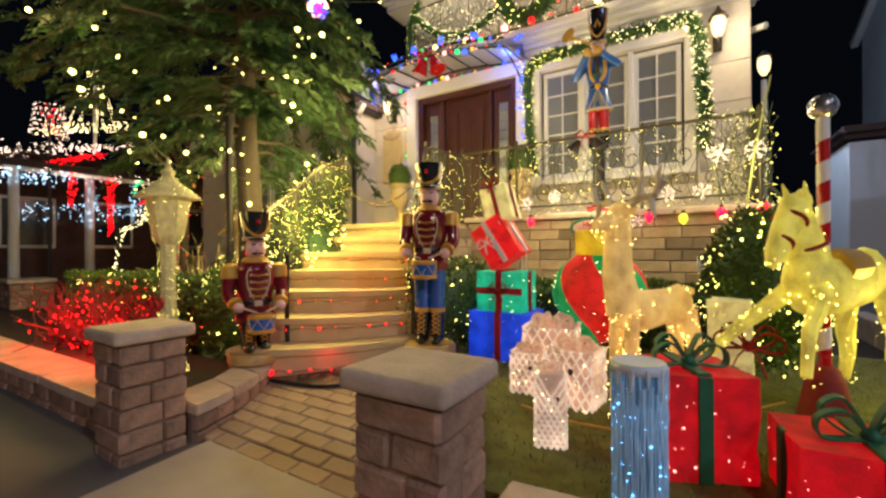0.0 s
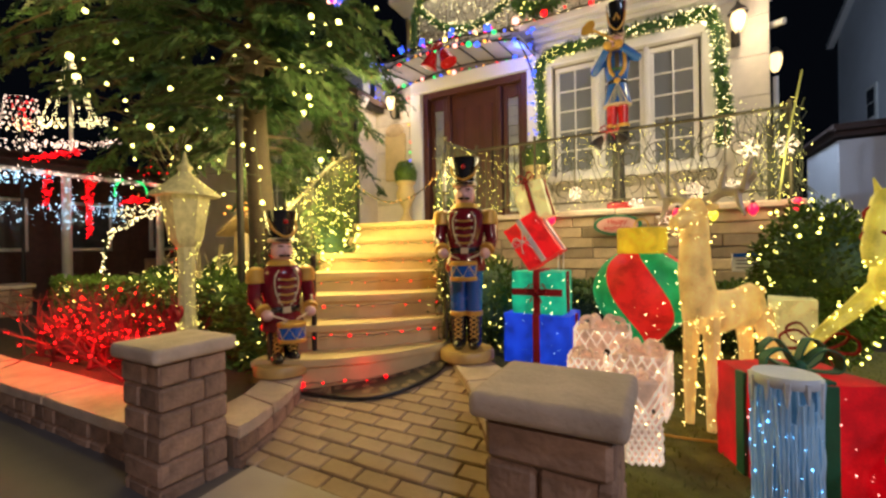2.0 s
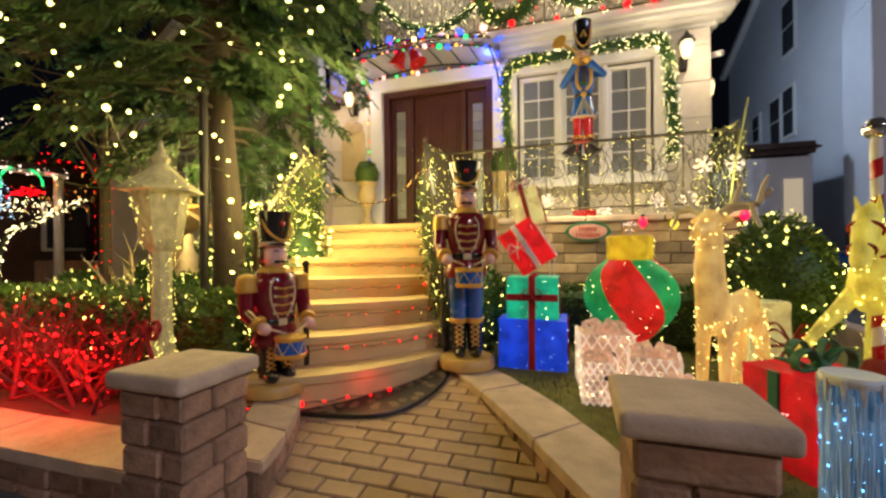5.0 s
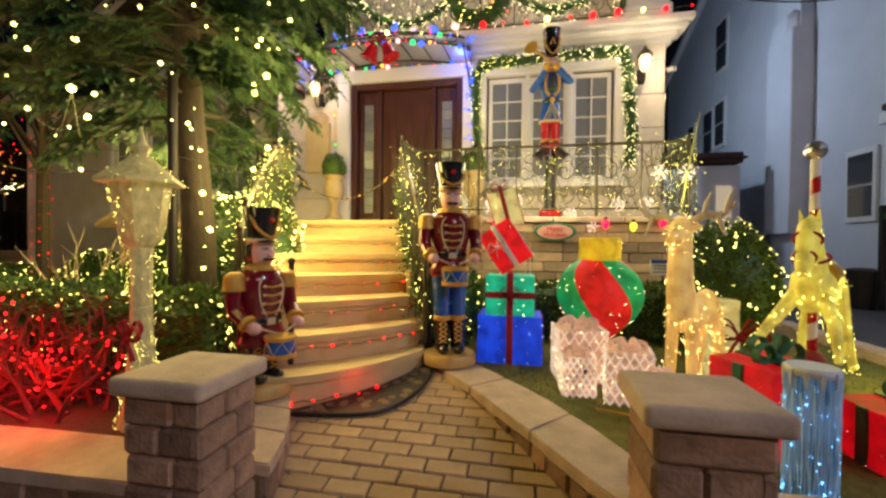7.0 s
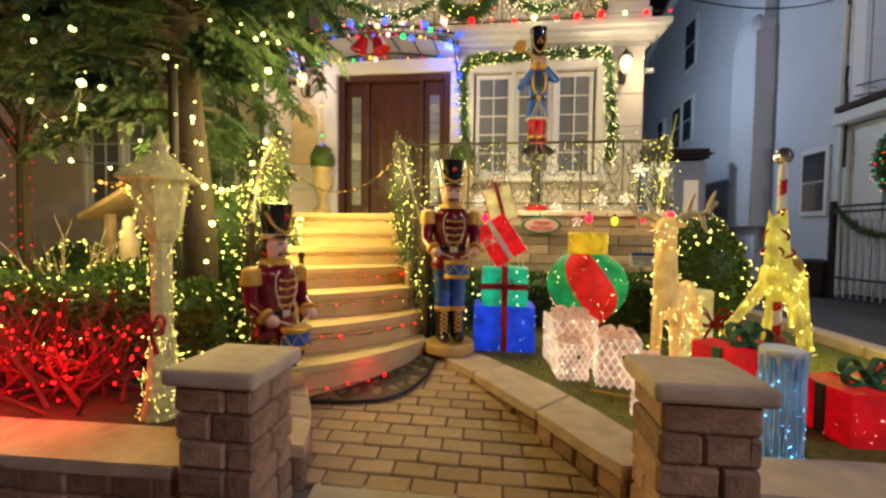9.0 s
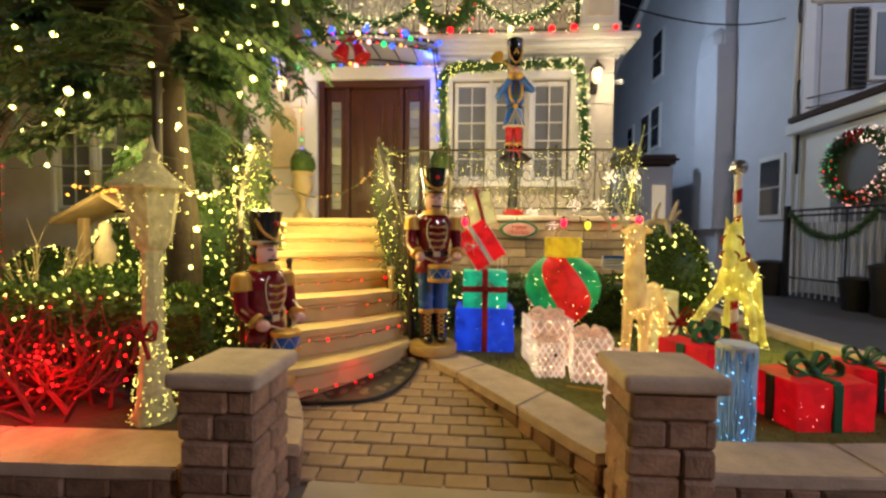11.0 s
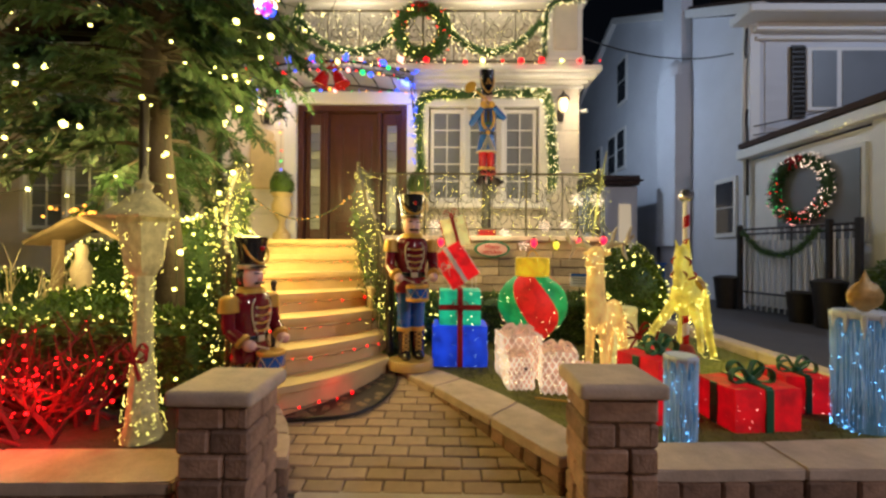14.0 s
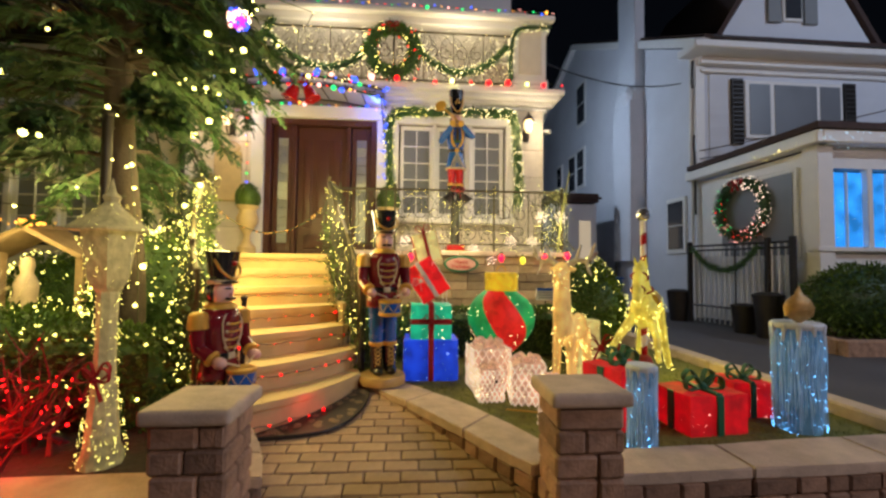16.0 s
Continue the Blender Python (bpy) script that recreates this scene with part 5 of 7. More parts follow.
def rattan_box(place, w, h, label, turn=0.0):
    """A white woven box of crossing slats, lit from inside."""
    ob = thing("rattan_gift_box", place, label, "gift box", "woven lit gift boxes", "", turn)
    part("cover", B((0, 0, h / 2), (w * 0.93, w * 0.93, h * 0.98), 0.01), LIT["pink"], ob)
    slat = bmesh.new()
    n = 5
    for face in range(4):
        r = pose(0, 0, 0, 0, 0, 90 * face)
        for k in range(-n, n + 1):
            for sg in (-1, 1):
                x0, z0 = k * w / n, 0.0
                x1, z1 = x0 + sg * h * 0.6, h
                for a, b2 in (((x0, z0), (x1, z1)),):
                    dx = b2[0] - a[0]
                    ts = sorted((max(0.0, min(1.0, ((-w / 2) - a[0]) / dx)), max(0.0, min(1.0, ((w / 2) - a[0]) / dx))))
                    if ts[1] - ts[0] > 0.05:
                        p, q = [r @ Vector((a[0] + dx * t, -w / 2, h * t)) for t in ts]
                        cyl(slat, p, q, 0.006, None, 5)
    part("lattice", slat, LIT["slat"], ob, "white lattice of crossing strips")
    g = random.Random(int(place[0] * 999))
    bulbs("lights", [(pose(0, 0, 0, 0, 0, 90 * g.randrange(4)) @ Vector((g.uniform(-0.46, 0.46) * w, -w / 2 - 0.006, g.random() * h))) for _ in range(int(90 * w / 0.35))], 0.006, M["l_white"], ob)
    for k in range(6):
        a = k * math.pi / 3
        bm = bmesh.new()
        tube(bm, smooth_line([(0, 0, h), (0.22 * w * math.cos(a), 0.22 * w * math.sin(a), h + 0.17 * w), (0.38 * w * math.cos(a), 0.38 * w * math.sin(a), h + 0.12 * w), (0.36 * w * math.cos(a), 0.36 * w * math.sin(a), h + 0.03 * w)], 3), 0.055 * w, 6)
        part("bow_loop", bm, LIT["pink"], ob)
    part("pine_cone", S((0.03, -w / 2 - 0.012, h * 0.66), 0.055 * w, 10, 8, (1, 1, 1.3)), M["bark"], ob)
    return ob


rattan_box((-0.62, 3.13, LAWN), 0.35, 0.39, "white woven gift box with warm lights and bow", 6)
rattan_box((-0.67, 2.80, LAWN), 0.21, 0.27, "small white woven gift box with warm lights", 4)
rattan_box((-0.36, 2.73, LAWN), 0.28, 0.34, "white woven gift box with warm lights and bow", -8)
rattan_box((-0.34, 2.14, LAWN), 0.14, 0.36, "narrow white woven gift box with warm lights", 20)

lit_box((0.22, 2.27, LAWN), (0.39, 0.35, 0.42), LIT["red"], "glowing red gift box with dark green ribbon", M["green"], M["l_pink"], 30, pose(0, 0, 0, 0, 0, 24), ((0, -0.02, 0.445), 0.17, M["green"]), False, None, 0.008)
lit_box((0.76, 2.14, LAWN), (0.46, 0.36, 0.27), LIT["red"], "low glowing red gift box with dark green ribbon", M["green"], M["l_pink"], 26, pose(0, 0, 0, 0, 0, 6), ((0, -0.02, 0.29), 0.18, M["green"]), False, None, 0.008)
lit_box((1.31, 2.42, LAWN), (0.30, 0.30, 0.26), LIT["red"], "glowing red gift box with dark green ribbon", M["green"], M["l_pink"], 16, pose(0, 0, 0, 0, 0, -6), ((0, -0.02, 0.28), 0.15, M["green"]), False, None, 0.008)
lit_box((0.46, 3.42, LAWN), (0.23, 0.22, 0.60), LIT["pale"], "tall pale yellow glowing gift box with red bow", None, M["l_yellow"], 40, pose(0, 0, 0, 0, 0, -8), ((0.10, -0.16, 0.34), 0.20, M["redcloth"]), False)


def ice_candle(place, r, h, label, flame):
    """A candle of icy strands over a frosted core, with a dripping cap."""
    ob = thing("ice_candle", place, label, "candle", "icy lit candles")
    part("core", L([(r * 0.86, 0), (r * 0.9, h * 0.1), (r * 0.84, h * 0.97)], 20), LIT["ice"], ob)
    g = random.Random(int(r * 1000))
    bm = bmesh.new()
    for k in range(120):
        a = 2 * math.pi * k / 120 + g.gauss(0, 0.03)
        z0, z1 = g.uniform(0, 0.3) * h, h * g.uniform(0.75, 0.99)
        pts = [(r * math.cos(a + g.gauss(0, 0.03)) * g.uniform(0.9, 1.05), r * math.sin(a + g.gauss(0, 0.03)) * g.uniform(0.9, 1.05), z1 + (z0 - z1) * t) for t in (0, 0.33, 0.66, 1)]
        tube(bm, pts, 0.0045, 4, 0.002)
    part("ice_strand_mass", bm, M["frost"], ob, "clear icy strands", kind="stuff")
    bm = L([(r * 1.0, h * 0.95), (r * 1.06, h * 0.97), (r * 1.05, h * 0.99), (r * 0.97, h * 1.01), (r * 0.6, h * 1.0), (r * 0.2, h * 0.995)], 24)
    for k in range(11):
        a = 2 * math.pi * k / 11
        part("wax_drip", C((r * 0.95 * math.cos(a), r * 0.95 * math.sin(a), h * 0.99), (r * 1.04 * math.cos(a), r * 1.04 * math.sin(a), h * g.uniform(0.78, 0.9)), r * 0.16, 0.003, 6), M["frosty"], ob)
    part("wax_cap", bm, M["frosty"], ob, "white dripping wax edge")
    bulbs("lights", [(r * 1.02 * math.cos(a), r * 1.02 * math.sin(a), h * g.random() ** 1.7 * 0.9) for a in [g.uniform(0, 6.283) for _ in range(int(150 * h / 0.6))]], 0.0045 + 0.009 * r, M["l_ice"], ob)
    if flame:
        part("flame", L([(0.02, 0), (0.11, 0.05), (0.125, 0.11), (0.09, 0.17), (0.04, 0.2), (0.012, 0.25), (0.004, 0.27)], 16, (0.02, 0, h + 0.0), 0.9, 0.5), M["tinsel"], ob, "unlit gold tinsel flame")
    return ob


M["tinsel"] = mat("gold_tinsel", (0.42, 0.26, 0.08), 0.45, 0.3, var=0.4, scale=30, bump=0.6, fine=160)
M["frost"] = mat("icy_plastic", (0.40, 0.56, 0.70), 0.15, var=0.1, bump=0, coat=0.5, emit=0.10, emit_colour=(0.2, 0.55, 1.0))
M["frosty"] = mat("frosted_wax", (0.62, 0.70, 0.80), 0.5, var=0.12, bump=0.3)
M["l_ice"] = glow("bulb_ice", (0.12, 0.48, 1.0), 9)
ice_candle((0.09, 1.735, 0.12), 0.086, 0.54, "short icy candle glowing blue at the front wall", False)
ice_candle((1.45, 2.05, LAWN), 0.15, 0.76, "large icy candle glowing blue with a tinsel flame", True)

# the striped bauble
orn = thing("giant_bauble", (-0.39, 3.62, 0), "giant glowing bauble with swirling red and green stripes", "bauble")
prof = [(0.02, 0.30), (0.10, 0.34), (0.20, 0.43), (0.30, 0.54), (0.355, 0.67), (0.345, 0.80), (0.28, 0.92), (0.17, 1.01)]
prof = [(p.x, p.z) for p in smooth_line([(r, 0, z) for r, z in prof], 3)]
NS = 6
for s in range(NS):
    bm = bmesh.new()
    cols = []
    for j in range(5):
        cols.append([bm.verts.new((r * math.cos(2 * math.pi * (s + j / 4) / NS - 1.92 + 1.55 * (0.45 - i / len(prof))), r * math.sin(2 * math.pi * (s + j / 4) / NS - 1.92 + 1.55 * (0.45 - i / len(prof))), z)) for i, (r, z) in enumerate(prof)])
    for a, b in zip(cols, cols[1:]):
        for i in range(len(prof) - 1):
            bm.faces.new((a[i], b[i], b[i + 1], a[i + 1]))
    part("stripe", bm, LIT[("orn_red", "orn_green", "orn_red", "teal", "orn_red", "orn_green")[s]], orn)
g = random.Random(4)
ps = []
for _ in range(110):
    i = g.randrange(2, len(prof) - 1)
    a = g.uniform(0, 6.283)
    ps.append((prof[i][0] * 1.02 * math.cos(a), prof[i][0] * 1.02 * math.sin(a), prof[i][1]))
bulbs("lights", ps, 0.006, M["l_white"], orn)
part("cap", L([(0.17, 0.99), (0.175, 1.0), (0.175, 1.19), (0.165, 1.2), (0.02, 1.2)], 22), LIT["orn_gold"], orn, "gold fabric cap")
bulbs("lights", [(0.18 * math.cos(a), 0.18 * math.sin(a), g.uniform(1.02, 1.18)) for a in [g.uniform(0, 6.283) for _ in range(24)]], 0.006, M["l_yellow"], orn)
part("hanger", T([(0.05 * math.cos(a), 0, 1.21 + 0.06 * math.sin(a)) for a in [i * math.pi / 8 for i in range(9)]], 0.008, 6), M["gold"], orn)
part("stand", C((0, 0, LAWN - 0.02), (0, 0, 0.31), 0.012, None, 8), M["dark"], orn)


# ---- wire animals ----


def loft(bm, rings, seg=12):
    """A skin over elliptical rings: centre, normal way, half width, half height."""
    loops = []
    for c, d, w, h in rings:
        d = Vector(d).normalized()
        side = Vector((0, 1, 0))
        up = d.cross(side).normalized()
        loops.append([bm.verts.new(Vector(c) + side * w * math.cos(2 * math.pi * k / seg) + up * h * math.sin(2 * math.pi * k / seg)) for k in range(seg)])
    for a, b in zip(loops, loops[1:]):
        for k in range(seg):
            bm.faces.new((a[k], a[(k + 1) % seg], b[(k + 1) % seg], b[k]))
    bm.faces.new(loops[0][::-1]), bm.faces.new(loops[-1])
    return bm


def beast(name, place, turn, fabric, bulb, label, category, body, neck, head, legs, extra=(), nlights=160, seed=1, lr=0.006, scale=0.86):
    """A lit wire-and-fabric animal facing local -x."""
    ob = thing(name, place, label, category, "", "", turn)
    ob.scale = (scale, scale, 1.0 if scale > 0.82 else 0.9)
    made = [part("body", loft(bmesh.new(), body), fabric, ob), part("neck", loft(bmesh.new(), neck), fabric, ob), part("head", loft(bmesh.new(), head), fabric, ob)]
    for pts, r0, r1 in legs:
        made.append(part("leg", T(smooth_line(pts, 4), r0, 8, r1), fabric, ob))
    g = random.Random(seed)
    ps = []
    verts = [(v.co.copy(), v.normal.copy()) for o in made for v in o.data.vertices]
    for _ in range(nlights):
        c, n = g.choice(verts)
        ps.append(c + n * 0.008 + Vector((g.gauss(0, 0.015), g.gauss(0, 0.015), g.gauss(0, 0.015))))
    bulbs("lights", ps, lr, bulb, ob)
    for nm, bm, m in extra:
        part(nm, bm, m, ob)
    return ob


body = [((-0.27, 0, 0.60), (1, 0, 0), 0.05, 0.07), ((-0.2, 0, 0.60), (1, 0, 0), 0.095, 0.12), ((-0.05, 0, 0.585), (1, 0, 0), 0.10, 0.115), ((0.12, 0, 0.60), (1, 0, 0), 0.09, 0.10), ((0.25, 0, 0.61), (1, 0, 0), 0.095, 0.12), ((0.33, 0, 0.61), (1, 0, 0), 0.05, 0.07)]
neck = [((-0.20, 0, 0.60), (-0.3, 0, 1), 0.10, 0.12), ((-0.25, 0, 0.80), (-0.1, 0, 1), 0.085, 0.10), ((-0.25, 0, 0.98), (0, 0, 1), 0.075, 0.085), ((-0.25, 0, 1.10), (0, 0, 1), 0.072, 0.08)]
head = [((-0.19, 0, 1.10), (-1, 0, 0), 0.05, 0.05), ((-0.25, 0, 1.11), (-1, 0, 0), 0.085, 0.08), ((-0.33, 0, 1.075), (-1, 0, -0.2), 0.05, 0.05), ((-0.42, 0, 1.05), (-1, 0, -0.2), 0.034, 0.034)]
legs = [([(-0.2, s * 0.06, 0.58), (-0.21, s * 0.07, 0.3), (-0.22, s * 0.07, 0.0)], 0.05, 0.026) for s in (-1, 1)] + [([(0.26, s * 0.06, 0.58), (0.32, s * 0.07, 0.32), (0.26, s * 0.07, 0.0)], 0.06, 0.026) for s in (-1, 1)]
ants = []
for s in (-1, 1):
    ant = bmesh.new()
    ants.append(ant)
    tube(ant, smooth_line([(-0.22, s * 0.04, 1.15), (-0.2, s * 0.13, 1.20), (-0.19, s * 0.23, 1.20), (-0.2, s * 0.32, 1.27)], 4), 0.030, 8, 0.012)
    for t, dz in ((0.13, 0.13), (0.22, -0.12), (0.26, 0.14)):
        tube(ant, [(-0.2, s * t, 1.205), (-0.21, s * (t + 0.02), 1.2 + dz * 0.6), (-0.22, s * (t + 0.05), 1.2 + dz)], 0.022, 6, 0.008)
ears = []
for s in (-1, 1):
    ears.append(S((-0.22, s * 0.085, 1.13), 0.04, 8, 6, (0.5, 1.2, 0.5)))
M["antler"] = mat("white_antler", (0.62, 0.55, 0.42), 0.5, var=0.15, bump=0.1)
deer = beast("lit_reindeer", (0.04, 2.76, LAWN), 50, LIT["cream"], M["l_warm"], "cream wire-framed reindeer glowing with warm lights", "reindeer", body, neck, head, legs, (*[("antler", a, M["antler"]) for a in ants], *[("ear", a, LIT["cream"]) for a in ears], ("tail", S((0.35, 0, 0.68), 0.035, 8, 6, (1.3, 0.8, 0.8)), LIT["cream"]), ("collar", L([(0.07, 0), (0.075, 0.01), (0.07, 0.02)], 14, (-0.23, 0, 0.76)), M["dark"])), 560, 5, 0.0075)
body = [((-0.30, 0, 0.86), (1, 0, 0), 0.06, 0.08), ((-0.22, 0, 0.86), (1, 0, 0.05), 0.125, 0.16), ((-0.02, 0, 0.84), (1, 0, 0), 0.13, 0.15), ((0.18, 0, 0.86), (1, 0, 0), 0.12, 0.14), ((0.33, 0, 0.89), (1, 0, 0), 0.12, 0.145), ((0.42, 0, 0.88), (1, 0, 0), 0.06, 0.08)]
neck = [((-0.16, 0, 0.90), (-0.5, 0, 1), 0.10, 0.15), ((-0.23, 0, 1.05), (-0.4, 0, 1), 0.085, 0.12), ((-0.28, 0, 1.18), (-0.3, 0, 1), 0.07, 0.095)]
head = [((-0.23, 0, 1.25), (-1, 0, 0.1), 0.05, 0.06), ((-0.31, 0, 1.21), (-1, 0, -0.6), 0.07, 0.09), ((-0.39, 0, 1.11), (-0.8, 0, -1), 0.06, 0.075), ((-0.46, 0, 1.00), (-0.7, 0, -1), 0.05, 0.055), ((-0.49, 0, 0.95), (-0.7, 0, -1), 0.03, 0.03)]
legs = [([(-0.22, -0.08, 0.82), (-0.34, -0.12, 0.72), (-0.48, -0.17, 0.66), (-0.56, -0.20, 0.48)], 0.05, 0.024), ([(-0.22, 0.08, 0.82), (-0.36, 0.13, 0.72), (-0.50, 0.18, 0.63), (-0.66, 0.24, 0.50)], 0.052, 0.024),
        ([(0.34, -0.08, 0.84), (0.42, -0.1, 0.6), (0.50, -0.12, 0.42), (0.56, -0.15, 0.26)], 0.06, 0.03), ([(0.34, 0.08, 0.84), (0.36, 0.11, 0.6), (0.46, 0.15, 0.45), (0.46, 0.17, 0.30)], 0.06, 0.03)]
mane = bmesh.new()
for k in range(14):
    t = k / 13
    c = Vector((-0.24 + 0.14 * t, 0, 1.27 - 0.28 * t))
    ball(mane, c, 0.050, 8, 6, (1.0, 0.55, 1.0))
for s in (-1, 1):
    cyl(mane, (-0.27, s * 0.04, 1.25), (-0.31, s * 0.055, 1.345), 0.026, 0.004, 6)
strap = bmesh.new()
for c, d, r in (((-0.42, 0, 1.06), (-0.75, 0, -1), 0.060), ((-0.34, 0, 1.165), (-0.7, 0, -0.9), 0.080), ((-0.23, 0, 1.05), (-0.4, 0, 1), 0.108)):
    q = Vector(d).to_track_quat("Z", "Y")
    tube(strap, [Vector(c) + q @ Vector((r * math.cos(a), r * 0.86 * math.sin(a), 0)) for a in [i * math.pi / 10 for i in range(21)]], 0.010, 5)
saddle = loft(bmesh.new(), [((-0.02, 0, 0.93), (1, 0, 0), 0.135, 0.09), ((0.06, 0, 0.93), (1, 0, 0), 0.14, 0.10), ((0.16, 0, 0.94), (1, 0, 0), 0.135, 0.09)])
beast("carousel_horse", (0.84, 2.95, 0.02), 50, LIT["horse"], M["l_yellow"], "yellow glowing carousel horse with red-brown bridle on a pole", "carousel horse", body, neck, head, legs, (("mane", mane, LIT["horse"]), ("bridle", strap, M["redcloth"]), ("saddle", saddle, M["gold"]), ("tail", T(smooth_line([(0.42, 0, 0.92), (0.56, 0, 0.86), (0.6, 0, 0.6), (0.56, 0, 0.42)], 4), 0.05, 8, 0.015), LIT["horse"])), 330, 9, 0.008)
pole = thing("carousel_pole", (0.82, 2.95, LAWN), "red and white striped pole with silver ball and red base", "pole")
part("base", L([(0.13, -0.02), (0.127, 0.03), (0.11, 0.10), (0.08, 0.26), (0.06, 0.32), (0.03, 0.34)], 18), mat("dull_red_plastic", (0.24, 0.022, 0.012), 0.75, var=0.35, scale=6, bump=0.25), pole, "red bell-shaped base")
for k in range(12):
    z0 = 0.30 + 0.105 * k
    bm = bmesh.new()
    lo, hi = [], []
    for i in range(13):
        a = 2 * math.pi * i / 12
        lo.append(bm.verts.new((0.027 * math.cos(a), 0.027 * math.sin(a), z0 + 0.07 * i / 12 - 0.035)))
        hi.append(bm.verts.new((0.027 * math.cos(a), 0.027 * math.sin(a), z0 + 0.07 * i / 12 + 0.0705)))
    for i in range(12):
        bm.faces.new((lo[i], lo[i + 1], hi[i + 1], hi[i]))
    part("stripe", bm, M["white"] if k % 2 else M["redpaint"], pole)
part("core", C((0, 0, 0.2), (0, 0, 1.6), 0.0245, None, 12), M["white"], pole)
part("ball", S((0, 0, 1.645), 0.062, 16, 10), mat("silver_ball", (0.75, 0.76, 0.8), 0.12, 0.9, bump=0.3, fine=30), pole, "silver mirrored ball")

# ---- railings ----


def scroll(c, r, turns, start, flip, plane_x, n=18):
    """A flat spiral in an upright plane; plane_x is the plan way it lies along."""
    out = []
    for i in range(n + 1):
        t = i / n
        a = start + flip * turns * 2 * math.pi * t
        k = r * (1 - 0.82 * t)
        out.append(Vector(c) + Vector(plane_x) * k * math.cos(a) + Vector((0, 0, k * math.sin(a))))
    return out


def railing(name, path, label, spacing=0.12, scrolls=True, height=0.82, low=0.1):
    """An iron railing along points (x, y, z of its foot)."""
    ob = thing(name, (0, 0, 0), label, "railing", "iron railings")
    pts = [Vector(p) for p in path]
    up = Vector((0, 0, 1))
    part("top_rail", T([p + up * height for p in pts], 0.018, 6), M["iron"], ob)
    part("bottom_rail", T([p + up * low for p in pts], 0.012, 6), M["iron"], ob)
    for p in pts:
        part("post", C(p, p + up * (height + 0.03), 0.016, None, 8), M["iron"], ob)
        part("finial", S(p + up * (height + 0.05), 0.022, 10, 8), M["iron"], ob)
    for a, b in zip(pts, pts[1:]):
        d = (b - a).length
        way = (b - a).normalized()
        flat = Vector((way.x, way.y, 0)).normalized()
        n = max(1, round(d / spacing))
        if scrolls and d > 0.9:
            m = max(1, round(d / 0.55))
            for k in range(m):
                c = a.lerp(b, (k + 0.5) / m) + up * (height * 0.5)
                for sg in (-1, 1):
                    part("scroll", T(scroll(c + flat * 0.13 * sg + up * 0.12, 0.13, 1.3, math.pi / 2, sg, flat), 0.006, 5), M["iron"], ob)
                    part("scroll", T(scroll(c + flat * 0.12 * sg - up * 0.15, 0.12, 1.2, -math.pi / 2, -sg, flat), 0.006, 5), M["iron"], ob)
                part("baluster", T([a.lerp(b, k / m) + up * low, a.lerp(b, k / m) + up * height], 0.008, 5), M["iron"], ob)
        else:
            for k in range(1, n):
                p = a.lerp(b, k / n)
                part("baluster", T([p + up * low, p + up * height], 0.007, 5), M["iron"], ob)
    return ob


def light_net(name, path, n, z0, z1, r, material, label, spread=0.03, seed=1, wires=6):
    """Bulbs scattered over an upright strip along points, on drooping wires."""
    ob = thing(name, (0, 0, 0), label, "string lights", "railing lights")
    g = random.Random(seed)
    pts = [Vector(p) for p in path]
    lens = [(b - a).length for a, b in zip(pts, pts[1:])]

    def at(t):
        s = t * sum(lens)
        for a, b, l in zip(pts, pts[1:], lens):
            if s <= l:
                return a.lerp(b, s / l)
            s -= l
        return pts[-1]
    bulbs("bulbs", [at(g.random()) + Vector((g.gauss(0, spread), g.gauss(0, spread), g.uniform(z0, z1))) for _ in range(n)], r, material, ob)
    bm = bmesh.new()
    for k in range(wires):
        ph = g.uniform(0, 6)
        tube(bm, [at(i / 28) + Vector((g.gauss(0, spread), g.gauss(0, spread), z0 + (z1 - z0) * (0.5 + 0.45 * math.sin(ph + i * 0.9 + k)))) for i in range(29)], 0.003, 4)
    part("wire_net", bm, M["wire"], ob, kind="stuff")
    return ob


R_TERR = [(-2.36, 4.99, 1.47), (-1.6, 4.99, 1.47), (-0.2, 4.99, 1.47), (0.80, 4.99, 1.47)]
railing("railing", R_TERR, "scrolled iron railing along the terrace wall", height=0.86)
railing("railing", [(0.80, 5.02, 1.47), (0.80, 5.9, 1.47)], "short iron railing at the terrace end", height=0.86)
R_RIGHT = [(-2.36, 4.97, 1.47), (-2.32, 4.05, 1.40), (-2.16, 3.72, 1.04), (-1.98, 3.38, 0.70), (-1.82, 3.08, 0.33)]
railing("railing", R_RIGHT, "iron stair railing wrapped in vines of lights", 0.11, False)
R_LEFT = [(-4.35, 4.5, 1.40), (-3.68, 4.12, 1.40), (-3.52, 3.6, 1.21), (-3.30, 3.05, 0.86), (-3.02, 2.5, 0.55), (-2.80, 2.15, 0.33)]
railing("railing", R_LEFT, "iron stair railing thick with warm lights", 0.11, False, 0.84)
light_net("railing_lights", R_LEFT[1:], 820, 0.02, 0.9, 0.0088, M["l_yellow"], "dense warm lights over the stair railing", 0.05, 2, 14)
light_net("railing_lights", R_LEFT[:2], 260, 0.05, 0.85, 0.0086, M["l_yellow"], "dense warm lights over the terrace railing", 0.05, 3, 8)
light_net("railing_lights", R_RIGHT, 420, -0.1, 0.85, 0.0086, M["l_yellow"], "warm lights hanging on the stair railing", 0.05, 4, 10)
light_net("railing_lights", R_TERR, 620, -0.02, 0.9, 0.0082, M["l_yellow"], "warm lights strung over the terrace railing", 0.03, 5, 8)
light_net("railing_lights", [(0.45, 4.97, 1.47), (0.85, 4.98, 1.47), (0.82, 5.6, 1.47)], 260, -0.02, 0.95, 0.0085, M["l_yellow"], "thick bunch of warm lights at the terrace corner", 0.06, 6, 8)
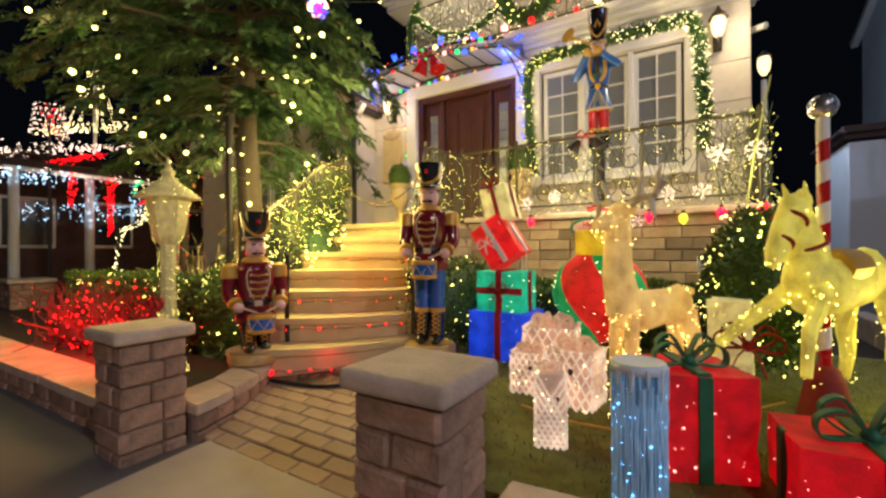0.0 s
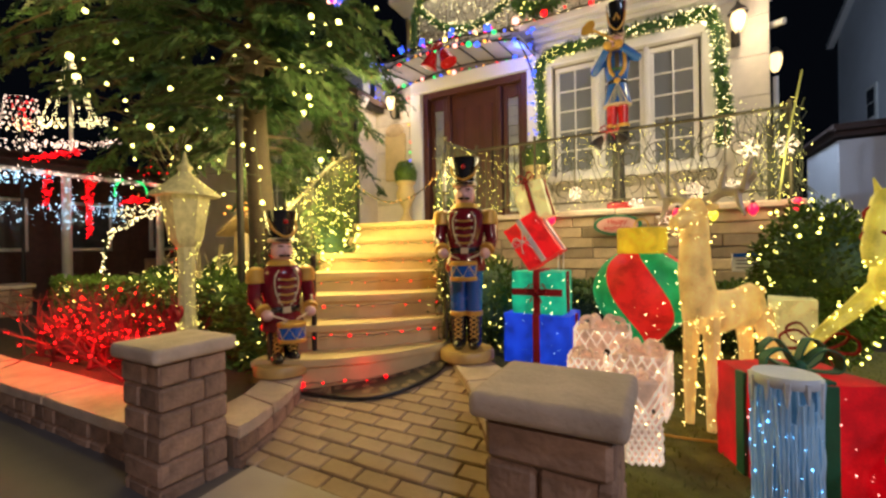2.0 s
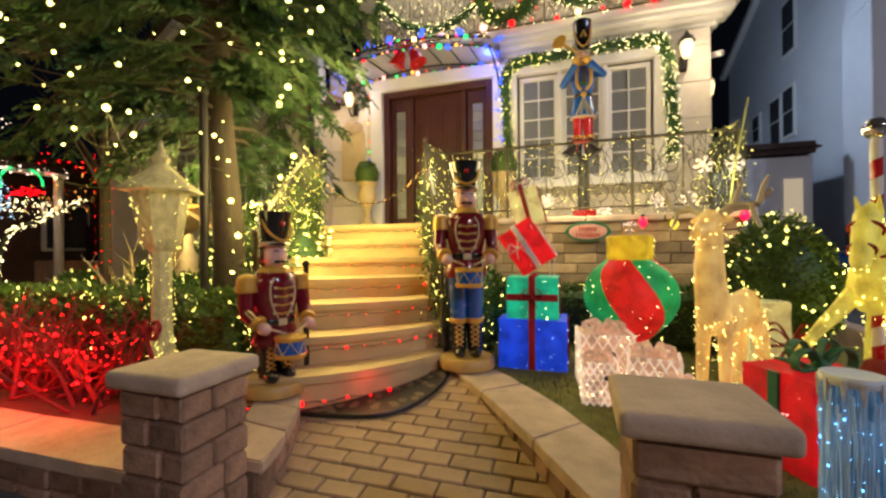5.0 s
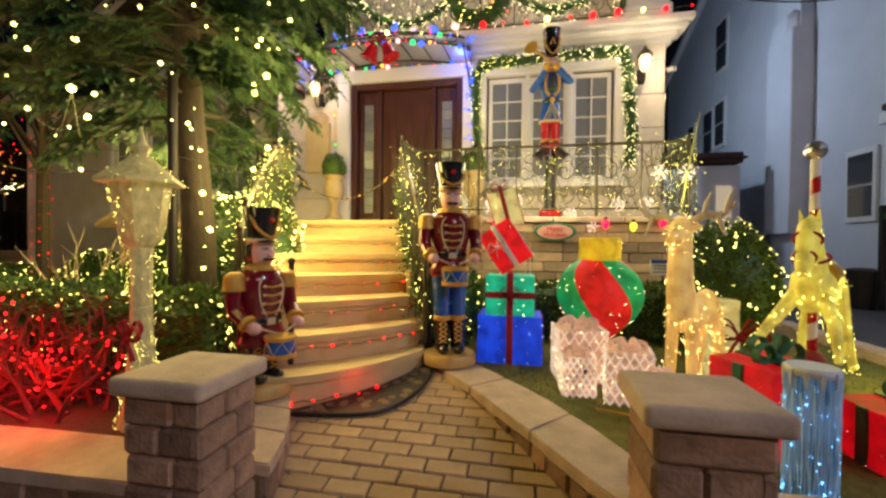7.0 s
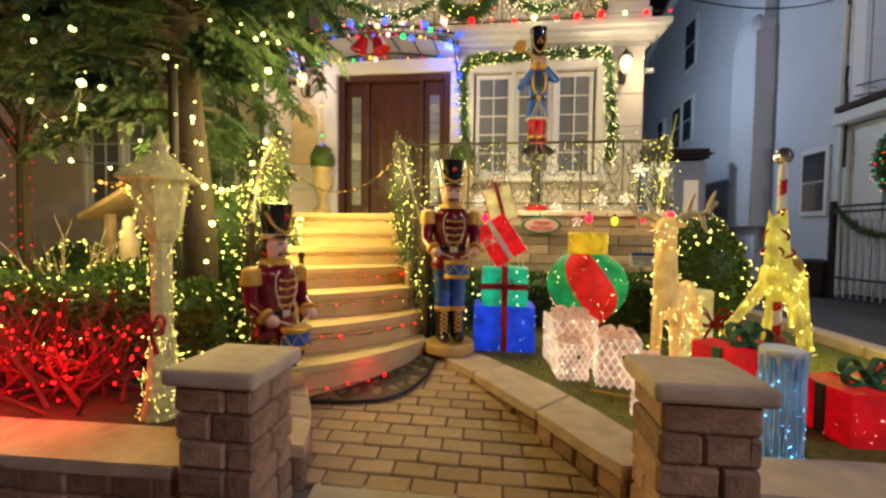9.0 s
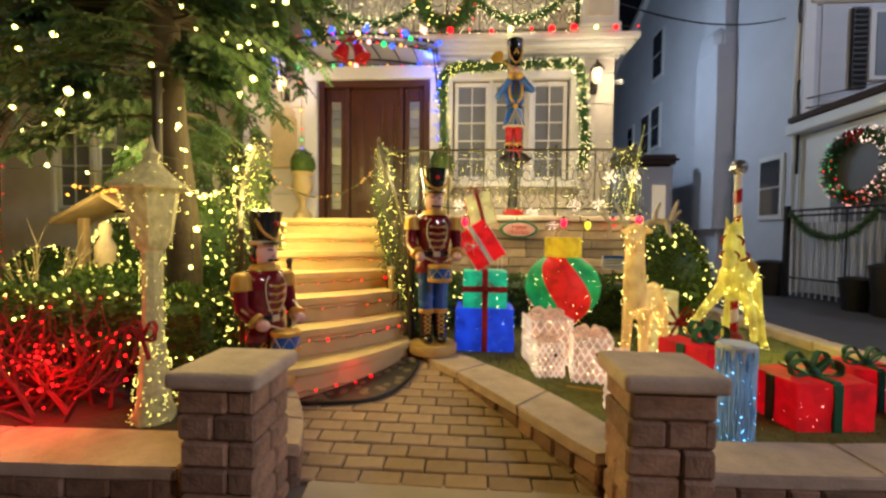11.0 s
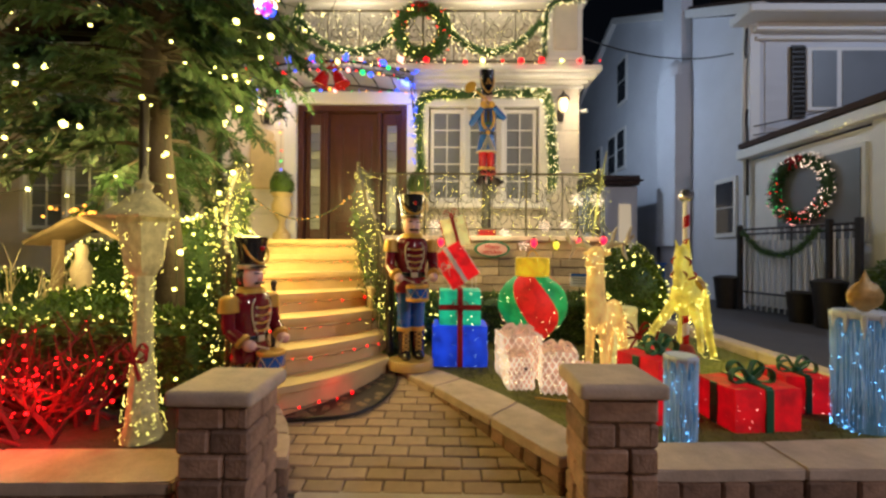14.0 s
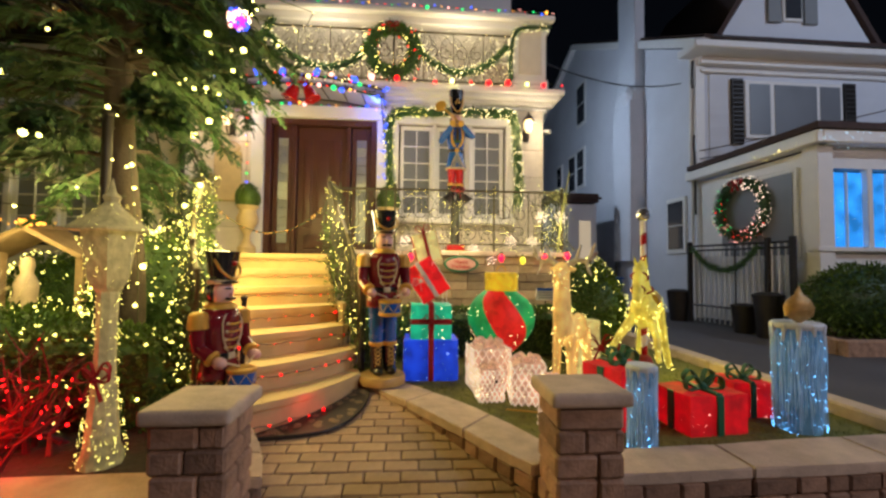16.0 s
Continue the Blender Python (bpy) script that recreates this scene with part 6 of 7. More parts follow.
M["bamboo"] = mat("green_cane", (0.40, 0.42, 0.12), 0.5, var=0.2, bump=0.1)
pl = thing("bamboo_cane", (0.83, 4.9, 1.45), "slanting yellow-green cane with lights at the terrace corner", "cane")
part("stem", T([(-0.14, 0, 0), (-0.08, 0, 0.5), (0.04, 0, 1.17)], 0.010, 8, 0.007), M["bamboo"], pl)


def vine(name, path, leaves, size, label, z0, z1, seed):
    g = random.Random(seed)
    pts = [Vector(p) for p in path]

    def at(r):
        i = r.randrange(len(pts) - 1)
        p = pts[i].lerp(pts[i + 1], r.random())
        return p + Vector((r.gauss(0, 0.05), r.gauss(0, 0.05), r.uniform(z0, z1))), (r.gauss(0, 1), r.gauss(0, 1), r.gauss(0, 0.6))
    ob = thing(name, (0, 0, 0), label, "vine")
    v, f = spray_leaves(leaves, at, size, seed)
    raw("leaves", v, f, M["leaf"], ob, "", "stuff")
    bm = bmesh.new()
    for k in range(10):
        i = g.randrange(len(pts) - 1)
        p = pts[i].lerp(pts[i + 1], g.random())
        tube(bm, [p + Vector((g.gauss(0, 0.03), g.gauss(0, 0.03), z0 + (z1 - z0) * t)) for t in (0, 0.3, 0.6, 1)], 0.006, 5)
    part("stem_mass", bm, M["bark"], ob, kind="stuff")
    return ob


vine("climbing_vine", R_LEFT[1:], 2600, 0.05, "thin green vine over the stair railing", -0.1, 0.7, 31)
vine("climbing_vine", R_RIGHT[1:], 1200, 0.045, "thin green vine over the stair railing", -0.3, 0.5, 32)

# ---- garlands and wreaths ----


def garland(name, path, r, leaves, nl, lmat, label, seed, lr=0.0082, group="garlands"):
    ob = thing(name, (0, 0, 0), label, "garland", group)
    pts = smooth_line(path, 5)
    part("core", T(pts, r * 0.45, 6), M["needle"], ob)

    def at(g):
        i = g.randrange(len(pts) - 1)
        p = pts[i].lerp(pts[i + 1], g.random())
        d = Vector((g.gauss(0, 1), g.gauss(0, 1), g.gauss(0, 1))).normalized()
        return p + d * r * 0.35, d
    v, f = spray_leaves(leaves, at, r * 0.9, seed, 0.3, 0.22)
    raw("needles", v, f, M["garland"], ob, "", "stuff")
    g = random.Random(seed)
    ps = []
    for _ in range(nl):
        p, d = at(g)
        ps.append(p + d * r * 0.75)
    mats = lmat if isinstance(lmat, (list, tuple)) else [lmat]
    for i, m in enumerate(mats):
        bulbs("lights", ps[i::len(mats)], lr, m, ob)
    return ob


M["l_flake"] = glow("bulb_flake", (1.0, 0.72, 0.55), 4)
M["garland"] = mat("garland_needle", (0.060, 0.15, 0.025), 0.6, var=0.3, bump=0, per_island=0.5)
garland("garland", [(-1.68, 5.86, 2.15), (-1.72, 5.86, 2.6), (-1.75, 5.86, 3.2), (-1.74, 5.86, 3.62), (-1.5, 5.86, 3.77), (-1.2, 5.86, 3.76)], 0.085, 1900, 330, M["l_yellow"], "green garland with lights around the window", 41, 0.0115)
garland("garland", [(-1.2, 5.86, 3.76), (-0.6, 5.86, 3.80), (0.0, 5.86, 3.80), (0.26, 5.86, 3.76), (0.34, 5.86, 3.45), (0.36, 5.86, 3.0), (0.40, 5.86, 2.6), (0.36, 5.86, 2.25)], 0.085, 2800, 560, M["l_white"], "green garland with lights around the window", 42, 0.012)
railing("railing", [(-3.75, 5.88, 4.20), (-1.7, 5.88, 4.20), (0.28, 5.88, 4.20)], "scrolled iron balcony railing full of lights", height=0.92)
light_net("balcony_lights", [(-3.75, 5.86, 4.20), (0.28, 5.86, 4.20)], 680, 0.02, 0.95, 0.0125, M["l_white"], "warm white lights over the balcony railing", 0.03, 7, 8)
for a, b, s in (((-3.75, 5.0), (-2.75, 4.42), 51), ((-2.75, 4.42), (-1.98, 4.92), 52), ((-1.42, 4.92), (-0.62, 4.42), 53), ((-0.62, 4.42), (0.2, 4.92), 54)):
    m = ((a[0] + b[0]) / 2, min(a[1], b[1]) + 0.13)
    garland("garland", [(a[0], 5.83, a[1]), (m[0], 5.82, m[1]), (b[0], 5.83, b[1])], 0.075, 800, 110, M["l_white"], "green garland swag with lights on the balcony", s, 0.013)
garland("garland", [(0.22, 5.8, 4.3), (0.24, 5.78, 4.85), (0.35, 5.74, 5.17), (0.86, 5.72, 5.22)], 0.06, 700, 120, M["l_white"], "garland of lights along the balcony pier", 56, 0.013)
garland("garland", [(-3.8, 5.8, 4.26), (-3.78, 5.8, 4.85), (-3.6, 5.78, 5.16)], 0.07, 700, 50, M["l_yellow"], "garland of lights along the balcony end", 57)


def wreath(place, r, turn, lmats, label, seed, n=120, lr=0.011, thick=0.12, leaf="garland"):
    ob = thing("wreath", place, label, "wreath", "", "", turn)
    ring = [(r * math.cos(a), 0, r * math.sin(a)) for a in [i * math.pi / 16 for i in range(33)]]
    part("core", T(ring, thick * 0.5, 8), M["needle"], ob)

    def at(g):
        a = g.uniform(0, 6.283)
        d = Vector((g.gauss(0, 1), g.gauss(0, 1), g.gauss(0, 1))).normalized()
        return Vector((r * math.cos(a), 0, r * math.sin(a))) + d * thick * 0.45, d
    v, f = spray_leaves(2600, at, thick * 0.8, seed, 0.3, 0.2)
    raw("needles", v, f, M[leaf], ob, "", "stuff")
    g = random.Random(seed)
    for i, (m, lo, hi) in enumerate(lmats):
        ps = []
        while len(ps) < n // len(lmats):
            p, d = at(g)
            a = math.degrees(math.atan2(p.z, p.x)) % 360
            if lo <= a <= hi and d.y < 0.4:
                ps.append(p + d * thick * 0.7)
        bulbs("lights", ps, lr, m, ob)
    bow_part(ob, (0, -thick * 0.9, r * 0.95), r * 0.32, M["redcloth"])
    return ob


wreath((-1.71, 5.76, 4.73), 0.36, 0, ((M["l_yellow"], 0, 360), (M["l_red"], 0, 360)), "big green wreath with red bow on the balcony", 61, 96, 0.022)
# conifer needles instead of garland ones: the darker green stands for missing light
wreath((5.60, 7.42, 2.52), 0.57, -86, ((M["l_flake"], 0, 120), (M["l_flake"], 0, 100), (M["l_flake"], 300, 360), (M["l_red"], 150, 330), (M["l_green"], 130, 240), (M["l_pink"], 190, 330)), "large wreath next door, needles darkened as unlit, white and red lights", 62, 330, 0.018, 0.13, "needle")
garland("garland", [(4.98, 8.1, 1.72), (5.02, 7.75, 1.38), (5.08, 7.4, 1.24), (5.16, 7.0, 1.3), (5.24, 6.6, 1.70)], 0.08, 900, 0, M["l_white"], "dark green garland looped over the metal fence", 63)

# ---- strings of coloured lights ----
MULTI = [M["l_red"], M["l_green"], M["l_blue"], M["l_amber"], M["l_pink"]]
light_string("canopy_lights", [(arch(i / 16)[0], 5.12, arch(i / 16)[1] - 0.05) for i in range(17)], 0.105, 0.055, MULTI, "string of coloured lights along the door canopy", "coloured strings")
light_string("canopy_lights", [(arch(i / 16)[0], 5.86, 3.80 + 0.03 * math.sin(math.pi * i / 16)) for i in range(17)], 0.12, 0.050, MULTI, "string of coloured lights along the door canopy", "coloured strings")
light_string("canopy_lights", [(arch(i / 16)[0], 5.11, arch(i / 16)[1] + 0.08) for i in range(17)], 0.12, 0.045, [M["l_red"], M["l_green"], M["l_blue"], M["l_warm"]], "string of coloured lights along the door canopy", "coloured strings")
blue_c = thing("blue_light_clusters", (0, 0, 0), "round blue light clusters along the canopy and door", "string lights")
for k, t in enumerate((0.06, 0.28, 0.42, 0.62, 0.84)):
    x, z = arch(t)
    bulbs("cluster", [(x + random.gauss(0, 0.022), 5.06 + random.gauss(0, 0.022), z + 0.09 + random.gauss(0, 0.022)) for _ in range(22)], 0.032, M["l_blue"], blue_c)
for k in range(8):
    z = 4.02 - 0.19 * k
    bulbs("cluster", [(-1.82 + random.gauss(0, 0.03), 5.62 + 0.03 * k + random.gauss(0, 0.03), z + random.gauss(0, 0.03)) for _ in range(10)], 0.028, M["l_blue"], blue_c)
for k in range(6):
    bulbs("cluster", [(-4.25 + random.gauss(0, 0.06), 5.4 + random.gauss(0, 0.06), 3.86 - 0.08 * k + random.gauss(0, 0.04)) for _ in range(6)], 0.028, M["l_blue"], blue_c)
lamp("blue_cluster_light", (-1.92, 5.5, 3.75), 16, (0.05, 0.12, 1.0), 0.12)
lamp("blue_cluster_light", (-4.15, 5.35, 3.72), 5, (0.05, 0.12, 1.0), 0.12)
light_string("door_lights", curve((-4.02, 5.97, 3.7), (-4.02, 5.97, 2.1), 0, 8), 0.15, 0.036, MULTI, "coloured lights hanging beside the door casing", "coloured strings")
light_string("cornice_lights", [(-1.8, 5.67, 4.225), (1.10, 5.67, 4.225)], 0.30, 0.075, [M["l_red"], M["l_red"], M["l_red"], M["l_yellow"]], "big red and yellow bulbs along the cornice", "coloured strings")
light_string("balcony_red_lights", [(-3.7, 5.67, 4.23), (-1.9, 5.67, 4.23)], 0.30, 0.08, [M["l_red"], M["l_pink"]], "big red bulbs along the balcony edge", "coloured strings")
light_string("roof_lights", [(-4.2, 5.67, 5.43), (0.95, 5.67, 5.43)], 0.115, 0.045, MULTI, "coloured lights along the roof gutter", "coloured strings")
light_string("wing_eave_lights", [(-4.5, WY - 0.22, 3.5), (-7.0, WY - 0.22, 5.25)], 0.06, 0.009, [M["l_red"], M["l_amber"], M["l_warm"]], "red and amber lights along the wing's eave", "coloured strings")
light_string("wing_window_lights", [(-5.08, WY - 0.08, 3.0), (-5.06, WY - 0.08, 1.2)], 0.035, 0.009, M["l_warm"], "string of small lights beside the wing window", "coloured strings", True, 0.03)
bells = thing("red_bells", (-2.94, 5.06, 3.72), "shiny red bells hanging from the canopy", "bells")
for s in (-1, 1):
    b = L([(0.12, -0.15), (0.125, -0.14), (0.10, -0.10), (0.075, 0.0), (0.05, 0.06), (0.01, 0.075)], 18)
    bmesh.ops.transform(b, matrix=pose(0.1 * s, 0, 0, 0, -24 * s, 0), verts=b.verts[:])
    part("bell", b, M["redpaint"], bells)
bow_part(bells, (0, -0.08, 0.08), 0.13, M["redcloth"])
gb = thing("gold_bells", (-0.74, 4.9, 2.24), "gold bells with a red bow on the terrace railing", "bells")
for s in (-1, 1):
    b = L([(0.075, -0.10), (0.078, -0.09), (0.06, -0.06), (0.045, 0.0), (0.01, 0.04)], 16)
    bmesh.ops.transform(b, matrix=pose(0.1 * s, 0, 0, 0, -35 * s, 0), verts=b.verts[:])
    part("bell", b, M["dark"], gb)
bow_part(gb, (0, -0.07, 0.06), 0.11, M["redcloth"])
bulbs("lights", [(random.gauss(0, 0.11), -0.05 + random.gauss(0, 0.03), -0.12 + random.gauss(0, 0.05)) for _ in range(22)], 0.007, M["l_yellow"], gb)


def snowflake(place, r, seed):
    ob = thing("snowflake_light", place, "lit white snowflake on the terrace railing", "snowflake light", "snowflakes")
    bm, ps = bmesh.new(), []
    for k in range(6):
        a = k * math.pi / 3 + seed
        d = Vector((math.cos(a), 0, math.sin(a)))
        s = Vector((-math.sin(a), 0, math.cos(a)))
        tube(bm, [(0, 0, 0), d * r], 0.006, 5)
        for sg in (-1, 1):
            tube(bm, [d * r * 0.55, d * r * 0.8 + s * sg * r * 0.25], 0.005, 5)
            ps.append(d * r * 0.8 + s * sg * r * 0.25)
        ps += [d * r * t for t in (0.3, 0.55, 0.8, 1.0)]
    part("frame", bm, M["white"], ob)
    bulbs("lights", [p + Vector((0, -0.012, 0)) for p in ps], 0.008, M["l_flake"], ob)
    return ob


for k, (x, z) in enumerate(((0.76, 1.97), (0.48, 1.97), (0.03, 1.61), (0.34, 1.62), (-0.50, 1.50), (-0.24, 1.36), (-1.46, 1.60), (-1.12, 1.67))):
    snowflake((x, 4.945, z), 0.095 if k < 2 else 0.08, k * 0.2)


def big_bulb(place, colour, label, r=0.042):
    ob = thing("jumbo_bulb", place, label, "bulb", "jumbo bulbs")
    part("glass", L([(0.006, -r * 1.7), (r * 0.6, -r * 1.2), (r, -r * 0.4), (r * 0.9, r * 0.3), (r * 0.5, r * 0.9)], 14), colour, ob, "glowing coloured bulb")
    part("socket", C((0, 0, r * 0.85), (0, 0, r * 1.7), r * 0.45, r * 0.4, 10), M["dark"], ob)
    return ob


M["jred"], M["jyel"] = glow("jumbo_red", (1.0, 0.006, 0.05), 2.6), glow("jumbo_yellow", (0.95, 0.80, 0.05), 1.6)
for x, z, m in ((0.49, 1.40, "jred"), (0.81, 1.43, "jred"), (0.18, 1.36, "jyel"), (-0.12, 1.39, "jred"), (-1.37, 1.39, "jred")):
    big_bulb((x, 4.84, z), M[m], "big red bulb on the wall" if m == "jred" else "big yellow bulb on the wall")

# signs
sign = thing("greeting_sign", (-0.68, 4.86, 1.29), "oval pink greeting sign with a green rim", "sign")
part("plate", L([(0.24, -0.012), (0.24, 0.012)], 28, (0, 0, 0), 1.0, 0.46), M["green"], sign)
sign.matrix_basis = pose(-0.68, 4.86, 1.29, 90, 0, 0)
part("face", L([(0.205, 0.0), (0.205, 0.018)], 28, (0, 0, 0), 1.0, 0.42), mat("pink_board", (0.55, 0.30, 0.26), 0.5, bump=0.1), sign)
for word, y in (("Happy", 0.012), ("Holidays", -0.058)):
    cu = bpy.data.curves.new("lettering", "FONT")
    cu.body, cu.size, cu.align_x, cu.extrude = word, 0.075, "CENTER", 0.002
    cu.materials.append(M["redpaint"])
    t = new("lettering", cu)
    t.parent = sign
    t.location = (0, y, 0.021)
sg = thing("security_sign", (0.42, 4.6, LAWN), "small blue and white yard sign on a stake", "sign")
part("stake", C((0, 0, -0.02), (0, 0, 0.7), 0.01, None, 6), M["dark"], sg)
pl = part("plate", B((0, -0.012, 0.78), (0.26, 0.012, 0.16), 0.004), M["white"], sg)
part("band", B((0, -0.02, 0.845), (0.24, 0.006, 0.035)), M["blue"], pl, "", False)
for z in (0.80, 0.77, 0.735):
    part("bar", B((0, -0.02, z), (0.2, 0.005, 0.012)), M["blind"], pl, "", False)

# urns, sconces, lamp


def urn(place, label):
    ob = thing("urn_planter", place, label, "planter", "urns")
    ob.scale = (1.0, 1.0, 1.25)
    part("urn", L([(0.13, -0.10), (0.13, 0.02), (0.11, 0.03), (0.08, 0.06), (0.05, 0.10), (0.045, 0.16), (0.06, 0.19), (0.10, 0.24), (0.145, 0.31), (0.15, 0.37), (0.12, 0.43), (0.115, 0.46), (0.155, 0.49), (0.16, 0.51), (0.13, 0.51)], 22), M["stair"], ob, "carved stone urn")
    c = (0, 0, 0.60)
    part("foliage_core", S(c, 0.145, 14, 10), M["leaf"], ob)
    v, f = spray_leaves(1600, lambda g: blob(c, (0.16, 0.16, 0.16), g, 0.9), 0.03, 71)
    raw("leaves", v, f, M["leaf"], ob, "clipped box ball", "stuff")
    return ob


urn((-3.80, 5.5, LAND + 0.1), "pale stone urn with a clipped box ball beside the door")
urn((-1.72, 5.45, LAND + 0.1), "pale stone urn with a clipped box ball under the window")


def sconce(place, label):
    ob = thing("wall_lantern", place, label, "wall lamp", "wall lanterns")
    part("back_plate", B((0, 0.0, 0.0), (0.09, 0.02, 0.2), 0.008), M["dark"], ob)
    part("arm", T(smooth_line([(0, 0, -0.06), (0, -0.12, -0.14), (0, -0.2, -0.08), (0, -0.2, 0.0)], 5), 0.011, 6), M["dark"], ob)
    part("globe", L([(0.035, 0.0), (0.06, 0.05), (0.075, 0.15), (0.06, 0.2)], 16, (0, -0.2, 0)), M["lampglass"], ob, "glowing frosted glass")
    part("roof", L([(0.10, 0.2), (0.07, 0.25), (0.03, 0.29), (0.008, 0.34)], 16, (0, -0.2, 0)), M["dark"], ob)
    return ob


M["lampglass"] = glow("lamp_glass", (1.0, 0.74, 0.36), 2.2)
sconce((-4.25, 5.96, 3.42), "lit carriage lantern on the wall beside the door")
sconce((0.52, 5.96, 3.46), "lit carriage lantern on the wall beside the window")
sl = thing("post_lamp", (1.07, 6.94, 0), "glowing post lamp beside the house", "lamp")
part("post", C((0, 0, 0), (0, 0, 3.25), 0.035, 0.03, 10), M["white"], sl)
part("globe", L([(0.03, 3.32), (0.06, 3.38), (0.075, 3.48), (0.06, 3.55)], 14), M["lampglass"], sl)
part("roof", L([(0.085, 3.55), (0.035, 3.61), (0.01, 3.64)], 14), M["dark"], sl)
niche = thing("stone_plaque", (-4.30, 5.95, 2.75), "carved arched stone plaque on the wall", "plaque")
part("panel", B((0, 0, -0.1), (0.42, 0.06, 0.8), 0.02), M["stair"], niche)
part("crest", S((0, -0.02, 0.36), 0.2, 16, 8, (1, 0.2, 0.6)), M["veneer"], niche)
cam_ = thing("wall_camera", (0.88, 6.10, 3.6), "small white camera on the house corner", "camera")
part("housing", C((-0.04, 0.05, 0), (0.10, -0.08, -0.03), 0.035, None, 10), M["white"], cam_)

# ---- stairs' lights, chain and mat ----
for k, (a, m, b, z) in enumerate(NOSE):
    line = bow(a, m, b, 24)
    out = (Vector((line[12].x, line[12].y)) - Vector((-2.9, 4.3))).normalized() * 0.02
    drop = 0.145 if k == 0 else 0.07
    pts = [(p.x + out.x, p.y + out.y, z - drop - 0.018 * abs(math.sin(i * 0.8))) for i, p in enumerate(line)]
    light_string("step_lights", pts, 0.15 if k == 0 else 0.135 if k < 4 else 0.085, 0.034 if k == 0 else 0.019 if k < 4 else 0.011, M["l_red"], "string of red lights along a step", "step lights", True, 0.006)
light_string("rope_chain", curve((-3.66, 4.02, 2.0), (-2.34, 4.04, 1.95), 0.36, 16), 0.03, 0.013, M["l_amber"], "rope light chain hanging across the stairs", "", True, 0.004, 0.008)
for x, y, z, e in ((-2.08, 2.36, 0.26, 1.0), (-2.35, 2.9, 0.72, 1.3), (-2.6, 3.2, 1.0, 0.9)):
    lamp("step_string_light", (x, y, z), e, RED, 0.15)
door_mat = thing("door_mat", (0, 1.45, 0.004), "half-round dark rubber mat with flower relief before the steps", "mat")
door_mat.matrix_basis = pose(0, 1.45, 0.004, 6.56, 0, 0)
pts = bow((-2.66, 0.62), (-2.16, 0.95), (-1.80, 1.50), 16)
rim = [p.to_2d() for p in smooth_line([(-1.73, 1.50, 0), (-1.70, 1.28, 0), (-1.76, 0.98, 0), (-1.92, 0.77, 0), (-2.20, 0.69, 0), (-2.50, 0.66, 0), (-2.66, 0.62, 0)], 4)]
part("slab", P([tuple(p) for p in pts] + [tuple(p) for p in rim[:-1]], 0.0, 0.016, 0.004), M["dark"], door_mat)
part("rolled_rim", T([(p.x, p.y, 0.018) for p in rim], 0.014, 6), M["dark"], door_mat)
M["mat_relief"] = mat("worn_rubber_relief", (0.16, 0.12, 0.075), 0.6, var=0.4, scale=20, bump=0.3)
g = random.Random(5)
for k in range(60):
    t, q = g.random(), g.uniform(0.08, 0.85)
    p = pts[int(t * 16)].lerp(rim[len(rim) - 1 - int(t * (len(rim) - 1))], q)
    bm = bmesh.new()
    for j in range(5):
        a = j * 1.257 + k
        ball(bm, (p.x + 0.017 * math.cos(a), p.y + 0.017 * math.sin(a), 0.018), 0.012, 6, 4, (1, 1, 0.4))
    part("flower_relief", bm, M["mat_relief"], door_mat)

# ---- left garden ----
# weak emission in the mesh stands in for light from its bulbs
M["lantern"] = mat("lit_lantern_mesh", (0.42, 0.37, 0.20), 0.7, var=0.35, scale=22, bump=0.5, fine=140, emit=0.07, emit_colour=(1.0, 0.82, 0.30))
M["twig"] = mat("red_twig", (0.13, 0.022, 0.024), 0.75, var=0.35, bump=0.3)
lan = thing("garden_lantern", (-3.07, 1.72, BED), "pale mesh garden lantern with a faint glow, wrapped in warm lights", "lantern")
lan.scale = (0.72, 0.72, 0.98)
part("base", L([(0.15, -0.02), (0.15, 0.04), (0.12, 0.1), (0.10, 0.3), (0.075, 0.5)], 8), M["lantern"], lan)
part("post", L([(0.075, 0.5), (0.07, 0.75), (0.075, 0.98), (0.10, 1.0)], 8), M["lantern"], lan)
part("head", L([(0.10, 1.0), (0.14, 1.04), (0.195, 1.3), (0.20, 1.33)], 6), M["lantern"], lan, "frosted six-sided lantern head")
part("roof", L([(0.29, 1.33), (0.29, 1.345), (0.16, 1.42), (0.07, 1.48), (0.05, 1.50), (0.07, 1.53), (0.03, 1.56), (0.006, 1.64)], 6), M["lantern"], lan)
ps = []
g = random.Random(12)
for k in range(520):
    z = g.uniform(0.0, 1.5) if k % 3 else g.uniform(0.0, 0.5)
    r = 0.17 - 0.2 * z if z < 0.45 else 0.085 if z < 0.98 else 0.12 + (z - 1.0) * 0.26 if z < 1.33 else max(0.05, 0.29 - (z - 1.33) * 1.3)
    a = g.uniform(0, 6.283)
    ps.append((r * 1.05 * math.cos(a), r * 1.05 * math.sin(a), z))
bulbs("lights", ps, 0.0056, M["l_yellow"], lan, "warm lights wound round the lantern")
bow_part(lan, (0.02, -0.13, 0.50), 0.14, M["redcloth"])
lamp("lantern_light", (-2.75, 1.40, 1.25), 2.2, GOLD, 0.12)

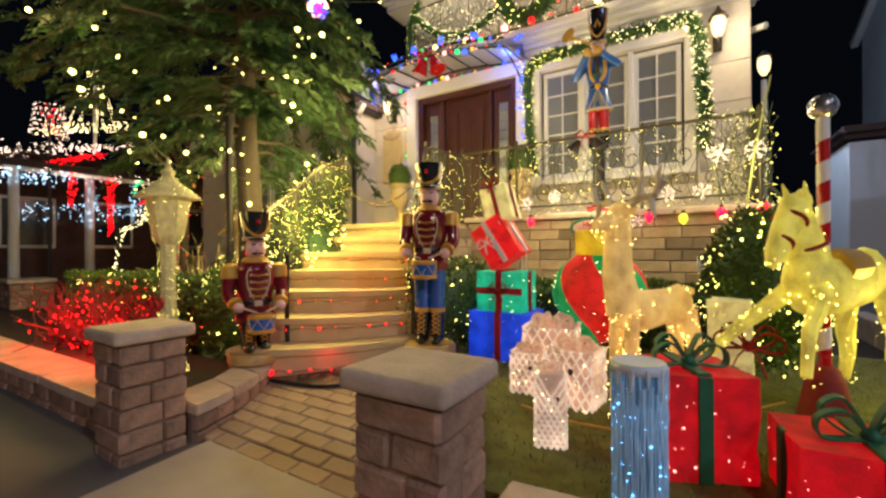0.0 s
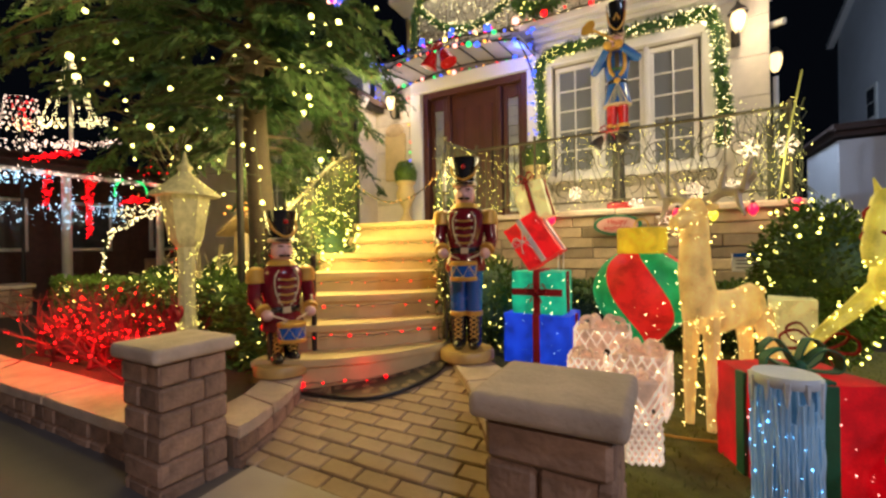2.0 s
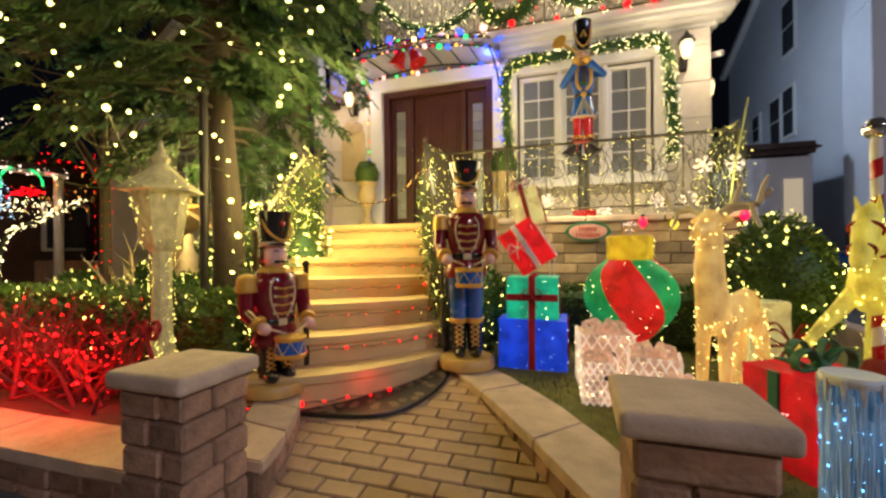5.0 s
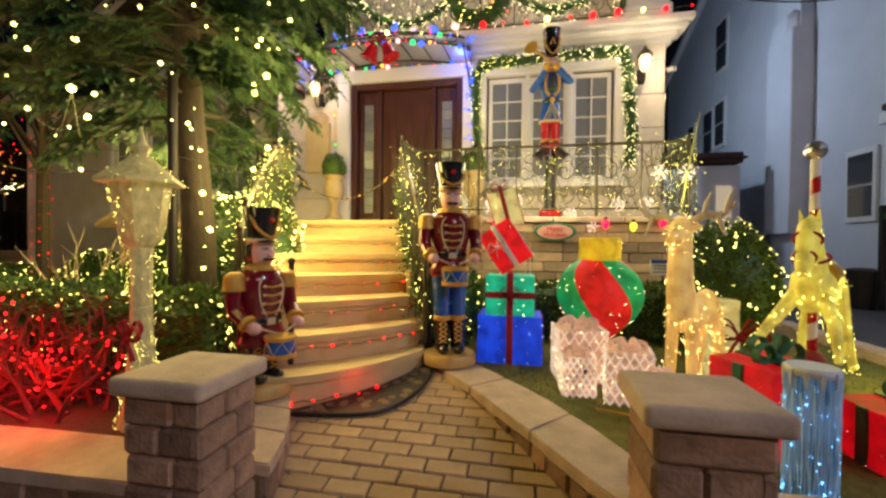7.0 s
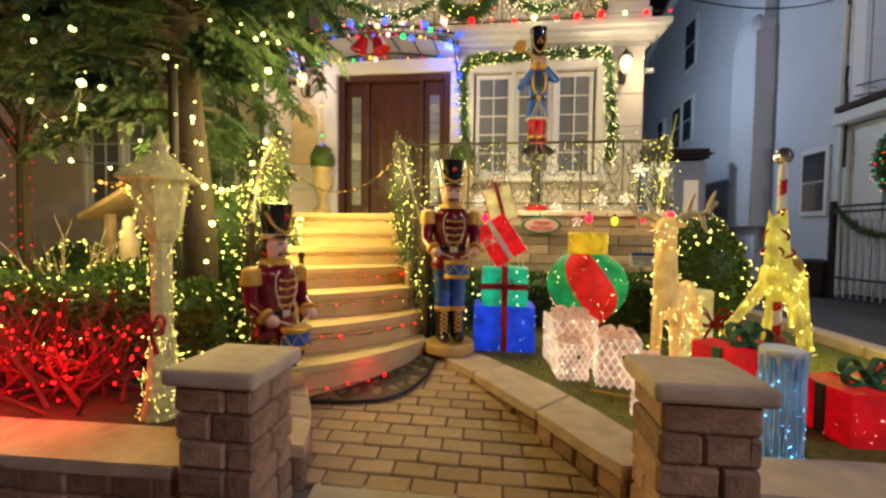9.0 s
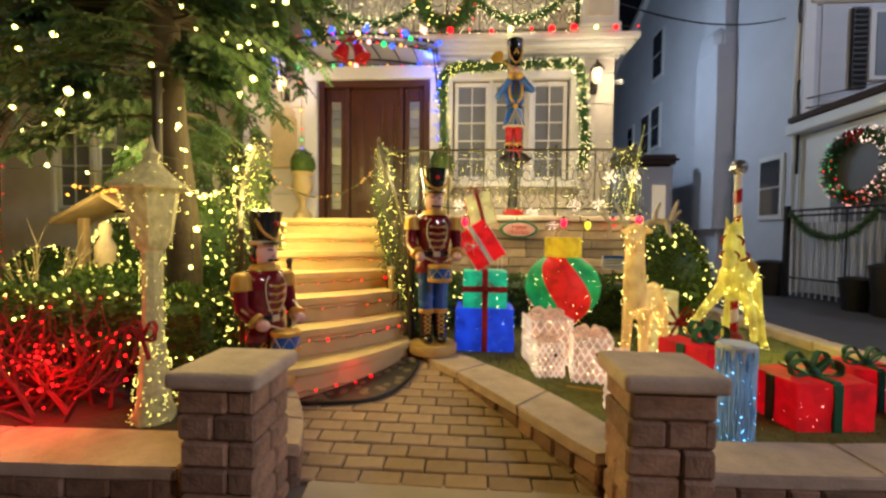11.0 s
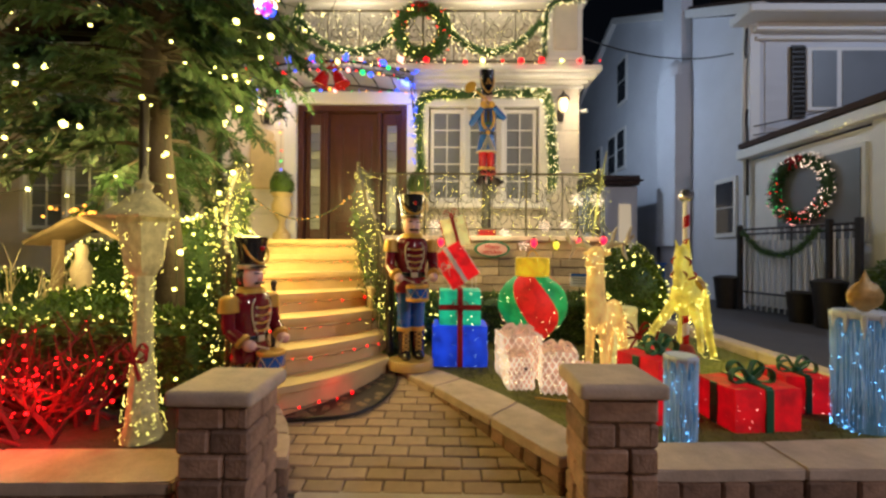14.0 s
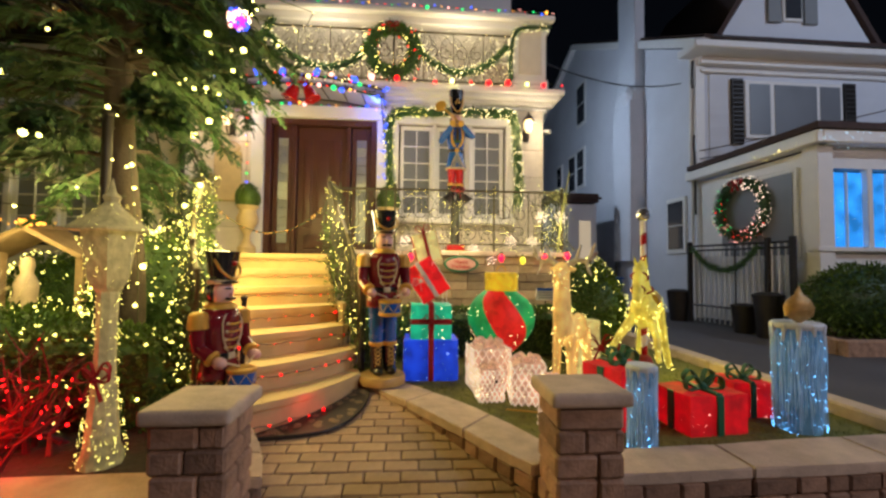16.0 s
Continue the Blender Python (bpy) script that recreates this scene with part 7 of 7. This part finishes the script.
M["l_shrub_red"] = glow("bulb_shrub_red", (1.0, 0.006, 0.008), 8)
sh = thing("red_lit_shrub", (-4.45, 1.86, BED), "bare twiggy shrub glowing with red lights", "shrub")
bm, ps = bmesh.new(), []
g = random.Random(77)
for k in range(120):
    a, el = g.uniform(0, 6.283), g.uniform(0.25, 1.3)
    base = Vector((g.uniform(-1.0, 1.0), g.gauss(0, 0.12), 0))
    ln = g.uniform(0.35, 0.66)
    d = Vector((math.cos(a) * math.cos(el), math.sin(a) * math.cos(el) * 0.55, math.sin(el)))
    pts = [base + d * ln * t + Vector((g.gauss(0, 0.03), g.gauss(0, 0.02), 0)) for t in (0, 0.35, 0.7, 1.0)]
    tube(bm, pts, g.uniform(0.011, 0.022), 6, 0.004)
    for j in range(4):
        q = pts[1 + j // 2].lerp(pts[2 + min(1, j // 2)], g.random())
        e = (d + Vector((g.gauss(0, 0.6), g.gauss(0, 0.5), g.gauss(0.1, 0.4)))).normalized()
        tube(bm, [q, q + e * 0.1, q + e * 0.22 + Vector((0, 0, 0.02))], 0.007, 5, 0.0025)
        if j < 3:
            ps.append(q + e * g.uniform(0.03, 0.2) + Vector((0, -0.012, 0)))
part("twig_mass", bm, M["twig"], sh, kind="stuff")
bulbs("lights", ps, 0.0145, M["l_shrub_red"], sh, "red string lights")

pole = thing("tree_stake", (-3.74, 2.60, BED), "dark metal pole beside the tree trunk", "pole")
part("rod", C((0, 0, -0.02), (0, 0, 2.3), 0.035, None, 10), M["dark"], pole)
part("cap", S((0, 0, 2.3), 0.045, 10, 6), M["dark"], pole)
st = thing("small_tree", (-6.06, 3.3, BED), "slim tree trunk wound with red lights", "tree")
part("trunk", T([(0, 0, -0.02), (0.03, 0, 1.0), (0, 0.02, 2.2)], 0.07, 8, 0.05), M["bark"], st)
tw = bmesh.new()
for k in range(14):
    a = k * 2.4
    tube(tw, smooth_line([(0, 0, 1.6 + 0.04 * k), (0.3 * math.cos(a), 0.3 * math.sin(a), 2.1 + 0.04 * k), (0.7 * math.cos(a), 0.6 * math.sin(a), 2.5 + 0.05 * k)], 3), 0.02, 5, 0.004)
part("branch_mass", tw, M["bark"], st, kind="stuff")
bulbs("lights", [(0.085 * math.cos(k * 0.9), 0.085 * math.sin(k * 0.9), 0.3 + k * 0.02) for k in range(90)], 0.010, M["l_red"], st, "red lights")

bare = thing("bare_bush", (-5.55, 3.35, BED), "pale leafless bush with a few warm lights", "shrub")
bm, ps = bmesh.new(), []
g = random.Random(58)
for k in range(26):
    a, el = g.uniform(0, 6.283), g.uniform(0.6, 1.4)
    d = Vector((math.cos(a) * math.cos(el), math.sin(a) * math.cos(el), math.sin(el)))
    ln = g.uniform(0.6, 1.15)
    pts = [d * ln * t + Vector((g.gauss(0, 0.02), g.gauss(0, 0.02), 0)) for t in (0, 0.35, 0.7, 1.0)]
    tube(bm, pts, 0.012, 5, 0.003)
    for j in range(3):
        q = pts[1].lerp(pts[3], g.random())
        e = (d + Vector((g.gauss(0, 0.5), g.gauss(0, 0.5), g.gauss(0, 0.3)))).normalized()
        tube(bm, [q, q + e * 0.12, q + e * 0.24], 0.005, 4, 0.002)
    ps.append(pts[2] + Vector((0, -0.01, 0)))
part("twig_mass", bm, M["cream"], bare, kind="stuff")
bulbs("lights", ps, 0.014, M["l_warm"], bare, "warm string lights")

M["stable_wood"] = mat("stable_wood", (0.36, 0.25, 0.16), 0.8, var=0.35, scale=9, bump=0.4)
cr = thing("nativity_stable", (-5.36, 4.0, BED + 0.32), "small wooden stable with pale statues among lights", "stable")
part("plinth", B((0, 0, -0.16), (1.1, 0.7, 0.32), 0.02), M["block"], cr)
for x in (-0.42, 0.42):
    part("post", B((x, 0, 0.45), (0.09, 0.09, 0.9), 0.01), M["stable_wood"], cr)
for s in (-1, 1):
    part("roof_board", B((0.27 * s, 0, 1.02), (0.72, 0.5, 0.05), 0.008, pose(0, 0, 0, 0, 28 * s, 0)), M["stable_wood"], cr)
bulbs("lights", [(random.gauss(0, 0.14), -0.26, 1.20 + random.gauss(0, 0.03)) for _ in range(30)], 0.034, M["l_amber"], cr, "amber lights on the ridge")
lamp("stable_string_light", (-5.25, 3.45, 1.45), 16, GOLD, 0.15)
for x, y, h in ((0.05, -0.1, 0.86), (-0.17, 0.1, 0.6)):
    merged("stone_statue", [(L([(0.11, 0), (0.12, 0.05), (0.09, h * 0.45), (0.10, h * 0.68), (0.05, h * 0.8), (0.065, h * 0.88), (0.05, h * 0.97), (0.01, h)], 14), M["cap"])], (-5.33 + x, 3.85 + y, BED + 0.32), 0, 1.0, "plain pale stone statue in the small stable", "statue", "stable statues")

# lights in the conifer
tl = thing("tree_lights", TREE, "large warm white bulbs strung through the conifer", "string lights")
g = random.Random(33)
ps = []
for k in range(150):
    z = g.uniform(1.7, 5.2)
    a = g.uniform(-3.6, 1.3)
    r = g.uniform(0.55, 1.1) * ((1.9 if z > 2.6 else 1.4) if math.cos(a) < 0.1 else (1.0 if z < 2.9 else 1.3) if math.sin(a) > 0.2 else 0.95)
    if math.cos(a) > 0.3 and z < 3.4:
        r *= 0.6
    ps.append(Vector((r * math.cos(a), r * math.sin(a) * 0.95, z - 0.15 * r)))
bulbs("bulbs", ps, 0.036, M["l_big"], tl)
bm = bmesh.new()
srt = sorted(ps, key=lambda p: p.z)
for i in range(0, len(srt) - 3, 2):
    tube(bm, curve(srt[i], srt[i + 2], 0.06, 6), 0.004, 4)
part("wire", bm, M["wire"], tl)
light_string("trunk_lights", [(TREE.x + 0.17, TREE.y - 0.06, 0.35), (TREE.x + 0.16, TREE.y - 0.1, 1.3), (TREE.x + 0.08, TREE.y - 0.13, 2.2)], 0.16, 0.034, M["l_big"], "large warm bulbs down the tree trunk", "", True, 0.02)
xb = thing("mirror_bauble", (-2.98, 3.08, 3.52), "bauble of tiny magenta and white lights in the tree", "bauble")
part("shell", S((0, 0, 0), 0.085, 14, 10), mat("magenta_shell", (0.4, 0.02, 0.4), 0.3, emit=0.8, emit_colour=(0.7, 0.05, 0.9)), xb)
for m in ("l_pink", "l_blue", "l_white"):
    bulbs("lights", [Vector((g.gauss(0, 1), g.gauss(0, 1), g.gauss(0, 1))).normalized() * 0.092 for _ in range(30)], 0.030, M[m], xb)
part("cord", C((0, 0, 0.08), (0, 0, 0.4), 0.004, None, 5), M["wire"], xb)

# ---- the lit street to the left ----
lh = thing("far_house", (0, 0, 0), "dark house next door with a porch outlined in lights", "house")
part("wall", B((-16.0, 6.2, 1.6), (6.0, 7.6, 3.2)), mat("dark_brick", (0.075, 0.042, 0.034), 0.9, var=0.4, scale=8, bump=0.5), lh, "", False)
part("roof", P([(-19.2, 2.2), (-12.8, 2.2), (-12.8, 10.2), (-19.2, 10.2)], 3.2, 3.42, 0.1), M["roof"], lh, "", False)
part("porch_roof", B((-11.95, 4.2, 2.98), (1.7, 3.4, 0.14), 0.03, pose(0, 0, 0, 0, 10, 0)), M["roof"], lh, "", False)
part("porch_beam", B((-11.25, 4.2, 2.78), (0.12, 3.3, 0.16), 0.01), M["white"], lh)
for y in (2.7, 3.9, 5.7):
    part("column", C((-11.25, y, 0), (-11.25, y, 2.7), 0.09, 0.08, 10), M["white"], lh)
for y in (3.3, 4.9, 6.8):
    w = part("window", B((-12.98, y, 1.75), (0.1, 1.0, 1.2), 0.02), M["white"], lh)
    part("pane", B((-12.92, y, 1.75), (0.04, 0.85, 1.05)), M["glass"], w, "", False)
g = random.Random(91)


def strewn(name, a, b, n, r, m, drop=0.0, thick=0.04):
    """Bulbs strewn along a line from a to b (y, z) on the porch front."""
    ps = []
    for _ in range(n):
        t = g.random()
        ps.append((-11.2 + g.gauss(0, 0.06), a[0] + (b[0] - a[0]) * t + g.gauss(0, thick), a[1] + (b[1] - a[1]) * t + g.gauss(0, thick) - drop * g.random() ** 2))
    bulbs(name, ps, r, M[m], lh)


strewn("eave_lights", (2.2, 2.72), (5.8, 2.86), 260, 0.026, "l_flake", 0.12)
strewn("eave_lights", (2.2, 2.62), (3.7, 2.74), 150, 0.028, "l_cool", 0.25)
strewn("garland_lights", (2.4, 3.05), (4.8, 3.62), 230, 0.026, "l_flake", 0.10, 0.06)
strewn("ridge_lights", (3.1, 3.62), (4.6, 4.05), 150, 0.024, "l_white", 0.1, 0.05)
strewn("red_garland", (3.2, 2.92), (4.15, 3.30), 110, 0.036, "l_red", 0.05, 0.03)
strewn("red_column_lights", (4.26, 1.42), (4.27, 2.78), 150, 0.036, "l_red", 0.0, 0.03)
strewn("red_column_lights", (3.55, 2.0), (3.58, 2.75), 60, 0.036, "l_red", 0.0, 0.03)
strewn("column_lights", (3.9, 1.6), (3.9, 2.7), 90, 0.024, "l_cool", 0.0, 0.07)
strewn("column_lights", (4.72, 1.9), (4.74, 2.7), 70, 0.024, "l_cool", 0.0, 0.04)
strewn("icicle_lights", (2.8, 2.02), (5.0, 2.16), 180, 0.022, "l_cool", 0.4, 0.02)
strewn("bed_lights", (4.85, 2.1), (5.7, 2.2), 70, 0.024, "l_white", 0.3, 0.05)
strewn("red_cluster", (4.9, 2.28), (5.35, 2.36), 60, 0.036, "l_red", 0.0, 0.06)
strewn("tree_specks", (5.4, 2.2), (7.2, 3.4), 90, 0.022, "l_amber", 0.5, 0.25)
strewn("tree_specks", (5.2, 3.0), (7.0, 3.3), 60, 0.024, "l_red", 0.3, 0.25)
bulbs("wreath_lights", [(-11.15, 5.05 + 0.33 * math.cos(a), 2.48 + 0.33 * math.sin(a)) for a in [g.uniform(-0.3, 3.5) for _ in range(120)]], 0.036, M["l_green"], lh)
cone = []
for k in range(7):
    a = k * 0.9
    for i in range(26):
        t = i / 25
        cone.append((-11.4 + 0.45 * t * math.cos(a), 4.05 + 0.45 * t * math.sin(a), 5.4 - 1.5 * t))
bulbs("light_cone", cone, 0.026, M["l_white"], lh)
part("cone_pole", C((-11.4, 4.05, 3.3), (-11.4, 4.05, 5.45), 0.03, None, 8), M["white"], lh)
sp = thing("spiral_light_tree", (-11.2, 3.22, 0), "spiral tree of pink-white lights in the next yard", "light sculpture")
part("pole", C((0, 0, 0), (0, 0, 4.15), 0.035, 0.02, 8), M["dark"], sp)
bulbs("lights", [(0.28 * math.cos(i * 0.36) * (1.1 - 0.3 * i / 110), 0.28 * math.sin(i * 0.36) * (1.1 - 0.3 * i / 110), 3.46 + 0.68 * i / 110) for i in range(110)], 0.026, M["l_flake"], sp)
bulbs("lights", [(g.gauss(0, 0.08), g.gauss(0, 0.08), 3.5 + 0.6 * g.random()) for i in range(40)], 0.03, M["l_red"], sp)
lamp("porch_string_light", (-10.4, 4.0, 2.3), 5, (1.0, 0.72, 0.6), 0.3)
part("left_yard_wall", B((-11.5, 6.3, 0.45), (5.0, 0.25, 0.95), 0.02), M["veneer"], None, "pale low yard wall of the next plot", False, "structure")
light_string("arch_lights", smooth_line([(-7.26, 2.95, 0.55), (-7.29, 2.95, 0.96), (-7.18, 2.95, 1.26), (-6.96, 2.95, 1.39), (-6.42, 2.95, 1.5), (-5.81, 2.95, 1.67)], 5), 0.022, 0.022, M["l_white"], "white rope light climbing a bent branch", "", True, 0.02, 0.02)
hd = thing("yard_fence", (0, 0, 0), "dark fence of the next plot", "fence")
for k in range(24):
    part("board", B((-14.5 + 0.28 * k, 7.2, 0.9), (0.2, 0.03, 1.8), 0.004), M["dark"], hd)
part("rail", B((-11.3, 7.24, 1.5), (6.8, 0.04, 0.08)), M["dark"], hd)
lp = pillar(-9.5, -8.85, 2.1, 2.7, 0.62, 91)

# unseen fittings added to go with the assumed street and drive lights


def unseen_street_lamp(x, y, h, reach):
    ob = thing("unseen_street_lamp", (x, y, 0), "tall grey street lamp added out of view at the kerb", "street lamp", "street lamps")
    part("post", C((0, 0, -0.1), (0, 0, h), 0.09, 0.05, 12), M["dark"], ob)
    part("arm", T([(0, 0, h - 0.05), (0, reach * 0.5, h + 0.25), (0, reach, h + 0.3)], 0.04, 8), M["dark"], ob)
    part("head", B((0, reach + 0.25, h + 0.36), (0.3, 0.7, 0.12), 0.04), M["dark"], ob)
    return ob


unseen_street_lamp(5.0, -6.7, 5.55, 1.25)
unseen_street_lamp(13.0, -3.5, 9.45, 1.25)
# made-up fitting for the drive fill above
fl = thing("drive_fill_fitting", (0.92, 12.0, 5.75), "small unseen lamp fitting added on the house side", "lamp")
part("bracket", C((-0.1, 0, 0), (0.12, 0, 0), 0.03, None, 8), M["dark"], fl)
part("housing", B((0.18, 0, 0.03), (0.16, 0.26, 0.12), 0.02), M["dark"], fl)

# cables
for a, b, s in (((0.9, 6.4, 5.0), (5.6, 9.3, 6.1), 0.25), ((5.7, 9.0, 4.2), (14, 5.5, 6.2), 0.2), ((5.7, 9.0, 4.0), (14, 5.2, 5.9), 0.25)):
    cb = thing("overhead_cable", (0, 0, 0), "thin black cable hanging between the houses", "cable", "cables")
    part("cable", T(curve(a, b, s, 16), 0.014, 5), M["dark"], cb)
wr = thing("ground_wire", (0, 0, 0), "pale extension wire trailing over the lawn", "wire")
part("wire", T(smooth_line([(-0.6, 2.45, LAWN + 0.03), (-0.3, 2.35, LAWN + 0.035), (0.0, 2.4, LAWN + 0.03), (0.2, 2.6, LAWN + 0.03), (0.7, 3.2, LAWN + 0.05)], 6), 0.006, 5), M["gold"], wr)

# ---- pavers ----
PW, PD = 0.212, 0.106
pav = mesh_of("paver", B((0, 0, 0), (PW - 0.008, PD - 0.008, 0.05), 0.006), M["paver"])
g = random.Random(2)
y, r = 1.50, 0
while y < 3.15:
    xa = -2.16 - max(0.0, (y - 1.5)) * 0.62
    xb = -0.64 - max(0.0, y - 1.5) * 0.66
    x = -3.2 + (PW / 2 if r % 2 else 0)
    while x < -0.4:
        if xa - 0.1 < x < xb + 0.12 and y - 2.1 < (x + 2.5) * 1.22 + 0.22:
            piece("paver", pav, path_bed, pose(x, y, walk_z(y) - 0.022 + g.gauss(0, 0.0015), 6.56 + g.gauss(0, 0.5), g.gauss(0, 0.5), g.gauss(0, 0.6)))
        x += PW
    y += PD
    r += 1
